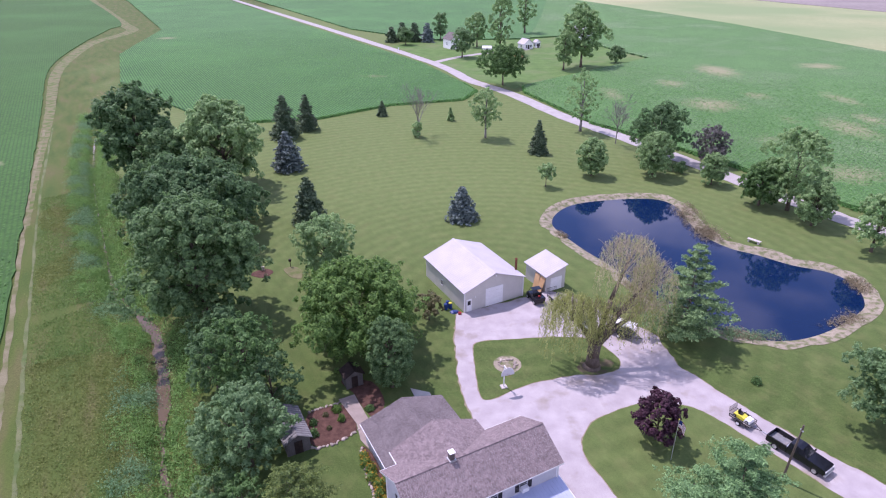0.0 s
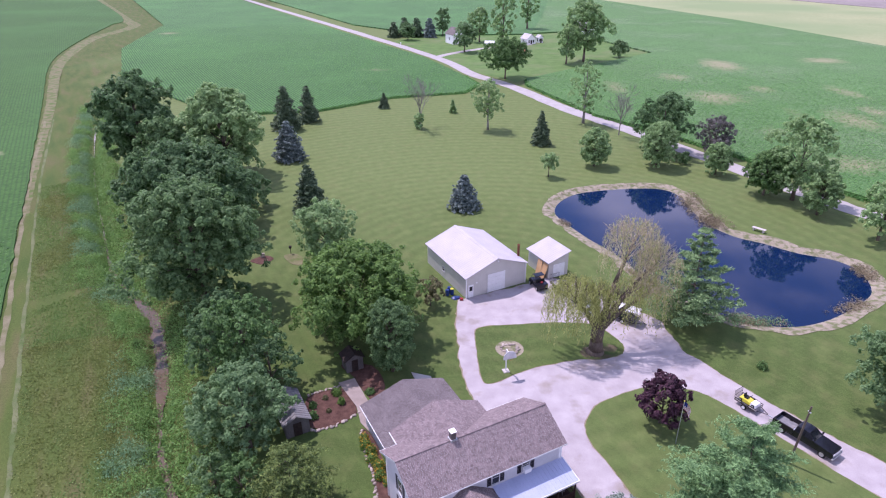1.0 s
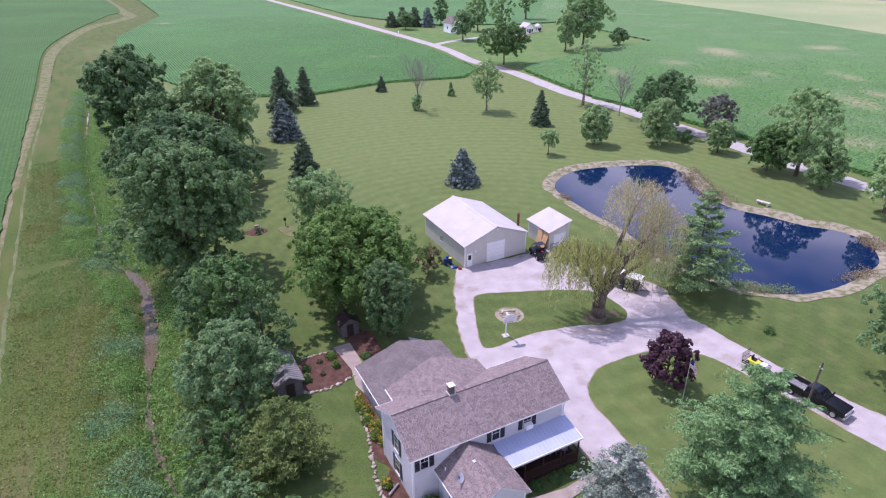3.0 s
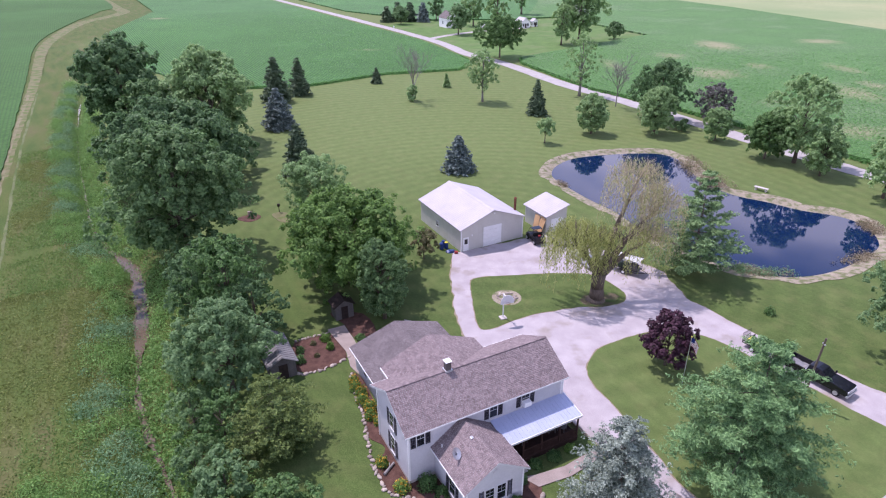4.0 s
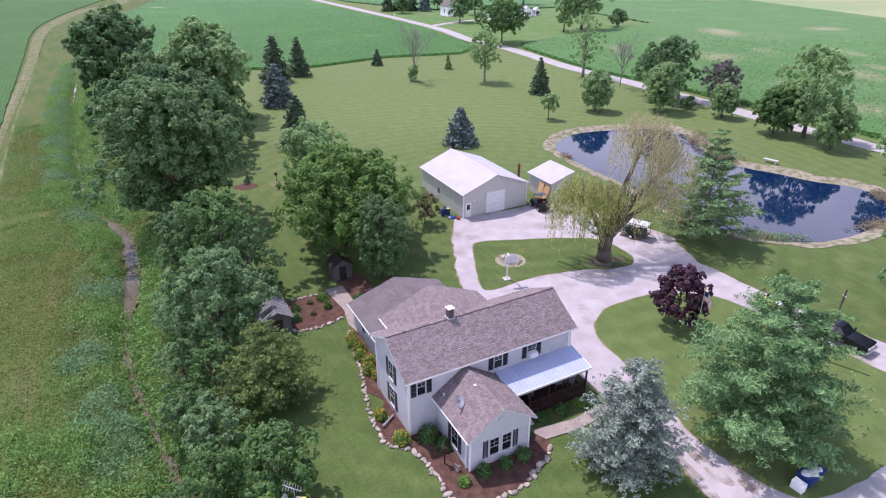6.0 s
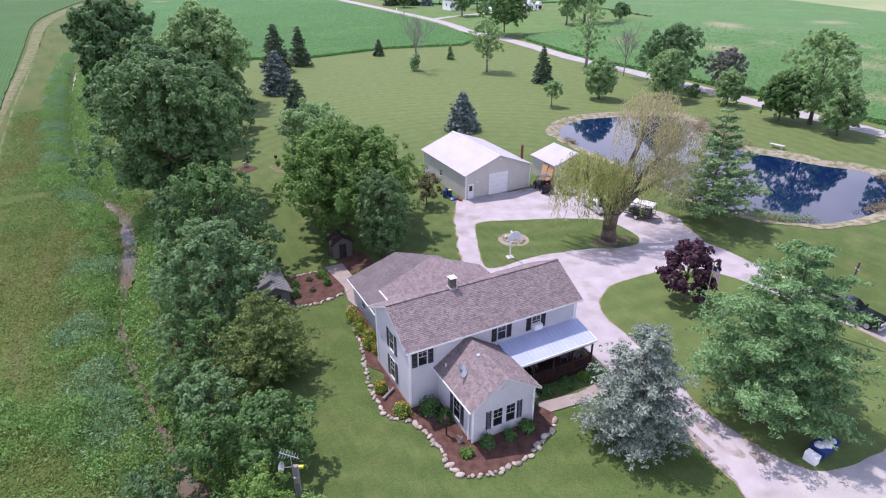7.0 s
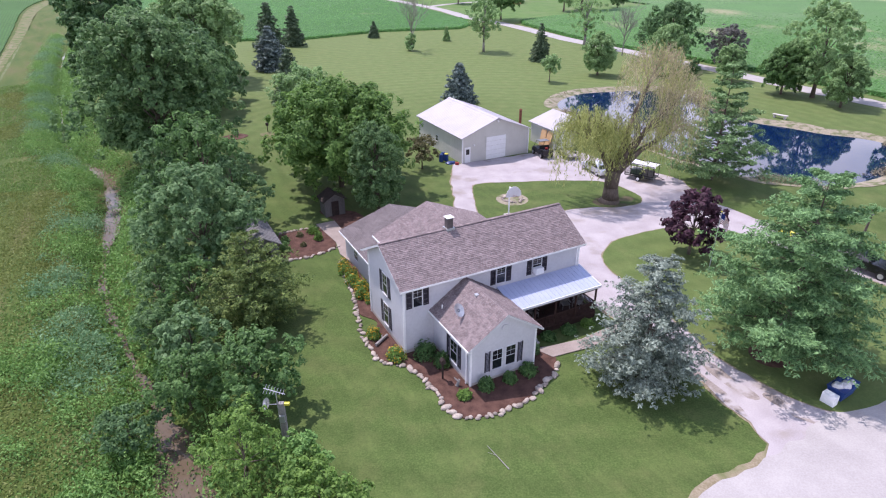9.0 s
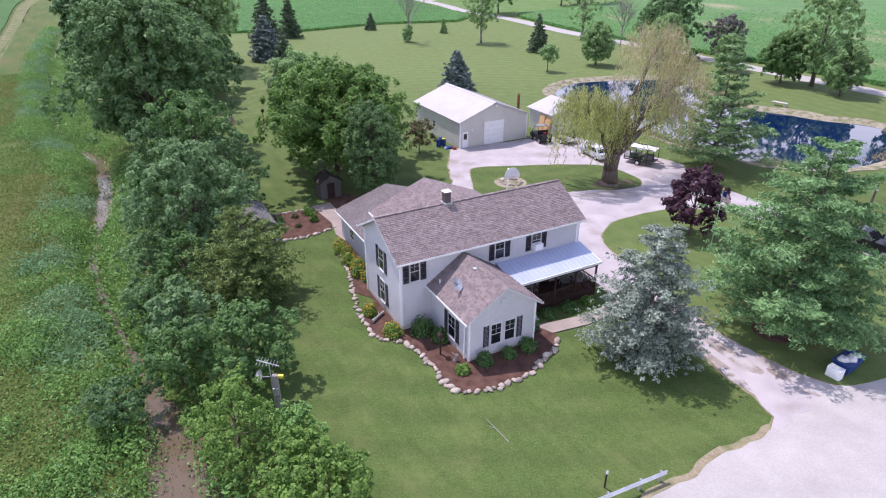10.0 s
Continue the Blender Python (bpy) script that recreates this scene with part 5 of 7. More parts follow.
part("fascia", long_prism([(-2.3, 2.88), (0.45, 3.42), (0.45, 3.22), (-2.3, 2.68)], 15.78, 15.84), M_WHITE, house)
part("porch_ceiling", box(8.1, -2.2, 2.64, 15.75, 0.42, 2.70), M_DARKWOOD, house, "dark boarded porch ceiling")
part("porch_beam", box(8.1, -2.12, 2.42, 15.7, -2.0, 2.64), M_DARKWOOD, house)
part("porch_floor", box(7.9, -2.15, 0.3, 15.72, 0.42, 0.42, 0.02), M_PORCHWOOD, house, "dark brown porch deck")
part("porch_skirt", box(7.95, -2.12, BASE, 15.68, -2.04, 0.3), M_PORCHWOOD, house)
part("porch_skirt", box(15.60, -2.04, BASE, 15.68, 0.42, 0.3), M_PORCHWOOD, house)
for x in (8.0, 9.85, 11.75, 13.65, 15.6):
    part("porch_post", box(x - 0.06, -2.12, 0.42, x + 0.06, -2.0, 2.45, 0.01), M_PORCHWOOD, house)
for a, b in ((9.91, 11.69), (11.81, 13.59), (13.71, 15.54)):
    for z in (0.5, 1.28):
        part("rail", box(a, -2.10, z, b, -2.02, z + 0.07), M_PORCHWOOD, house)
    k = 14
    for i in range(k):
        x = a + (i + 0.5) * (b - a) / k
        part("baluster", box(x - 0.025, -2.08, 0.57, x + 0.025, -2.04, 1.28), M_PORCHWOOD, house)
for z in (0.5, 1.28):
    part("rail", box(15.56, -2.0, z, 15.64, 0.3, z + 0.07), M_PORCHWOOD, house)
for i in range(14):
    part("baluster", box(15.58, -1.92 + i * 0.15, 0.57, 15.62, -1.88 + i * 0.15, 1.28), M_PORCHWOOD, house)
for i in range(3):
    part("step", box(8.15, -3.05 + i * 0.3, BASE, 9.75, -2.75 + i * 0.3 + 0.02, BASE + 0.13 * (i + 1), 0.015), M_CONC, house)
# rear two-storey ell
lap_wall("wall", ((2.15, 8.75), (2.15, 6.85)), [(0, 5.4), (1.9, 5.4)], house, M_SIDING)
lap_wall("wall", ((11.05, 6.85), (11.05, 8.75)), [(0, 5.4), (1.9, 5.4)], house, M_SIDING)
lap_wall("wall", ((11.05, 8.75), (2.15, 8.75)), [(0, 5.45), (4.45, 7.25), (8.9, 5.45)], house, M_SIDING)
part("roof", prism([(1.75, 5.42), (6.6, 7.42), (11.45, 5.42), (11.45, 5.26), (6.6, 7.26), (1.75, 5.26)], 3.8, 9.15), M_TRIM, house, "white soffit and rake boards")
tabs(house, (1.75, 3.8, 5.43), (1.75, 9.15, 5.43), (4.85, 0, 2.0), M_TABS, 5)
tabs(house, (11.45, 3.8, 5.43), (11.45, 9.15, 5.43), (-4.85, 0, 2.0), M_TABS, 6)
part("gutter", box(1.66, 7.2, 5.30, 1.76, 9.1, 5.43), M_WHITE, house)
# rear garage
lap_wall("wall", ((1.9, 16.8), (1.9, 8.9)), [(0, 2.5), (7.9, 2.5)], house, M_SIDING)
lap_wall("wall", ((11.2, 8.9), (11.2, 16.8)), [(0, 2.5), (7.9, 2.5)], house, M_SIDING)
lap_wall("wall", ((11.2, 16.8), (1.9, 16.8)), [(0, 2.55), (4.7, 4.0), (9.3, 2.55)], house, M_SIDING)
part("roof", prism([(1.5, 2.55), (6.6, 4.2), (11.6, 2.55), (11.6, 2.41), (6.6, 4.06), (1.5, 2.41)], 8.8, 17.2), M_TRIM, house, "white soffit and rake boards")
tabs(house, (1.5, 8.8, 2.56), (1.5, 17.2, 2.56), (5.1, 0, 1.65), M_TABS_OLD, 7)
tabs(house, (11.6, 8.8, 2.56), (11.6, 17.2, 2.56), (-5.0, 0, 1.65), M_TABS_OLD, 8)
part("gutter", box(1.42, 8.9, 2.44, 1.52, 17.1, 2.57), M_WHITE, house)
for y in (10.6, 14.0):
    window(house, face(1.9, y, 1.35, 180), 0.9, 0.9, shutters=False)
part("garage_door", box(11.19, 12.0, BASE + 0.03, 11.27, 15.0, 2.0), M_WHITE, house)


def porch_chair(u, v, turn):
    """A wicker armchair on the porch deck."""
    t = thing("porch_chair", HOUSE @ pose(u, v, 0.42, 0, 0, turn), "grey-brown wicker armchair on the porch", "chair", "porch chairs")
    part("seat", box(-0.32, -0.3, 0.36, 0.32, 0.32, 0.46, 0.04), M_OLDWOOD, t)
    back = bmesh.new()
    for i in range(7):
        a = radians(20 + i * 23.3)
        tube((0.30 * math.cos(a), 0.1 + 0.24 * math.sin(a), 0.42), (0.36 * math.cos(a), 0.14 + 0.28 * math.sin(a), 0.72 + 0.26 * math.sin(a)), 0.05, 0.05, 6, back)
    part("backrest", back, M_OLDWOOD, t)
    for sx in (-1, 1):
        part("armrest", box(sx * 0.34 - 0.05, -0.28, 0.58, sx * 0.34 + 0.05, 0.22, 0.64, 0.02), M_OLDWOOD, t)
        for y in (-0.26, 0.28):
            part("leg", tube((sx * 0.3, y, 0), (sx * 0.28, y, 0.38), 0.03, 0.03, 6), M_OLDWOOD, t)
    return t


for u, v, turn in ((10.9, -0.5, 10), (13.9, -0.6, -15), (14.9, -0.9, -60)):
    porch_chair(u, v, turn)
side = thing("porch_table", HOUSE @ pose(11.9, -0.45, 0.42), "small round dark table on the porch", "table")
part("tabletop", tube((0, 0, 0.5), (0, 0, 0.54), 0.34, 0.34, 18), M_DARKWOOD, side)
part("leg", tube((0, 0, 0), (0, 0, 0.5), 0.05, 0.04, 8), M_DARKWOOD, side)

# ---------------------------------------------------------------- barn
barn = thing("barn", pose(2.6, 77.25, 0.3, 0, 0, 27.5), "pale grey steel pole barn with a white metal roof", "barn")
part("wall", prism([(0.3, -0.32), (10.8, -0.32), (10.8, 3.2), (5.55, 5.2), (0.3, 3.2)], 0.3, 13.4), M_BARNWALL, barn)
BARNTOP = [(0, 3.2), (5.55, 5.3), (11.1, 3.2), (11.1, 3.1), (5.55, 5.2), (0, 3.1)]
part("roof", prism(BARNTOP, 0, 13.7), M_BARNROOF, barn)
for i in range(31):
    y = 0.1 + i * 0.45
    for s in ((0, 5.55), (11.1, 5.55)):
        bm = bmesh.new()
        a, b = Vector((s[0], y, 3.198)), Vector((s[1], y, 5.298))
        tube(a, b, 0.016, 0.016, 4, bm)
        part("roof_rib", bm, M_BARNROOF, barn)
part("ridge_cap", prism([(5.25, 5.23), (5.55, 5.36), (5.85, 5.23), (5.85, 5.20), (5.55, 5.31), (5.25, 5.20)], -0.02, 13.72), M_BARNROOF, barn)
for i in range(24):
    x = 0.52 + i * 0.44
    if not 3.75 < x < 7.25 and not 0.4 < x < 1.5:
        zt = 3.2 + 2.0 * (1 - abs(x - 5.55) / 5.25)
        part("wall_rib", box(x - 0.02, 0.290, -0.3, x + 0.02, 0.3, zt - 0.1), M_BARNWALL, barn)
for i in range(29):
    y = 0.55 + i * 0.45
    part("wall_rib", box(0.290, y - 0.02, -0.3, 0.3, y + 0.02, 3.08), M_BARNWALL, barn)
for x in (0.3, 10.8):
    part("corner_trim", box(x - 0.07, 0.24, -0.3, x + 0.07, 0.36, 3.15), M_WHITE, barn)
bm = bmesh.new()
for i in range(5):
    box(3.95, 0.235, -0.28 + i * 0.63, 7.05, 0.285, 0.32 + i * 0.63, 0.02, bm=bm)
gd = part("garage_door", bm, M_WHITE, barn, "white sectional garage door")
part("trim", box(3.83, 0.25, -0.3, 3.95, 0.31, 2.95), M_BARNWALL, gd)
part("trim", box(7.05, 0.25, -0.3, 7.17, 0.31, 2.95), M_BARNWALL, gd)
md = part("door", box(0.62, 0.235, -0.25, 1.5, 0.29, 1.85, 0.015), M_WHITE, barn, "white side door with a small pane")
part("pane", box(0.8, 0.225, 0.85, 1.32, 0.24, 1.6), M_GLASS, md)
window(barn, face(0.3, 7.6, 1.35, 180), 0.7, 0.8, shutters=False)
part("lamp", box(1.95, 0.18, 1.9, 2.15, 0.28, 2.12, 0.02), M_WHITE, barn)
part("gable_lamp", tube((5.55, 0.2, 4.95), (5.55, -0.12, 4.86), 0.05, 0.13, 10), M_WHITE, barn)
fl = part("flue", tube((10.9, 2.6, 2.6), (10.9, 2.6, 5.15), 0.19, 0.19, 14), M_BRICK, barn, "rusty brown flue pipe")
part("flue_cap", tube((10.9, 2.6, 5.2), (10.9, 2.6, 5.4), 0.28, 0.06, 14), M_BRICK, fl)

shed = thing("shed", pose(15.75, 83.2, 0.0, 0, 0, 27.5), "small pale steel shed with a sloping white roof", "shed")
part("wall", prism([(0.15, -0.05), (3.9, -0.05), (3.9, 4.05), (0.15, 2.95)], 0.2, 5.7), M_BARNWALL, shed)
part("roof", prism([(-0.15, 2.92), (4.15, 4.2), (4.15, 4.12), (-0.15, 2.84)], -0.1, 6.0), M_BARNROOF, shed)
for i in range(14):
    part("roof_rib", tube((-0.15, i * 0.43, 2.925), (4.15, i * 0.43, 4.205), 0.02, 0.02, 4), M_BARNROOF, shed)
part("door", box(1.0, 0.12, 0.02, 3.2, 0.19, 2.3, 0.02), M_WHITE, shed, "pale sliding shed door")
ply = thing("plywood_sheet", pose(15.75, 83.2, 0.0, 0, 0, 27.5), "tan plywood sheets leaning beside the small shed", "plywood")
for i, (y, tip) in enumerate(((0.9, 15), (2.1, 13))):
    bm = bmesh.new()
    bmesh.ops.create_cube(bm, size=1.0, matrix=Matrix.Translation((-0.28 - 0.04 * i, y, 1.28)) @ Matrix.Rotation(radians(tip), 4, "Y") @ Matrix.Rotation(radians(5 - 9 * i), 4, "X") @ Matrix.Diagonal((0.03, 1.2, 2.6, 1)))
    part("sheet", bm, M_PLY, ply)

# ---------------------------------------------------------------- vehicles


def taper(profile, half, top_half, z0, z1, bevel=0.03):
    """A side profile (x, z) given width, narrower towards the top."""
    bm = bmesh.new()

    def wd(z):
        t = min(max((z - z0) / (z1 - z0), 0), 1)
        return half + (top_half - half) * t
    a = [bm.verts.new((x, wd(z), z)) for x, z in profile]
    b = [bm.verts.new((x, -wd(z), z)) for x, z in profile]
    n = len(profile)
    bm.faces.new(a)
    bm.faces.new(b[::-1])
    for i in range(n):
        bm.faces.new((a[i], b[i], b[(i + 1) % n], a[(i + 1) % n]))
    bmesh.ops.recalc_face_normals(bm, faces=bm.faces)
    if bevel:
        bmesh.ops.bevel(bm, geom=bm.edges[:], offset=bevel, segments=2, affect="EDGES", profile=0.6)
    return bm


def wheel(parent, x, y, r, w, rim=M_STEEL):
    bm = tube((x, y - w / 2, r), (x, y + w / 2, r), r, r, 20)
    bmesh.ops.bevel(bm, geom=[e for e in bm.edges if e.is_manifold and e.calc_face_angle(0) > 1.0], offset=0.05, segments=2, affect="EDGES")
    t = part("wheel", bm, M_RUBBER, parent, "black tyre")
    part("rim", tube((x, y - w / 2 - 0.012, r), (x, y + w / 2 + 0.012, r), r * 0.6, r * 0.6, 14), rim, t, "bright metal rim")
    return t


def glass_face(parent, pts, name="pane"):
    return part(name, mesh_of(name, pts, [tuple(range(len(pts)))], M_GLASS), None, parent)


def pickup(m):
    t = thing("pickup_truck", m, "glossy black pickup truck towing a small trailer", "truck")
    part("body", taper([(-1.0, 0.5), (3.05, 0.5), (3.12, 0.75), (3.08, 1.02), (2.9, 1.14), (1.6, 1.24), (1.1, 1.27), (-1.0, 1.25)], 0.97, 0.9, 0.5, 1.3, 0.05), M_BLACK, t, smooth=False)
    part("cab", taper([(-0.98, 1.2), (1.18, 1.22), (0.42, 1.84), (-0.12, 1.9), (-0.86, 1.86)], 0.9, 0.68, 1.2, 1.9, 0.05), M_BLACK, t)
    glass_face(t, [(1.12, 0.72, 1.29), (1.12, -0.72, 1.29), (0.52, -0.62, 1.80), (0.52, 0.62, 1.80)], "windscreen")
    for s in (-1, 1):
        glass_face(t, [(0.12, s * 0.905, 1.30), (0.95, s * 0.905, 1.30), (0.44, s * 0.745, 1.76), (0.12, s * 0.735, 1.80)])
        glass_face(t, [(-0.85, s * 0.905, 1.30), (0.04, s * 0.905, 1.30), (0.04, s * 0.735, 1.80), (-0.78, s * 0.745, 1.78)])
        part("mirror", box(0.95, s * 1.02 - 0.1, 1.25, 1.1, s * 1.02 + 0.1, 1.5, 0.03), M_BLACK, t)
        part("headlight", box(3.03, s * 0.72 - 0.16, 0.82, 3.13, s * 0.72 + 0.16, 1.02, 0.02), M_TARP, t, "clear headlight")
        part("bed_side", box(-3.2, s * 0.93 - 0.05, 0.5, -1.0, s * 0.93 + 0.05, 1.27, 0.03), M_BLACK, t)
        part("bed_rail", box(-3.15, s * 0.93 - 0.06, 1.27, -1.05, s * 0.93 + 0.06, 1.31), M_RUBBER, t)
        for x in (-2.15, 2.1):
            wheel(t, x, s * 0.86, 0.41, 0.28)
    part("bed_floor", box(-3.2, -0.9, 0.5, -1.0, 0.9, 0.78), surf("bed_liner", (0.16, 0.16, 0.17), (0.26, 0.26, 0.27), rough=0.8), t, "grey bed floor")
    part("tailgate", box(-3.25, -0.95, 0.55, -3.17, 0.95, 1.27, 0.02), M_BLACK, t)
    part("grille", box(3.08, -0.5, 0.72, 3.15, 0.5, 1.02, 0.02), M_STEEL, t)
    part("bumper", box(3.02, -0.98, 0.42, 3.22, 0.98, 0.64, 0.05), M_STEEL, t, "chrome bumper")
    part("hitch", box(-4.25, -0.05, 0.42, -3.2, 0.05, 0.52), M_STEEL, t)
    return t


TRUCK_DIR = math.degrees(math.atan2(45.8 - 51.5, 38.9 - 35.1))
pickup(pose(37.65, 48.28, 0.04, 0, 0, TRUCK_DIR))
crate = thing("storage_crate", pose(36.9, 49.28, 0.82, 0, 0, TRUCK_DIR), "low grey plastic crates in the truck bed", "crate")
for i in range(3):
    part("box", box(-0.25 + i * 0.34, -0.75, 0, 0.05 + i * 0.34, 0.05, 0.35, 0.03), M_STEEL if i % 2 else M_OLDWOOD, crate)


def utility_trailer(m, length, width, gate, label, cage=0.0, wheels=1):
    t = thing("utility_trailer", m, label, "trailer")
    part("deck", box(-length / 2, -width / 2, 0.48, length / 2, width / 2, 0.56), M_OLDWOOD, t)
    for s in (-1, 1):
        part("side_rail", box(-length / 2, s * width / 2 - 0.03, 0.78, length / 2, s * width / 2 + 0.03, 0.84), M_RUBBER, t)
        part("side_rail", box(-length / 2, s * width / 2 - 0.03, 0.5, length / 2, s * width / 2 + 0.03, 0.58), M_RUBBER, t)
        k = max(3, int(length / 0.7))
        for i in range(k + 1):
            x = -length / 2 + 0.03 + i * (length - 0.06) / k
            part("post", box(x - 0.025, s * width / 2 - 0.025, 0.5, x + 0.025, s * width / 2 + 0.025, 0.84 + cage), M_RUBBER, t)
        if cage:
            part("side_rail", box(-length / 2, s * width / 2 - 0.03, 0.82 + cage, length / 2, s * width / 2 + 0.03, 0.88 + cage), M_RUBBER, t)
        for i in range(wheels):
            wheel(t, (i - (wheels - 1) / 2) * 0.75, s * (width / 2 + 0.14), 0.33, 0.2, M_WHITE)
        part("fender", box(-0.45 * wheels, s * (width / 2 + 0.14) - 0.13, 0.7, 0.45 * wheels, s * (width / 2 + 0.14) + 0.13, 0.74, 0.02), M_RUBBER, t)
    for s in (-1, 1):
        part("tongue", tube((length / 2, s * width / 3, 0.5), (length / 2 + 1.1, 0, 0.5), 0.04, 0.04, 6), M_RUBBER, t)
    if gate:
        for i in range(9):
            y = -width / 2 + i * width / 8
            part("gate_bar", tube((-length / 2, y, 0.55), (-length / 2 - 0.12, y, 0.55 + gate), 0.02, 0.02, 5), M_RUBBER, t)
        for z in (0.0, 0.5, 1.0):
            part("gate_bar", tube((-length / 2 - 0.12 * z, -width / 2, 0.55 + gate * z), (-length / 2 - 0.12 * z, width / 2, 0.55 + gate * z), 0.022, 0.022, 5), M_RUBBER, t)
    return t


td = Vector((math.cos(radians(TRUCK_DIR)), math.sin(radians(TRUCK_DIR)), 0))
tp = Vector((37.1, 49.1, 0)) - td * 5.55
utility_trailer(pose(tp.x, tp.y, 0.04, 0, 0, TRUCK_DIR), 2.5, 1.5, 1.1, "small black open trailer with a tall rear gate")
mower = thing("spreader", pose(tp.x, tp.y, 0.6, 0, 0, TRUCK_DIR), "yellow and white lawn sprayer on the small trailer", "sprayer")
part("body", taper([(-0.95, 0.05), (0.35, 0.05), (0.35, 0.4), (-0.2, 0.5), (-0.95, 0.42)], 0.5, 0.42, 0.05, 0.5, 0.05), M_YELLOW, mower, "yellow plastic body")
part("tank", taper([(0.35, 0.05), (1.1, 0.05), (1.05, 0.5), (0.45, 0.55)], 0.55, 0.45, 0.05, 0.55, 0.08), M_WHITE, mower, "white tank")
part("seat", box(-0.55, -0.25, 0.48, -0.1, 0.25, 0.62, 0.05), M_RUBBER, mower)
part("seat_back", box(-0.62, -0.25, 0.6, -0.52, 0.25, 1.0, 0.04), M_RUBBER, mower)
part("handlebar", tube((0.1, -0.3, 0.95), (0.1, 0.3, 0.95), 0.03, 0.03, 6), M_RUBBER, mower)
for s in (-1, 1):
    for x in (-0.75, 0.75):
        wheel(mower, x, s * 0.5, 0.2, 0.16)

car_dir = math.degrees(math.atan2(72.1 - 75.5, 20.0 - 18.7))
sedan = thing("sedan", pose(19.75, 74.2, 0.04, 0, 0, car_dir + 180), "silver sedan parked beneath the willow", "car")
part("body", taper([(-2.3, 0.35), (2.25, 0.35), (2.35, 0.6), (2.2, 0.78), (1.1, 0.95), (-1.5, 0.98), (-2.25, 0.92), (-2.35, 0.6)], 0.9, 0.8, 0.35, 1.0, 0.07), M_SILVER, sedan)
part("cabin", taper([(-1.75, 0.93), (1.15, 0.92), (0.35, 1.40), (-0.75, 1.44), (-1.25, 1.30)], 0.8, 0.58, 0.9, 1.45, 0.06), M_SILVER, sedan)
glass_face(sedan, [(1.12, 0.66, 0.98), (1.12, -0.66, 0.98), (0.44, -0.55, 1.38), (0.44, 0.55, 1.38)], "windscreen")
glass_face(sedan, [(-1.72, 0.66, 1.0), (-1.72, -0.66, 1.0), (-1.27, -0.56, 1.31), (-1.27, 0.56, 1.31)], "rear_window")
for s in (-1, 1):
    glass_face(sedan, [(-1.35, s * 0.79, 1.0), (-0.25, s * 0.79, 1.0), (-0.25, s * 0.64, 1.37), (-0.85, s * 0.64, 1.37)])
    glass_face(sedan, [(-0.17, s * 0.79, 1.0), (0.85, s * 0.79, 1.0), (0.3, s * 0.65, 1.35), (-0.17, s * 0.64, 1.37)])
    part("headlight", box(2.18, s * 0.62 - 0.16, 0.62, 2.32, s * 0.62 + 0.16, 0.76, 0.03), M_TARP, sedan)
    part("mirror", box(0.75, s * 0.93 - 0.08, 0.98, 0.9, s * 0.93 + 0.08, 1.12, 0.03), M_SILVER, sedan)
    for x in (-1.4, 1.4):
        wheel(sedan, x, s * 0.8, 0.32, 0.2)

utility_trailer(pose(24.8, 71.6, 0.04, 0, 0, -38), 3.6, 1.9, 1.4, "black caged utility trailer parked under the willow", cage=1.25)
load = thing("trailer_load", pose(24.8, 71.6, 0.6, 0, 0, -38), "mower and dark crates under a white sheet", "load")
part("mower_deck", taper([(-1.3, 0.0), (0.1, 0.0), (0.2, 0.5), (-0.5, 0.75), (-1.3, 0.6)], 0.6, 0.45, 0.0, 0.75, 0.06), surf("dull_green_paint", (0.022, 0.040, 0.024), (0.036, 0.062, 0.036), rough=0.5, bump=0.0), load, "dull green mower body")
part("crate", box(0.4, -0.7, 0, 1.5, 0.0, 0.85, 0.04), M_GREYWOOD, load, "grey wooden crate")
part("crate", box(0.5, 0.1, 0, 1.4, 0.75, 0.6, 0.04), M_DARKWOOD, load, "dark crate")
bm = bmesh.new()
bmesh.ops.create_grid(bm, x_segments=18, y_segments=10, size=1.0)
for v in bm.verts:
    sag = noise.noise(Vector((v.co.x * 2.2, v.co.y * 1.7, 4.0))) * 0.12
    v.co = Vector((v.co.x * 1.75 + 0.15, v.co.y * 0.98, 1.62 + sag - 0.16 * v.co.y * v.co.y))
bmesh.ops.solidify(bm, geom=bm.faces[:], thickness=0.02)
part("sheet", bm, M_TARP, load, "crumpled white sheet")
utility_trailer(pose(17.2, 80.3, 0.04, 0, 0, -65), 3.2, 1.7, 1.3, "black tandem utility trailer by the shed", wheels=2)

utv = thing("utility_vehicle", pose(13.9, 81.0, 0.04, 0, 0, 110) @ Matrix.Scale(1.15, 4), "black side-by-side utility vehicle beside the barn", "vehicle")
part("body", taper([(-1.4, 0.4), (1.4, 0.4), (1.45, 0.7), (1.2, 0.95), (0.5, 1.0), (-0.3, 0.75), (-1.4, 0.8)], 0.72, 0.66, 0.4, 1.0, 0.05), M_BLACK, utv)
part("cargo_box", box(-1.45, -0.7, 0.75, -0.45, 0.7, 1.1, 0.03), M_BLACK, utv)
part("cargo", box(-1.05, -0.15, 1.05, -0.8, 0.15, 1.25, 0.04), M_RED, utv, "red can in the cargo box")
part("seat", box(-0.35, -0.6, 0.75, 0.15, 0.6, 0.95, 0.05), M_RUBBER, utv)
part("seat_back", box(-0.45, -0.6, 0.9, -0.32, 0.6, 1.4, 0.05), M_RUBBER, utv)
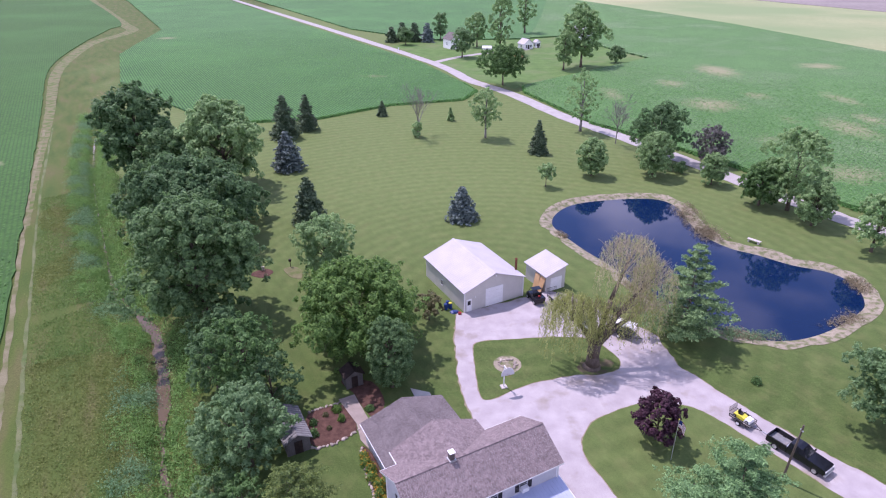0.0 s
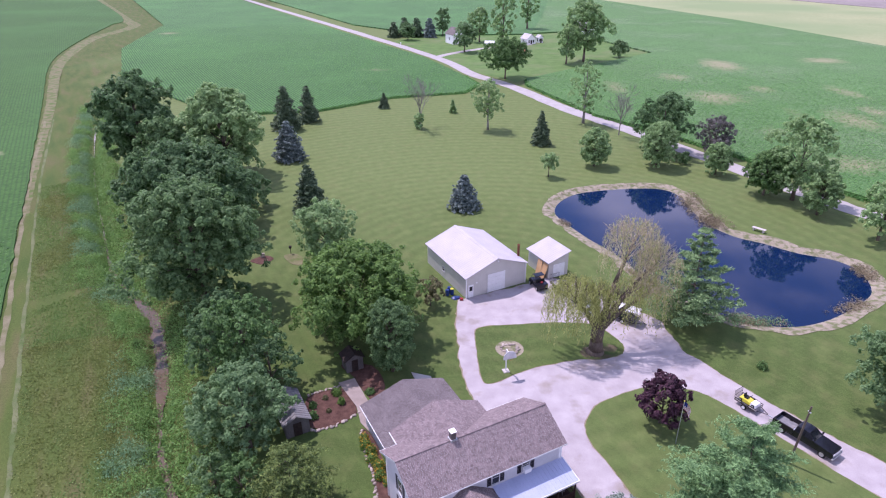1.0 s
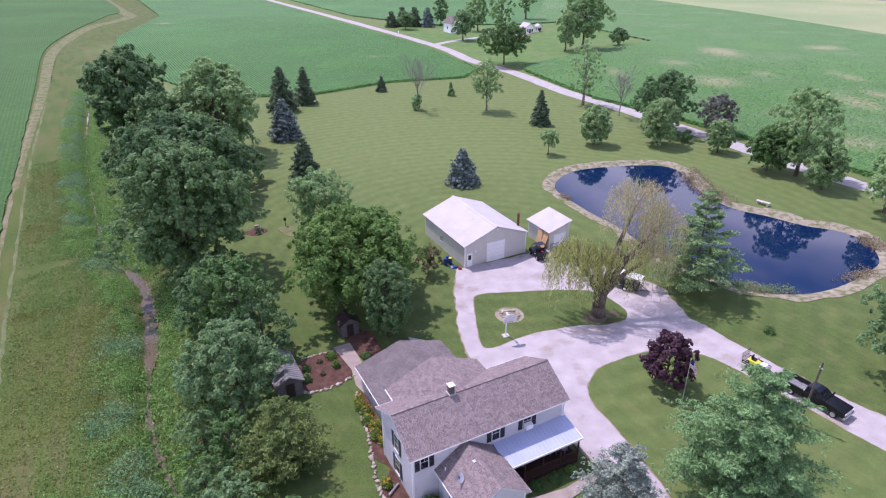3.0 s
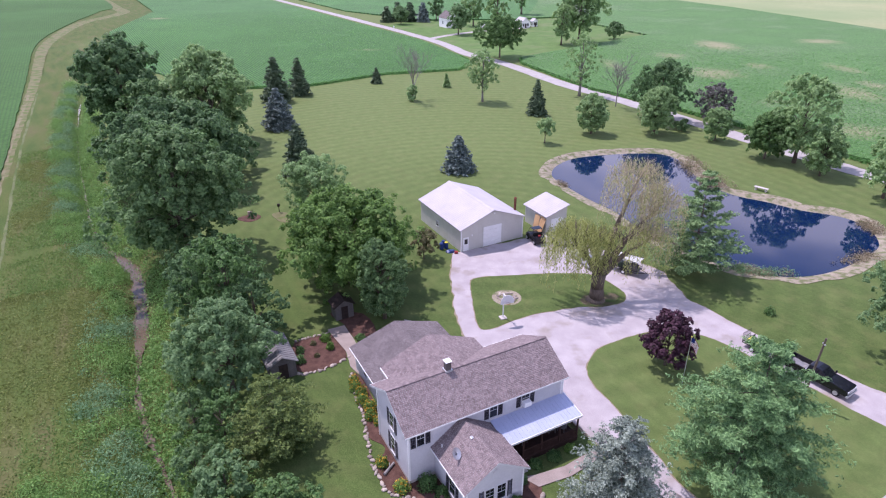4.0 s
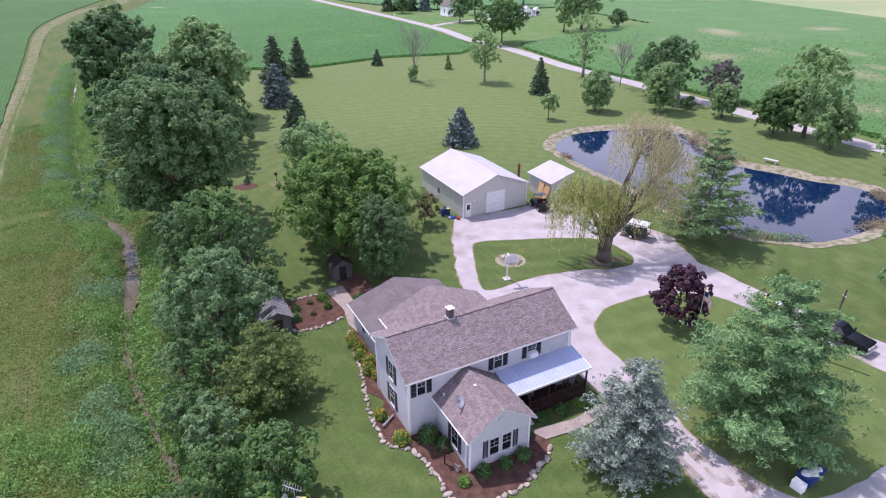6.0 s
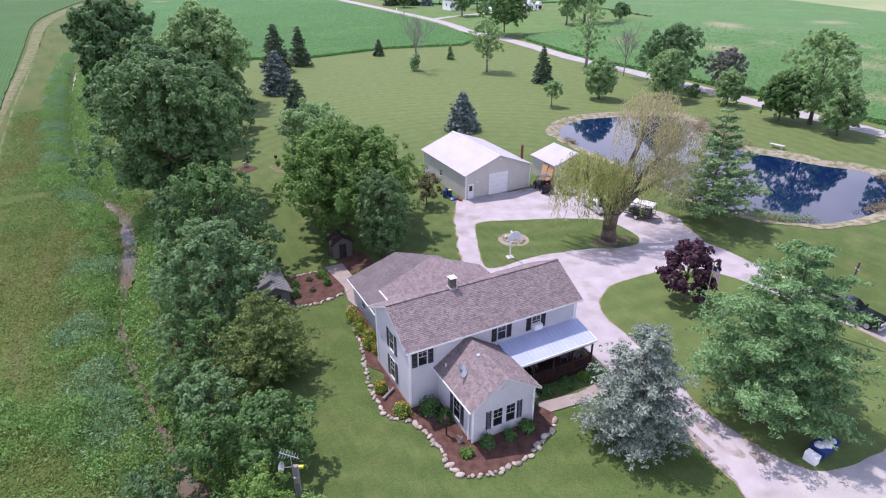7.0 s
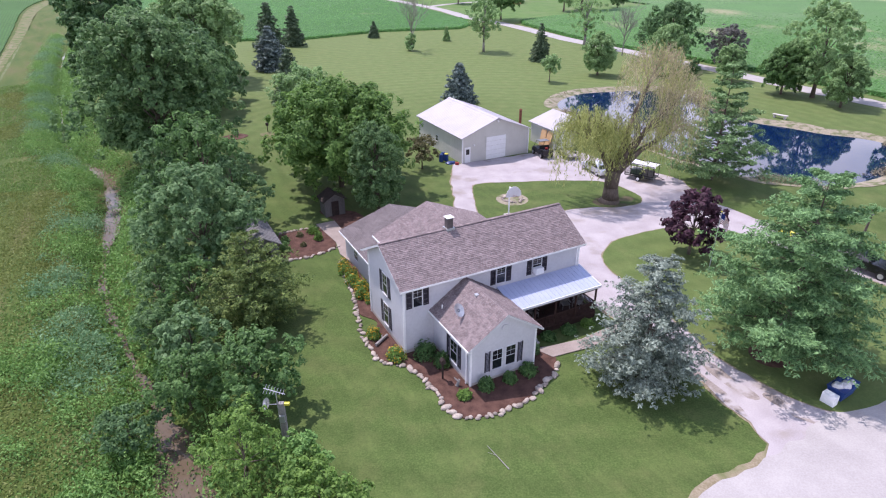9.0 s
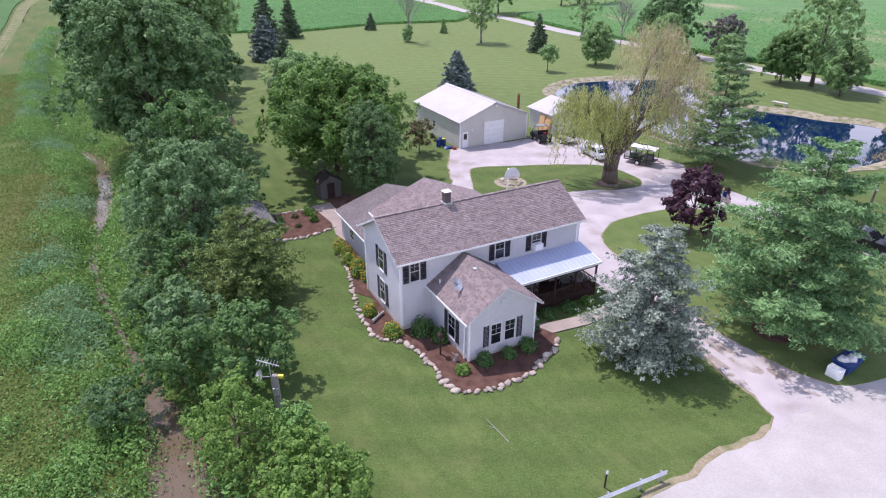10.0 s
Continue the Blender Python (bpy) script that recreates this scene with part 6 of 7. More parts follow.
for s in (-1, 1):
    part("cage_bar", tube((-0.45, s * 0.66, 0.8), (-0.35, s * 0.6, 1.85), 0.03, 0.03, 6), M_RUBBER, utv)
    part("cage_bar", tube((1.0, s * 0.66, 0.95), (0.45, s * 0.6, 1.85), 0.03, 0.03, 6), M_RUBBER, utv)
    for x in (-0.95, 0.95):
        wheel(utv, x, s * 0.66, 0.32, 0.24)
part("canopy", box(-0.4, -0.66, 1.85, 0.5, 0.66, 1.9, 0.02), M_BLACK, utv)

# ---------------------------------------------------------------- willow and bare trees


def weeping_willow(x, y):
    global rng
    rng = np.random.default_rng(77)
    root = thing("willow_tree", pose(x, y, 0), "old weeping willow with thinning yellow-green strands", "tree")
    bm = bmesh.new()
    prev, pr = Vector((0, 0, -0.1)), 1.35
    for p, r in ((Vector((0.05, 0, 0.45)), 0.95), (Vector((0.0, 0.1, 1.8)), 0.78), (Vector((0.1, 0.2, 3.6)), 0.86)):
        tube(prev, p, pr, r, 14, bm)
        prev, pr = p, r
    # lobe: place, spread, dome, share of bare twigs, strands, longest strand
    lobes = [(-3.4, 0.4, 8.6, 3.3, 2.6, 0.0, 330, 6.0), (-0.6, 1.2, 8.4, 2.2, 1.8, 0.0, 150, 4.5), (3.0, 0.6, 8.8, 2.4, 1.8, 0.15, 190, 5.0),
             (4.6, 4.6, 14.6, 3.6, 2.6, 0.75, 330, 6.0), (7.6, 4.0, 11.6, 3.0, 2.4, 0.65, 260, 7.0), (6.6, 2.2, 8.2, 2.6, 1.8, 0.45, 170, 5.5)]
    out, pale_dry, twigs = [], [], bmesh.new()
    for lx, ly, lz, lr, lh, bare, n, longest in lobes:
        c = Vector((lx, ly, lz - 0.6))
        mid = Vector((lx * 0.45, ly * 0.5, 3.2 + (lz - 3.2) * 0.5))
        tube((0.1, 0.2, 3.0), mid, 0.46, 0.3, 10, bm)
        tube(mid, c, 0.3, 0.12, 8, bm)
        for i in range(26 if bare else 22):
            a = i / 17 * math.tau + rng.uniform(-0.2, 0.2)
            q = rng.uniform(0.4, 1.05)
            tip = Vector((lx + math.cos(a) * lr * q, ly + math.sin(a) * lr * q, lz + lh * (1 - q * q) * 0.8))
            own = twigs if bare > 0.3 else bm
            foot = mid.lerp(c, rng.uniform(0.4, 1.0))
            tube(foot, tip, 0.055, 0.02, 5, own)
            if bare > 0.3:
                for _ in range(3):
                    end = tip + Vector((rng.normal(0, 0.7), rng.normal(0, 0.7), rng.uniform(-1.0, 0.9)))
                    tube(foot.lerp(tip, rng.uniform(0.5, 0.95)), end, 0.025, 0.012, 4, own)
        for i in range(n):
            a, q = rng.uniform(0, math.tau), math.sqrt(rng.uniform(0.02, 1.0))
            sx, sy = lx + math.cos(a) * lr * q, ly + math.sin(a) * lr * q
            sz = lz + lh * (1 - q * q) * 0.85 + rng.uniform(-1.1, 0.6)
            ln = max(0.5, min(rng.uniform(0.15, 1.0) ** 1.3 * longest * (0.55 + 0.6 * q), sz - rng.uniform(2.6, 4.6)))
            k = max(3, int(ln / (0.24 if bare else 0.10)))
            s = np.linspace(0, 1, k)
            px = sx + math.cos(a) * 0.6 * np.sqrt(s) + rng.normal(0, 0.08, k)
            py = sy + math.sin(a) * 0.6 * np.sqrt(s) + rng.normal(0, 0.08, k)
            pts = np.stack([px, py, sz - ln * s ** 1.15], 1)
            nm = np.tile(np.array([math.cos(a), math.sin(a), 0.35]), (k, 1))
            # long narrow leaves hanging down
            d = rng.normal(0, 0.38, (k, 3)) + np.array([0, 0, -1.0])
            d /= np.linalg.norm(d, axis=1, keepdims=True)
            w = np.cross(d, nm + rng.normal(0, 0.5, (k, 3)))
            w /= np.linalg.norm(w, axis=1, keepdims=True) + 1e-9
            far = rng.random() < bare
            L_ = rng.uniform(0.28, 0.52, k)[:, None]
            W_ = rng.uniform(0.025, 0.05, k)[:, None] if far else rng.uniform(0.028, 0.055, k)[:, None]
            q4 = np.stack([pts, pts + d * L_ * 0.5 + w * W_, pts + d * L_, pts + d * L_ * 0.5 - w * W_], 1)
            (pale_dry if far else out).append(q4)
    part("trunk", bm, M_BARK, root, smooth=True)
    part("twig_mass", twigs, M_TWIG, root, "bare tan twigs in the upper crown")["kind"] = "stuff"
    part("crown", quads("crown", np.concatenate(out), L_WILLOW), None, root)
    part("dry_foliage", quads("dry_foliage", np.concatenate(pale_dry), L_STRAW), None, root, "dry tan half-bare strands")["kind"] = "stuff"
    return root


weeping_willow(19.0, 64.2)


def bare_tree(x, y, h, w, seed, label, material=M_GREYBARK):
    r = random.Random(seed)
    root = thing("dead_tree", pose(x, y, 0), label, "tree")
    bm = bmesh.new()

    def grow(p, d, ln, rad, depth):
        q = p + d * ln
        tube(p, q, max(rad, 0.018), max(rad * 0.62, 0.012), 6 if depth < 2 else 3, bm)
        if depth >= 5:
            return
        for _ in range(3 if depth else 6):
            nd = (d + Vector((r.uniform(-1, 1) * w / h * 1.3, r.uniform(-1, 1) * w / h * 1.3, r.uniform(-0.1, 0.5)))).normalized()
            grow(p.lerp(q, r.uniform(0.5, 1.0)), nd, ln * r.uniform(0.55, 0.8), rad * 0.6, depth + 1)
    grow(Vector((0, 0, -0.1)), Vector((0.02, 0, 1)), h * 0.42, h * 0.013, 0)
    part("trunk", bm, material, root)
    return root


bare_tree(-7.7, 172.5, 15.0, 9.0, 3, "dead bare grey tree on the far lawn")
broadleaf("shrub", -7.9, 172.2, 4.2, 3.2, L_OLIVE, "leafy suckers round the dead tree's foot", 80, leaf=0.4, density=30, low=0.02, lumps_n=8, category="shrub")
bare_tree(47.3, 163.5, 13.0, 8.5, 5, "bare grey tree beside the far road")

# ---------------------------------------------------------------- garden round the house
M_PATH = surf("old_concrete", (0.25, 0.205, 0.18), (0.35, 0.295, 0.265), scale=0.9, fine=16, rough=0.95, bump=0.15)
BED = smooth_loop([(-5.2, 39.8), (-6.9, 41.2), (-7.6, 44.0), (-8.9, 47.6), (-9.6, 50.4), (-8.2, 49.2), (-6.4, 45.0), (-3.2, 37.0), (4.0, 36.5), (7.6, 36.4), (7.5, 33.6), (5.2, 30.8), (2.4, 29.3), (0.4, 29.4), (-0.7, 31.6), (-2.4, 34.1), (-4.6, 35.1), (-5.8, 37.4)], 4)
tagged(new("mulch_bed", sheet("mulch_bed", BED, 0.05, M_MULCH, 0.05)), "dark red-brown mulch bed round the house walls", "bed", kind="structure")
BED_B = smooth_loop([(-16.6, 55.6), (-13.0, 57.2), (-12.1, 56.4), (-10.4, 53.0), (-13.4, 50.6), (-15.6, 51.2)], 3)
tagged(new("garden_bed", sheet("garden_bed", BED_B, 0.055, M_MULCH, 0.05)), "open dark mulch garden bed beside the old shed", "bed", kind="structure")
tagged(new("mulch_patch", sheet("mulch_patch", smooth_loop([(-13.6, 61.8), (-9.6, 61.6), (-7.6, 57.6), (-8.6, 54.9), (-10.6, 57.5), (-11.6, 59.4)], 3), 0.045, M_MULCH, 0.04)), "shaded mulch patch below the trees", "bed", kind="structure")
tagged(new("garden_path", sheet("garden_path", ragged([(-13.3, 58.2), (-11.5, 59.1), (-9.0, 54.2), (-7.7, 51.6), (-8.6, 49.9), (-9.8, 51.4), (-10.6, 54.0)], 0.08), 0.085, M_PATH, 0.06)), "tan-grey concrete garden path", "path", kind="structure")
tagged(new("front_path", sheet("front_path", ragged([(6.4, 36.3), (7.7, 35.3), (10.6, 36.4), (13.8, 38.7), (13.4, 39.5), (10.2, 37.5), (7.7, 36.6)], 0.06), 0.09, M_PATH, 0.06)), "pale concrete walk from porch to driveway", "path", kind="structure")
tagged(new("back_path", sheet("back_path", ragged([(-4.6, 60.2), (-2.2, 59.4), (-0.4, 55.0), (-2.4, 54.4)], 0.06), 0.08, M_CONC, 0.06)), "small concrete slab behind the house", "path", kind="structure")


def stone_mesh(seed, sx, sy, sz):
    bm = bmesh.new()
    bmesh.ops.create_icosphere(bm, subdivisions=2, radius=1.0)
    for v in bm.verts:
        k = 1 + 0.22 * noise.noise(v.co * 1.3 + Vector((seed * 3.7, 0, 0))) + 0.08 * noise.noise(v.co * 3.1 + Vector((0, seed, 0)))
        v.co = Vector((v.co.x * sx * k, v.co.y * sy * k, v.co.z * sz * k))
    me = bpy.data.meshes.new("stone")
    bm.to_mesh(me)
    bm.free()
    me.materials.append(M_ROCK)
    me.polygons.foreach_set("use_smooth", [True] * len(me.polygons))
    return me


STONES = [stone_mesh(i, 0.30 + 0.05 * (i % 3), 0.22 + 0.03 * (i % 2), 0.19) for i in range(7)]


def stone_row(line, size0, size1, gap, label, group, lift=0.06, closed=False):
    r = random.Random(len(line) * 7 + int(size0 * 100))
    pts = line + line[:1] if closed else line
    total, out = 0.0, 0
    nxt = 0.0
    for a, b in zip(pts, pts[1:]):
        a, b = Vector((*a, 0)), Vector((*b, 0))
        ln = (b - a).length
        while nxt <= total + ln and ln > 1e-6:
            p = a.lerp(b, (nxt - total) / ln)
            s = size0 + (size1 - size0) * r.random() ** 1.4
            ob = new("stone", STONES[r.randrange(7)])
            ob.matrix_basis = Matrix.Translation((p.x + r.uniform(-0.14, 0.14), p.y + r.uniform(-0.14, 0.14), lift + 0.02 * s)) @ Matrix.Rotation(r.uniform(0, 6.28), 4, "Z") @ Matrix.Diagonal((s * r.uniform(0.8, 1.3), s, s * r.uniform(0.65, 1.1), 1))
            tagged(ob, label, "stone", group)
            nxt += gap * s * r.uniform(0.85, 1.2)
            out += 1
        total += ln


stone_row(smooth_loop([(-2.6, 34.2), (-0.9, 32.0), (0.3, 29.6), (2.4, 29.2), (5.2, 30.7), (7.5, 33.5), (7.8, 34.7)], 5, False), 0.5, 1.05, 0.50, "rounded tan field stone edging the mulch bed", "bed edging stones")
stone_row(smooth_loop([(-9.6, 50.2), (-8.9, 47.4), (-7.6, 43.8), (-6.9, 41.0), (-5.9, 37.4), (-4.6, 35.0), (-2.6, 34.2)], 5, False), 0.35, 0.85, 0.52, "small pale edging stone beside the flower bed", "bed edging stones")
stone_row(smooth_loop([(-10.2, 53.0), (-11.8, 51.4), (-13.6, 50.4), (-15.4, 50.2)], 4, False), 0.5, 1.0, 0.6, "pale flat stone along the garden bed", "garden bed stones")
stone_row(smooth_loop([(-16.6, 55.9), (-14.6, 57.0), (-13.2, 57.6)], 4, False), 0.4, 0.7, 0.5, "small pale stone at the garden bed's edge", "garden bed stones")
tagged(new("ring_bed", sheet("ring_bed", [(8.0 + 1.85 * math.cos(a / 24 * math.tau), 64.9 + 1.85 * math.sin(a / 24 * math.tau)) for a in range(24)], 0.10, M_BANK, 0.04)), "round sandy bed on the grass island", "bed", kind="structure")
stone_row([(8.0 + 1.0 * math.cos(a / 16 * math.tau), 64.9 + 1.0 * math.sin(a / 16 * math.tau)) for a in range(16)], 0.7, 1.1, 0.6, "rounded stone in the fire ring", "fire ring stones", lift=0.12, closed=True)
tagged(new("pine_ring", sheet("pine_ring", [(23.2 + 1.4 * math.cos(a / 20 * math.tau), 35.3 + 1.4 * math.sin(a / 20 * math.tau)) for a in range(20)], 0.10, M_MULCH, 0.03)), "round mulch ring below the big pine", "bed", kind="structure")
tagged(new("willow_ring", sheet("willow_ring", ragged(smooth_loop([(17.2, 64.4), (18.9, 66.0), (21.6, 65.6), (21.9, 64.2), (19.9, 62.7), (17.6, 62.9)], 4), 0.3), 0.10, M_SHADEARTH, 0.03)), "bare brown earth round the willow's foot", "bed", kind="structure")


def clump(name, x, y, h, w, material, label, seed, leaf=0.1, count=500, category="shrub", z=0.05, petals=None, group=""):
    """A low bushy plant: leaves over a mound, with optional petals on top."""
    global rng
    rng = np.random.default_rng(seed)
    root = thing(name, pose(x, y, z), label, category, group)
    d = unit(count)
    d[:, 2] = np.abs(d[:, 2])
    lump = 1 + 0.18 * np.sin(d[:, :1] * 7 + seed) * np.cos(d[:, 1:2] * 6)
    p = d * np.array([w / 2, w / 2, h]) * rng.uniform(0.6, 1.05, (count, 1)) * lump
    part("leaves", quads("leaves", leaf_quads(p, d, leaf, 0.5, 1.8), material), None, root)
    part("stems", tube((0, 0, -0.03), (0, 0, h * 0.6), 0.03, 0.015, 5), M_BARK, root)
    if petals:
        k = max(10, count // 6)
        d = unit(k)
        d[:, 2] = np.abs(d[:, 2]) + 0.2
        p = d * np.array([w / 2, w / 2, h]) * rng.uniform(0.85, 1.1, (k, 1))
        part("blossom", quads("blossom", leaf_quads(p, d, leaf * 0.9, 0.6, 1.1), petals), None, root, "orange and yellow blooms")["kind"] = "stuff"
    return root


def hw(u, v):
    p = HOUSE @ Vector((u, v, 0))
    return p.x, p.y


# day lilies along the rear wing, shrubs along the walls
for i, (u, v, s) in enumerate(((0.9, 8.2, 1.1), (0.5, 9.3, 1.3), (0.9, 10.4, 1.3), (0.6, 11.6, 1.4), (0.9, 12.7, 1.3), (0.7, 13.8, 1.3), (0.9, 14.8, 1.1), (-0.4, 0.2, 1.5), (-0.8, 3.4, 1.1))):
    x, y = hw(u, v)
    clump("day_lily", x, y, 0.75 * min(s, 1.2), s, L_BRIGHT, "clump of orange and yellow day lilies in mulch", 200 + i, 0.13, 420, "flower", petals=L_FLOWER, group="day lilies by the house")
for i, (u, v, h, w, mt, lb) in enumerate(((1.6, -0.5, 1.25, 1.7, L_GREEN, "rounded dark green shrub against the wall"), (2.2, -1.9, 1.0, 1.2, L_GREEN, "small rounded green shrub against the wall"), (3.6, -5.5, 0.85, 1.1, L_GREEN, "clipped green shrub below the front windows"), (5.4, -5.6, 0.7, 1.0, L_GREEN, "small clipped green shrub below the windows"), (7.0, -5.5, 0.8, 1.2, L_GREEN, "clipped green shrub below the front windows"), (1.9, -5.6, 0.5, 1.0, L_BRIGHT, "yellow-green hosta by the wall corner"), (8.7, -3.8, 0.8, 0.8, L_DEEP, "small dark shrub beside the porch steps"), (10.7, -2.8, 0.5, 1.2, L_GREEN, "leafy green shrub below the porch rail"), (12.6, -2.8, 0.5, 1.3, L_GREEN, "leafy green shrub below the porch rail"), (14.4, -2.8, 0.45, 1.1, L_BRIGHT, "low green shrub below the porch rail"))):
    x, y = hw(u, v)
    clump("shrub", x, y, h, w, mt, lb, 230 + i, 0.11, 900, group="foundation shrubs")
for i, (x, y, h, w, mt) in enumerate(((-13.2, 56.2, 0.8, 1.2, L_BRIGHT), (-12.4, 54.6, 0.9, 0.9, L_BRIGHT), (-14.4, 55.4, 0.4, 0.7, L_REDDISH), (-15.6, 54.0, 0.7, 1.0, L_GREEN), (-15.2, 52.2, 0.9, 1.2, L_GREEN), (-9.3, 56.4, 0.6, 1.2, L_GREEN), (-8.2, 53.6, 0.5, 1.0, L_GREEN), (38.9, 60.7, 1.0, 1.3, L_GREEN), (-13.6, 53.2, 0.35, 0.6, L_REDDISH))):
    clump("garden_plant", x, y, h, w, mt, "leafy garden plant in the mulch bed" if x < 0 else "small lone green bush on the lawn", 260 + i, 0.12, 420, "plant")

bird = thing("bird_house", pose(*hw(1.5, -3.3), 0.05, 0, 0, 20), "small dark bird house on a wooden post", "bird house")
part("post", box(-0.05, -0.05, -0.05, 0.05, 0.05, 1.35), M_DARKWOOD, bird)
part("house_box", prism([(-0.16, 1.3), (0.16, 1.3), (0.16, 1.55), (0, 1.7), (-0.16, 1.55)], -0.18, 0.18), M_DARKWOOD, bird)
log = thing("driftwood", pose(*hw(-0.5, 2.6), 0.1, 0, 0, 60), "short weathered log lying on mulch", "log")
part("trunk", tube((-0.7, 0, 0.08), (0.75, 0, 0.12), 0.13, 0.09, 9), M_OLDWOOD, log)
part("branch", tube((0.1, 0, 0.1), (0.45, 0.28, 0.2), 0.05, 0.03, 6), M_OLDWOOD, log)
stump = thing("garden_ornament", pose(*hw(2.0, -4.4), 0.05), "pale weathered driftwood ornament by the wall", "ornament")
part("root", tube((0, 0, 0), (0.15, 0.05, 0.5), 0.13, 0.07, 7), M_OLDWOOD, stump)
part("branch", tube((0.1, 0, 0.35), (-0.2, 0.1, 0.62), 0.07, 0.03, 6), M_OLDWOOD, stump)

# ---------------------------------------------------------------- sheds
old = thing("garden_shed", pose(-17.2, 51.3, 0, 0, 0, 28), "old grey board shed with a patched metal roof", "shed")
part("wall", prism([(-1.3, -0.05), (1.3, -0.05), (1.3, 1.9), (0, 2.6), (-1.3, 1.9)], -2.0, 3.4), M_GREYWOOD, old)
part("roof", prism([(-1.6, 1.78), (0, 2.7), (1.6, 1.78), (1.6, 1.72), (0, 2.64), (-1.6, 1.72)], -2.2, 3.6), surf("patched_tin", (0.13, 0.13, 0.135), (0.25, 0.245, 0.24), scale=0.8, fine=7, rough=0.6, spots=(0.17, 0.15, 0.15), spot_scale=0.9), old)
for i in range(15):
    for s in (-1.6, 1.6):
        part("roof_rib", tube((s, -2.1 + i * 0.4, 1.785), (0, -2.1 + i * 0.4, 2.705), 0.025, 0.025, 4), M_GREYWOOD, old)
for i in range(9):
    x = -1.28 + i * 0.29
    part("board", box(x, -2.03, 0, x + 0.26, -2.0, 1.9), M_GREYWOOD, old)
part("door", box(-0.45, -2.06, 0.02, 0.45, -2.03, 1.75), M_DARKWOOD, old)
play = thing("wooden_hut", pose(-12.0, 61.4, 0, 0, 0, 27.5), "small grey wooden hut beneath the maple", "hut")
part("wall", prism([(-1.1, -0.05), (1.1, -0.05), (1.1, 1.9), (0, 2.5), (-1.1, 1.9)], -0.9, 0.9), M_GREYWOOD, play)
part("roof", prism([(-1.35, 1.8), (0, 2.62), (1.35, 1.8), (1.35, 1.73), (0, 2.55), (-1.35, 1.73)], -1.15, 1.15), M_DARKWOOD, play)
for i in range(8):
    part("board", box(-1.08 + i * 0.275, -0.935, 0, -0.84 + i * 0.275, -0.9, 1.8), M_GREYWOOD, play)
part("door", box(-0.4, -0.96, 0.02, 0.4, -0.94, 1.7), M_DARKWOOD, play)

# ---------------------------------------------------------------- yard things
hoop = thing("basketball_hoop", pose(7.1, 60.3, 0.08, 0, 0, -72), "white basketball hoop on the island's edge", "basketball hoop")
part("base", box(-0.4, -0.4, -0.03, 0.4, 0.4, 0.12, 0.04), M_CONC, hoop)
part("pole", tube((0, 0, 0), (0, 0, 3.3), 0.075, 0.075, 10), M_WHITE, hoop)
part("arm", tube((0, 0, 3.25), (1.0, 0, 3.3), 0.05, 0.05, 8), M_WHITE, hoop)
part("arm", tube((0, 0, 2.7), (1.0, 0, 2.85), 0.05, 0.05, 8), M_WHITE, hoop)
bm = bmesh.new()
rim_pts = [(0.85 * math.cos(radians(a)), 2.75 + 0.95 * max(math.sin(radians(a)), -0.18)) for a in range(-15, 196, 15)]
fan = [[bm.verts.new((x, y, z)) for y, z in rim_pts] for x in (1.0, 1.05)]
bm.faces.new(fan[0])
bm.faces.new(fan[1][::-1])
for i in range(len(rim_pts)):
    j = (i + 1) % len(rim_pts)
    bm.faces.new((fan[0][i], fan[1][i], fan[1][j], fan[0][j]))
bmesh.ops.recalc_face_normals(bm, faces=bm.faces)
part("backboard", bm, M_TARP, hoop, "fan-shaped white backboard")
bm = bmesh.new()
for i in range(18):
    a, b = i / 18 * math.tau, (i + 1) / 18 * math.tau
    tube((1.3 + 0.23 * math.cos(a), 0.23 * math.sin(a), 2.75), (1.3 + 0.23 * math.cos(b), 0.23 * math.sin(b), 2.75), 0.012, 0.012, 5, bm)
part("rim", bm, M_RED, hoop)

flagpole = thing("flagpole", pose(23.9, 48.0, 0.07) @ Matrix.Scale(0.86, 4), "slim pale flagpole with a hanging striped flag", "flagpole")
part("pole", tube((0, 0, -0.05), (0, 0, 6.6), 0.05, 0.03, 10), M_STEEL, flagpole)
bm = bmesh.new()
bmesh.ops.create_uvsphere(bm, u_segments=12, v_segments=8, radius=0.08, matrix=Matrix.Translation((0, 0, 6.65)))
part("finial", bm, M_YELLOW, flagpole)


def flag_mesh():
    """A limp flag: thirteen stripes and a blue corner."""
    verts, faces, idx = [], [], []
    nx, nz = 26, 14
    for i in range(nx):
        s = i / (nx - 1)
        for k in range(nz):
            t = k / (nz - 1)
            x = 0.06 + 0.95 * s * (1 - 0.2 * t)
            verts.append((x, 0.10 * math.sin(s * 9 + t * 2) * (0.3 + s), 6.45 - t * 1.05 - s * s * 1.2))
    for i in range(nx - 1):
        for k in range(nz - 1):
            faces.append((i * nz + k, i * nz + k + 1, (i + 1) * nz + k + 1, (i + 1) * nz + k))
            idx.append(2 if i < 10 and k < 7 else (0 if k % 2 == 0 else 1))
    me = mesh_of("flag", verts, faces, M_RED, True)
    me.materials.append(M_WHITE)
    me.materials.append(surf("flag_blue", (0.015, 0.025, 0.12), (0.02, 0.035, 0.16), rough=0.8, bump=0))
    me.polygons.foreach_set("material_index", idx)
    return me


part("flag", flag_mesh(), None, flagpole, "red and white striped flag with a blue corner", m=pose(0, 0, 0, 0, 0, -5))

upole = thing("utility_pole", pose(34.4, 45.2, 0.05, 0, 3, 0), "dark weathered wooden utility pole by the drive", "utility pole")
part("pole", tube((0, 0, -0.1), (0, 0, 7.4), 0.13, 0.09, 12), M_BARK, upole)
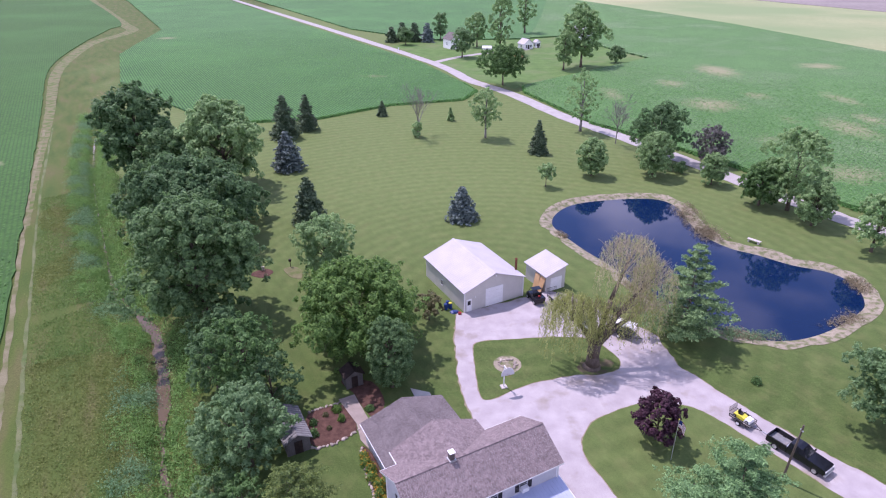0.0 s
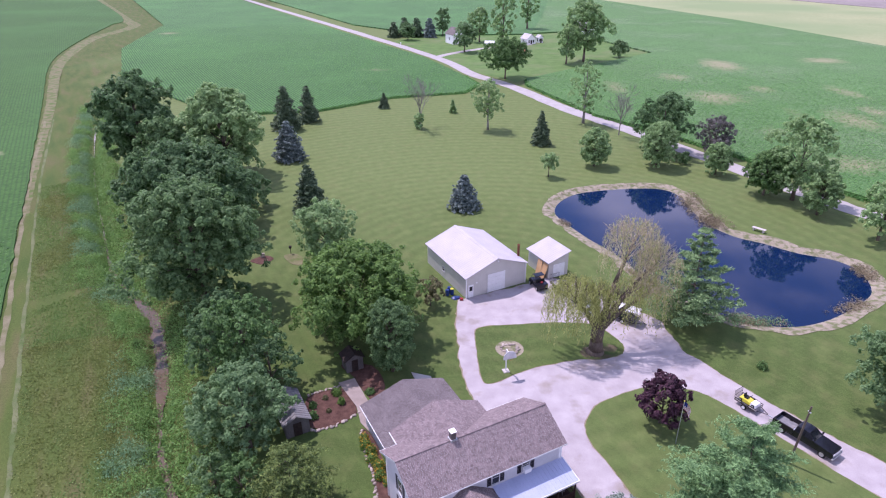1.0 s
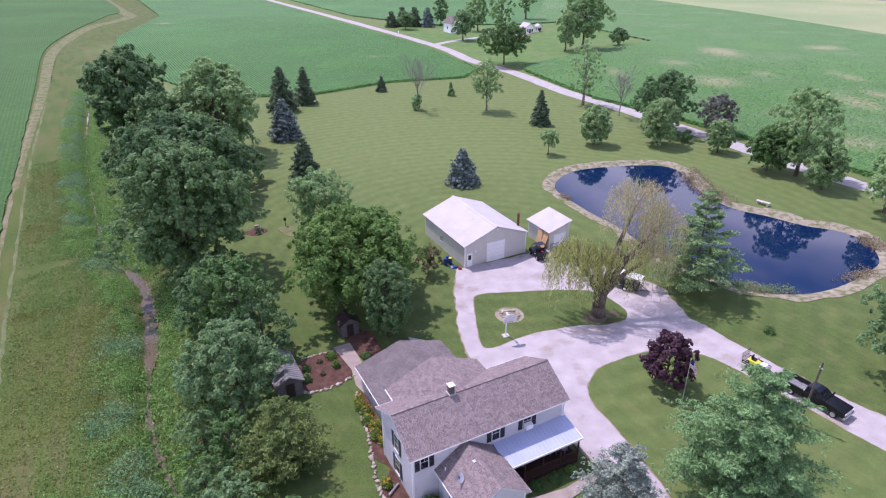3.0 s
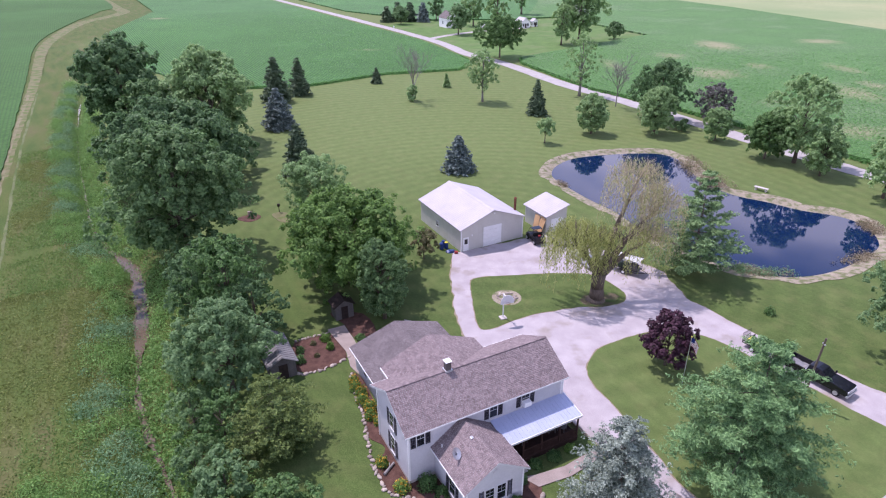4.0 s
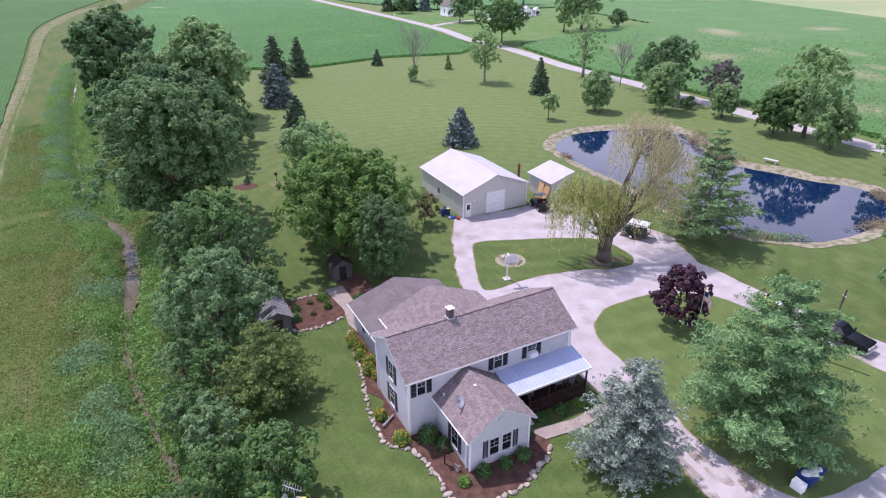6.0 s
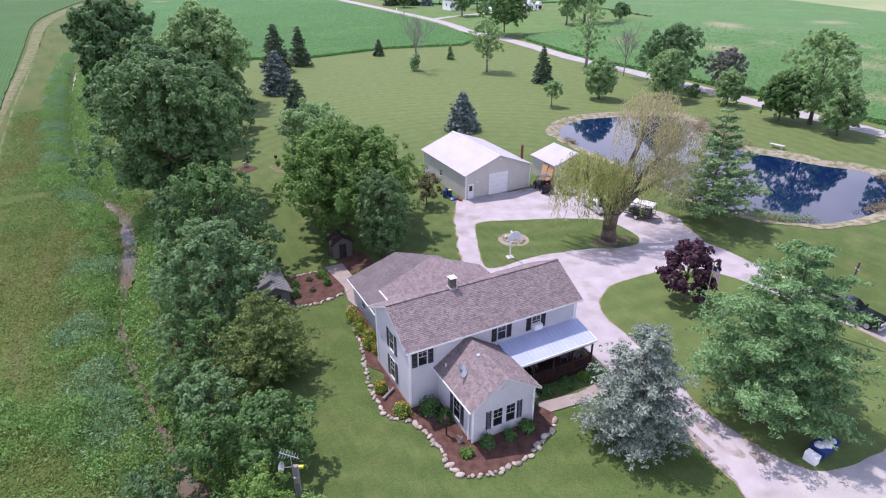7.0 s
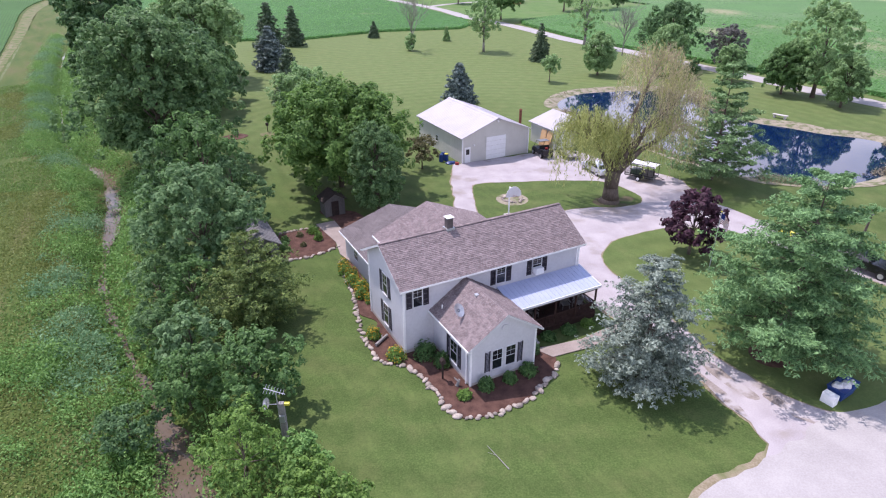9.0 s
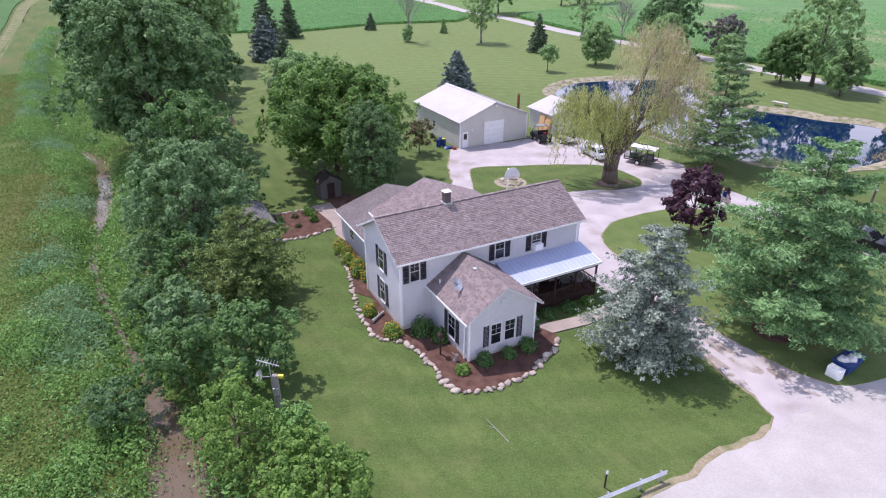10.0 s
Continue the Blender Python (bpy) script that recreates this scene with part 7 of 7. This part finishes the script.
part("bracket", box(-0.06, -0.2, 6.7, 0.06, 0.2, 6.82), M_STEEL, upole)

mast = thing("meter_post", pose(-9.6, 27.7, 0, 0, 0, 0), "grey timber post carrying an aerial and a dish", "aerial post")
part("post", box(-0.16, -0.13, -0.1, 0.16, 0.13, 2.6, 0.02), M_OLDWOOD, mast)
part("meter_box", box(-0.15, -0.26, 1.3, 0.15, -0.13, 1.8, 0.03), M_STEEL, mast, "grey meter box")
part("lamp", box(0.18, -0.12, 2.45, 0.5, 0.08, 2.62, 0.04), M_YELLOW, mast, "yellowish lamp head")
part("pipe", tube((-0.22, 0, 0), (-0.22, 0, 3.4), 0.03, 0.03, 8), M_STEEL, mast)
part("boom", tube((-0.95, 0.2, 3.5), (0.35, -0.15, 3.35), 0.025, 0.025, 6), M_STEEL, mast)
for i in range(7):
    x = -0.9 + i * 0.19
    part("element", tube((x, -0.42 + 0.03 * i - x * 0.27, 3.42), (x, 0.42 - 0.03 * i - x * 0.27, 3.42), 0.012, 0.012, 5), M_STEEL, mast)
part("dish_arm", tube((-0.22, 0, 2.5), (-0.75, -0.1, 2.55), 0.025, 0.025, 6), M_STEEL, mast)
part("reflector", dish_mesh(0.33, 0.08), None, mast, "grey dish", m=pose(-0.78, -0.12, 2.62, 60, 0, -50))

guard = thing("guard_rail", pose(7.9, 20.85, 0, 0, 0, 23.5), "low galvanised guard rail beside the road", "guard rail")
bm = prism([(-0.04, 0.48), (0.03, 0.52), (-0.02, 0.6), (0.03, 0.68), (-0.04, 0.74), (-0.05, 0.74), (0.015, 0.68), (-0.035, 0.6), (0.015, 0.52), (-0.05, 0.48)], -4.6, 3.6)
part("rail", bm, M_STEEL, guard, m=pose(0, 0, 0, 0, 0, -90))
for x in (-4.0, -2.0, 0.0, 2.0, 3.3):
    part("post", box(x - 0.06, 0.05, -0.1, x + 0.06, 0.17, 0.74), M_OLDWOOD, guard)
mk = thing("marker_post", pose(8.0, 21.9, 0), "slim dark roadside marker post", "marker post")
part("post", box(-0.04, -0.02, -0.1, 0.04, 0.02, 1.15), M_DARKWOOD, mk)
part("reflector", box(-0.06, -0.03, 0.95, 0.06, -0.02, 1.2), M_WHITE, mk)
stick = thing("fallen_branch", pose(3.0, 26.0, 0.04, 0, 0, 118), "thin dry branch lying on the front lawn", "branch")
part("stem", tube((-1.1, 0, 0), (1.0, 0.15, 0.03), 0.03, 0.015, 5), M_OLDWOOD, stick)
part("twig", tube((0.1, 0.05, 0.0), (0.5, 0.4, 0.04), 0.015, 0.008, 5), M_OLDWOOD, stick)

bin_ = thing("refuse_bin", pose(25.2, 30.75, 0.08, 0, 0, 32) @ Matrix.Scale(0.78, 4), "overfull dark blue bin with white bags and a discarded cabinet", "bin")
part("body", taper([(-0.2, 0.1), (1.7, 0.1), (1.85, 1.1), (-0.35, 1.1)], 0.55, 0.72, 0.1, 1.1, 0.05), M_BLUE, bin_)
part("rim", box(-0.4, -0.76, 1.06, 1.9, 0.76, 1.14, 0.02), M_BLUE, bin_)
part("lid", box(0.9, -0.75, 1.14, 1.95, 0.75, 1.2, 0.02), M_BLUE, bin_, m=pose(0.3, 0, -0.25, 0, -14, 0))
for i, (x, y, s, mt) in enumerate(((0.1, 0.1, 0.42, M_TARP), (0.7, -0.2, 0.45, M_TARP), (1.3, 0.15, 0.42, M_BLUE), (0.6, 0.35, 0.35, M_BLUE), (1.5, -0.3, 0.32, M_TARP))):
    bm = bmesh.new()
    bmesh.ops.create_icosphere(bm, subdivisions=3, radius=s, matrix=Matrix.Translation((x, y, 1.15)))
    for v in bm.verts:
        v.co += (v.co - Vector((x, y, 1.15))) * 0.3 * noise.noise(v.co * 4 + Vector((i, 0, 0)))
    part("bag", bm, mt, bin_, smooth=True)
cab = thing("discarded_cabinet", pose(24.55, 30.35, 0.08, 0, 0, 32) @ Matrix.Scale(0.85, 4), "white discarded cabinet standing by the bin", "cabinet")
part("carcass", box(-0.3, -0.5, 0, 0.3, 0.5, 0.85, 0.02), M_WHITE, cab)
part("drawer", box(-0.33, -0.42, 0.45, -0.3, 0.42, 0.78, 0.01), M_WHITE, cab)
part("drawer", box(-0.33, -0.42, 0.08, -0.3, 0.42, 0.4, 0.01), M_WHITE, cab)

for i, (x, y, mt) in enumerate(((-0.1, 78.6, M_BLUE), (0.6, 78.9, M_BLUE), (0.2, 79.4, M_BLUE))):
    b = thing("plastic_drum", pose(x, y, 0.02), "blue plastic drum beside the barn wall", "drum", "drums by the barn")
    bm = tube((0, 0, 0), (0, 0, 0.95), 0.3, 0.3, 18)
    bmesh.ops.bevel(bm, geom=[e for e in bm.edges if e.calc_face_angle(0) > 1.0], offset=0.05, segments=2, affect="EDGES")
    part("body", bm, mt, b)
    part("lid", tube((0, 0, 0.95), (0, 0, 1.02), 0.27, 0.25, 16), M_YELLOW if i == 1 else mt, b)
tarp = thing("tarp_heap", pose(1.25, 77.8, 0.0), "crumpled blue tarp and tools by the barn corner", "tarp")
bm = bmesh.new()
bmesh.ops.create_icosphere(bm, subdivisions=3, radius=0.6)
for v in bm.verts:
    v.co = Vector((v.co.x * 1.2, v.co.y * 0.8, max(0, v.co.z) * 0.6)) * (1 + 0.35 * noise.noise(v.co * 3))
part("sheet", bm, M_BLUE, tarp)
part("box", box(0.5, -0.8, 0, 1.0, -0.35, 0.35, 0.03), M_RED, tarp)

bench = thing("bench", pose(56.8, 100.6, 0, 0, 0, math.degrees(math.atan2(-2.1, 1.8))), "pale flat stone bench beside the pond", "bench")
part("seat", box(-1.2, -0.35, 0.5, 1.2, 0.35, 0.62, 0.03), M_CONC, bench)
for s in (-0.85, 0.85):
    part("support", box(s - 0.13, -0.3, -0.05, s + 0.13, 0.3, 0.5, 0.02), M_CONC, bench)
gb = thing("garden_marker", pose(-31.5, 91.6, 0.02, 0, 0, 20), "small pale lawn ornament below the trees", "ornament")
part("stone", box(-0.35, -0.15, 0, 0.35, 0.15, 0.75, 0.06), M_ROCK, gb)
tagged(new("lawn_bed", sheet("lawn_bed", ragged(smooth_loop([(-33.3, 90.2), (-31.4, 92.2), (-29.6, 91.0), (-30.8, 89.0)], 4), 0.25), 0.04, M_MULCH, 0.03)), "small dark mulch bed on the lawn", "bed", kind="structure")
tagged(new("lawn_bed", sheet("lawn_bed", ragged(smooth_loop([(-28.0, 92.0), (-26.3, 92.8), (-24.6, 91.2), (-24.4, 88.6), (-26.4, 89.4)], 4), 0.3), 0.04, M_VERGE, 0.03)), "pale stony bed below the silverleaf tree", "bed", kind="structure")
lantern = thing("lawn_lantern", pose(-27.0, 92.9, 0.0), "dark lantern post beside the stony bed", "lantern")
part("post", tube((0, 0, -0.05), (0, 0, 1.1), 0.06, 0.06, 8), M_DARKWOOD, lantern)
part("head", box(-0.2, -0.2, 1.05, 0.2, 0.2, 1.5, 0.05), M_DARKWOOD, lantern)

# ---------------------------------------------------------------- far farmyard
tagged(new("farmyard", sheet("farmyard", ragged([(-30, 352), (-4, 300), (12, 258), (27, 236), (31, 242), (62, 268), (98, 300), (70, 380), (50, 374), (-10, 376)], 0.8, 4), 0.03, M_FARGRASS)), "green mown farmyard in the distance", "ground", kind="structure")


def far_house(x, y, w, d, h, deg, label, roof, wall=M_WHITE, name="farm_house", cat="house"):
    t = thing(name, pose(x, y, 0, 0, 0, deg), label, cat)
    part("wall", prism([(-w / 2, -0.1), (w / 2, -0.1), (w / 2, h), (0, h + w * 0.36), (-w / 2, h)], -d / 2, d / 2), wall, t)
    part("roof", prism([(-w / 2 - 0.4, h - 0.25), (0, h + w * 0.40), (w / 2 + 0.4, h - 0.25), (w / 2 + 0.4, h - 0.4), (0, h + w * 0.36), (-w / 2 - 0.4, h - 0.4)], -d / 2 - 0.4, d / 2 + 0.4), roof, t)
    for s in (-1, 1):
        window(t, face(s * w / 4, -d / 2, h * 0.5, -90), 0.9, 1.4, shutters=False)
    window(t, face(-w / 2, 0, h * 0.5, 180), 0.9, 1.4, shutters=False)
    part("door", box(-0.5, -d / 2 - 0.06, 0, 0.5, -d / 2 - 0.01, 2.1), M_DARKWOOD, t)
    return t


far_house(5.0, 342, 7.5, 9.0, 5.0, 27, "distant white farmhouse with a grey roof", M_SHINGLE_OLD)
far_house(43.5, 338, 5.5, 6.0, 2.8, 27, "distant white farm outbuilding", M_BARNROOF, name="farm_shed", cat="shed")
far_house(50.0, 341, 2.6, 2.6, 3.0, 27, "distant small white storage hut", M_BARNROOF, name="farm_shed", cat="shed")
far_house(74.5, 352, 9.0, 12.0, 5.5, 27, "distant large white barn behind trees", M_BARNROOF, name="farm_barn", cat="barn")
far_house(22.9, 335, 2.0, 4.4, 1.2, 80, "distant pale parked camper", M_WHITE, name="camper", cat="camper")
for i, (x, y, h, w, mt, lb) in enumerate(((-21.4, 355, 9, 11, L_PALE, "distant round dark tree in the farmyard"), (9.0, 311, 14, 13, L_PALE, "distant dense dark green farmyard tree"), (28.6, 322, 27, 15, L_OLIVE, "distant tall green farmyard tree"), (18.0, 345, 17, 14, L_OLIVE, "distant green farmyard tree behind"), (50.0, 396, 26, 14, L_OLIVE, "distant tall green tree behind the farm"), (61.4, 281, 25, 24, L_OLIVE, "distant very large spreading farmyard tree"), (52.6, 275, 16, 10, L_OLIVE, "distant farmyard tree beside a larger one"), (79.7, 291, 7, 9, L_PALE, "distant low dark shrub in the farmyard"), (-2, 372, 15, 9, L_PALE, "distant dark tree behind the farmhouse"))):
    broadleaf("farm_tree", x, y, h, w, mt, lb, 300 + i, leaf=0.55, density=45, low=0.12, lumps_n=26, open_=0.5)
for i, (x, y, h, w, mt) in enumerate(((-30, 366, 8, 8, L_SPRUCE), (-24, 370, 10, 8.5, L_SPRUCE), (-17, 368, 10, 9, L_SPRUCE), (-9.5, 366, 10, 9, L_BLUE))):
    conifer("farm_spruce", x, y, h, w, mt, "distant dark spruce in the farm windbreak" if mt is L_SPRUCE else "distant blue spruce in the windbreak", 320 + i, tiers=8, per=12, leaf=0.7, spray=16, power=0.45, tuft=0.7)
pile = thing("log_pile", pose(36.7, 309, 0, 0, 0, 20), "distant pile of tan cut logs", "log pile")
for i in range(12):
    part("log", tube((-2.2 + (i % 6) * 0.8, -1.0, 0.3 + 0.55 * (i // 6)), (-2.0 + (i % 6) * 0.8, 1.0, 0.3 + 0.55 * (i // 6)), 0.32, 0.3, 9), M_PLY, pile)
post = thing("mail_post", pose(-24, 334, 0), "distant white post beside the far road", "post")
part("post", box(-0.12, -0.12, -0.1, 0.12, 0.12, 1.3), M_WHITE, post)
part("box", box(-0.25, -0.4, 1.2, 0.25, 0.4, 1.6, 0.06), M_WHITE, post)

# ---------------------------------------------------------------- weeds, reeds, crops (not countable)
rng = np.random.default_rng(5)


def near_line(line, n, lo, hi, y0, y1, side=0):
    """Points beside a line, lo to hi metres off it, between two distances along y; side -1 left, 1 right, 0 both."""
    pts = np.array(line)
    pts = pts[(pts[:, 1] > y0 - 12) & (pts[:, 1] < y1 + 12)]
    seg = np.diff(pts, axis=0)
    ln = np.hypot(*seg.T)
    k = rng.choice(len(seg), n, p=ln / ln.sum())
    t = rng.random(n)[:, None]
    p = pts[k] + seg[k] * t
    nrm = np.stack([seg[k][:, 1], -seg[k][:, 0]], 1) / ln[k][:, None]
    nrm = np.where((nrm[:, :1] > 0), nrm, -nrm)
    d = (lo + (hi - lo) * rng.random(n) ** 1.7)[:, None]
    s = rng.choice([-1, 1], n)[:, None] if side == 0 else side
    p = p + nrm * d * s
    return p[(p[:, 1] > y0) & (p[:, 1] < y1)]


def field_noise(p, f):
    return np.array([noise.noise(Vector((a * f, b * f, 3.1))) for a, b in p])


def tufts(name, pts, height, leaf, per, material, label, spread=0.35):
    """Bunches of slanting blades at the given points, highest in the middle of each bunch."""
    n = len(pts)
    s = rng.uniform(0.45, 1.5, n)
    e = rng.normal(0, 1, (n * per, 2))
    q = np.repeat(pts, per, 0) + e * spread * np.repeat(s, per)[:, None]
    dome = np.exp(-(e ** 2).sum(1) * 0.35)
    h = height * np.repeat(s, per) * dome * rng.uniform(0.45, 1.05, n * per)
    z = ground_height(q[:, 0], q[:, 1])
    p = np.stack([q[:, 0], q[:, 1], z + h], 1)
    nm = np.stack([e[:, 0] * 0.6, e[:, 1] * 0.6, np.full(n * per, 0.55)], 1)
    ob = new(name, quads(name, leaf_quads(p, nm, leaf, 0.5, 2.3), material))
    return tagged(ob, label, "weeds", kind="stuff")


w1 = near_line(CREEK, 7000, 1.3, 5.0, 14, 200, -1)
k1 = field_noise(w1, 0.13)
tufts("bank_weeds", w1[k1 > 0.05][:750], 1.3, 0.10, 72, L_WEED, "thick green weeds along the creek bank", 0.75)
tufts("bank_reeds", w1[k1 < -0.05][:700], 1.2, 0.10, 66, L_WEEDBLUE, "blue-green reed grass along the creek bank", 0.75)
w2 = near_line(CREEK, 5200, 1.3, 5.4, 14, 200, 1)
tufts("bank_brush", w2[:1300], 1.5, 0.12, 44, L_WEED, "dense green brush between creek and trees", 0.8)
w3 = near_line(CREEK, 26000, 4.0, 22.0, 12, 130, -1)
w3 = w3[distance(TRACK, w3[:, 0], w3[:, 1]) > 2.3]
k3 = field_noise(w3, 0.06)
tufts("meadow_grass", w3[k3 > -0.05], 0.14, 0.105, 5, L_MEADOW, "rough yellow-green meadow grass on the verge", 0.5)
tufts("meadow_grass", w3[k3 <= -0.05], 0.12, 0.10, 4, L_GRASSY, "rough green meadow grass on the verge", 0.5)
w5 = near_line(CREEK, 1500, 2.0, 10.0, 12, 36, -1)
k5 = field_noise(w5, 0.22)
tufts("tall_weeds", w5[k5 > 0.10][:260], 1.2, 0.09, 120, L_WEED, "tall leafy weeds near the creek mouth", 0.7)
w6 = near_line(CREEK, 3600, 0.15, 1.5, 31, 150, 0)
w6 = w6[(w6[:, 1] < 55) | (w6[:, 1] > 79)]
tufts("overhanging_grass", w6, 0.9, 0.13, 10, L_WEED, "long grass hanging over the creek", 0.3)
ring_pts = near_line(POND + POND[:1], 2600, 0.0, 1.6, 60, 130, 0)
kr = field_noise(ring_pts, 0.10)
reed_pts = ring_pts[(kr > 0.42)]
tufts("pond_reeds", reed_pts, 0.7, 0.11, 18, L_REED, "dry tan reeds along the pond edge", 0.3)
reed2 = np.stack([rng.uniform(47.5, 53.5, 150), rng.uniform(101, 119, 150)], 1)
reed2 = reed2[distance(POND, reed2[:, 0], reed2[:, 1], True) < 2.4]
tufts("pond_reeds", reed2, 1.2, 0.11, 40, L_REED, "tall dry tan cattails in the pond's cove", 0.5)
reed3 = np.concatenate([np.stack([rng.uniform(54, 61, 130), rng.uniform(74, 78.5, 130)], 1), np.stack([rng.uniform(40, 47, 130), rng.uniform(70.5, 74, 130)], 1)])
tufts("pond_reeds", reed3[distance(POND, reed3[:, 0], reed3[:, 1], True) < 2.2], 0.8, 0.11, 22, L_REED, "dry tan reeds standing in shallow water", 0.5)
tufts("water_weeds", reed3[130:][distance(POND, reed3[130:, 0], reed3[130:, 1], True) < 2.6], 0.9, 0.11, 20, L_WEEDBLUE, "green water weeds by the pond edge", 0.5)


edge = near_line(MIDCORN[:8], 4500, 0.0, 0.5, 180, 260, 0)
tufts("corn_edge", edge, 0.55, 0.34, 5, L_CORN, "leafy outer row of the corn field", 0.25)
edge = near_line(RIGHTCORN[:9], 3500, 0.0, 0.5, 60, 250, 0)
tufts("corn_edge", edge, 0.7, 0.34, 5, L_CORN, "leafy outer row of corn across the road", 0.25)


def crop(name, loop, x0, x1, y0, y1, z, height, row, step, material, label, leaf, limit, fade0, fade1):
    """Plants in rows that run along V, inside a field's outline."""
    c = Vector(((x0 + x1) / 2, (y0 + y1) / 2, 0))
    span = math.hypot(x1 - x0, y1 - y0) / 2
    at = c.x * U.x + c.y * U.y
    a = np.arange(math.ceil((at - span) / row), (at + span) / row) * row - at
    b = np.arange(-span, span, step)
    A, B = np.meshgrid(a, b)
    A = A + rng.normal(0, 0.06, A.shape)
    B = B + rng.uniform(-step / 2, step / 2, B.shape)
    px, py = c.x + U.x * A + V.x * B, c.y + U.y * A + V.y * B
    ok = (px > x0) & (px < x1) & (py > y0) & (py < y1)
    px, py = px[ok], py[ok]
    ok = inside(loop, px, py)
    px, py = px[ok], py[ok]
    far = np.clip((np.hypot(px, py) - fade0) / (fade1 - fade0), 0, 1)
    ok = rng.random(len(px)) > far
    px, py = px[ok], py[ok]
    if len(px) > limit:
        k = rng.choice(len(px), limit, replace=False)
        px, py = px[k], py[k]
    n = len(px)
    p = np.stack([px, py, np.full(n, z) + height * rng.uniform(0.2, 1.0, n)], 1)
    nm = np.stack([rng.normal(0, 0.5, n), rng.normal(0, 0.5, n), np.full(n, 2.2)], 1)
    ob = new(name, quads(name, leaf_quads(p, nm, leaf, 0.3, 1.8), material))
    return tagged(ob, label, "crop", kind="stuff")


crop("corn_plants", MIDCORN, -230, 15, 185, 470, 0.57, 0.22, 1.0, 0.3, L_CORN, "tops of tall corn plants in rows", 0.34, 100000, 190, 470)
crop("corn_plants", RIGHTCORN, 28, 215, 75, 290, 0.78, 0.22, 1.0, 0.32, L_CORN, "tops of green corn plants across the road", 0.34, 125000, 150, 300)
crop("bean_plants", LEFTSOY, -150, -20, 10, 210, 0.30, 0.16, 0.95, 0.3, L_BEAN, "low bean plants in close rows", 0.34, 60000, 60, 150)
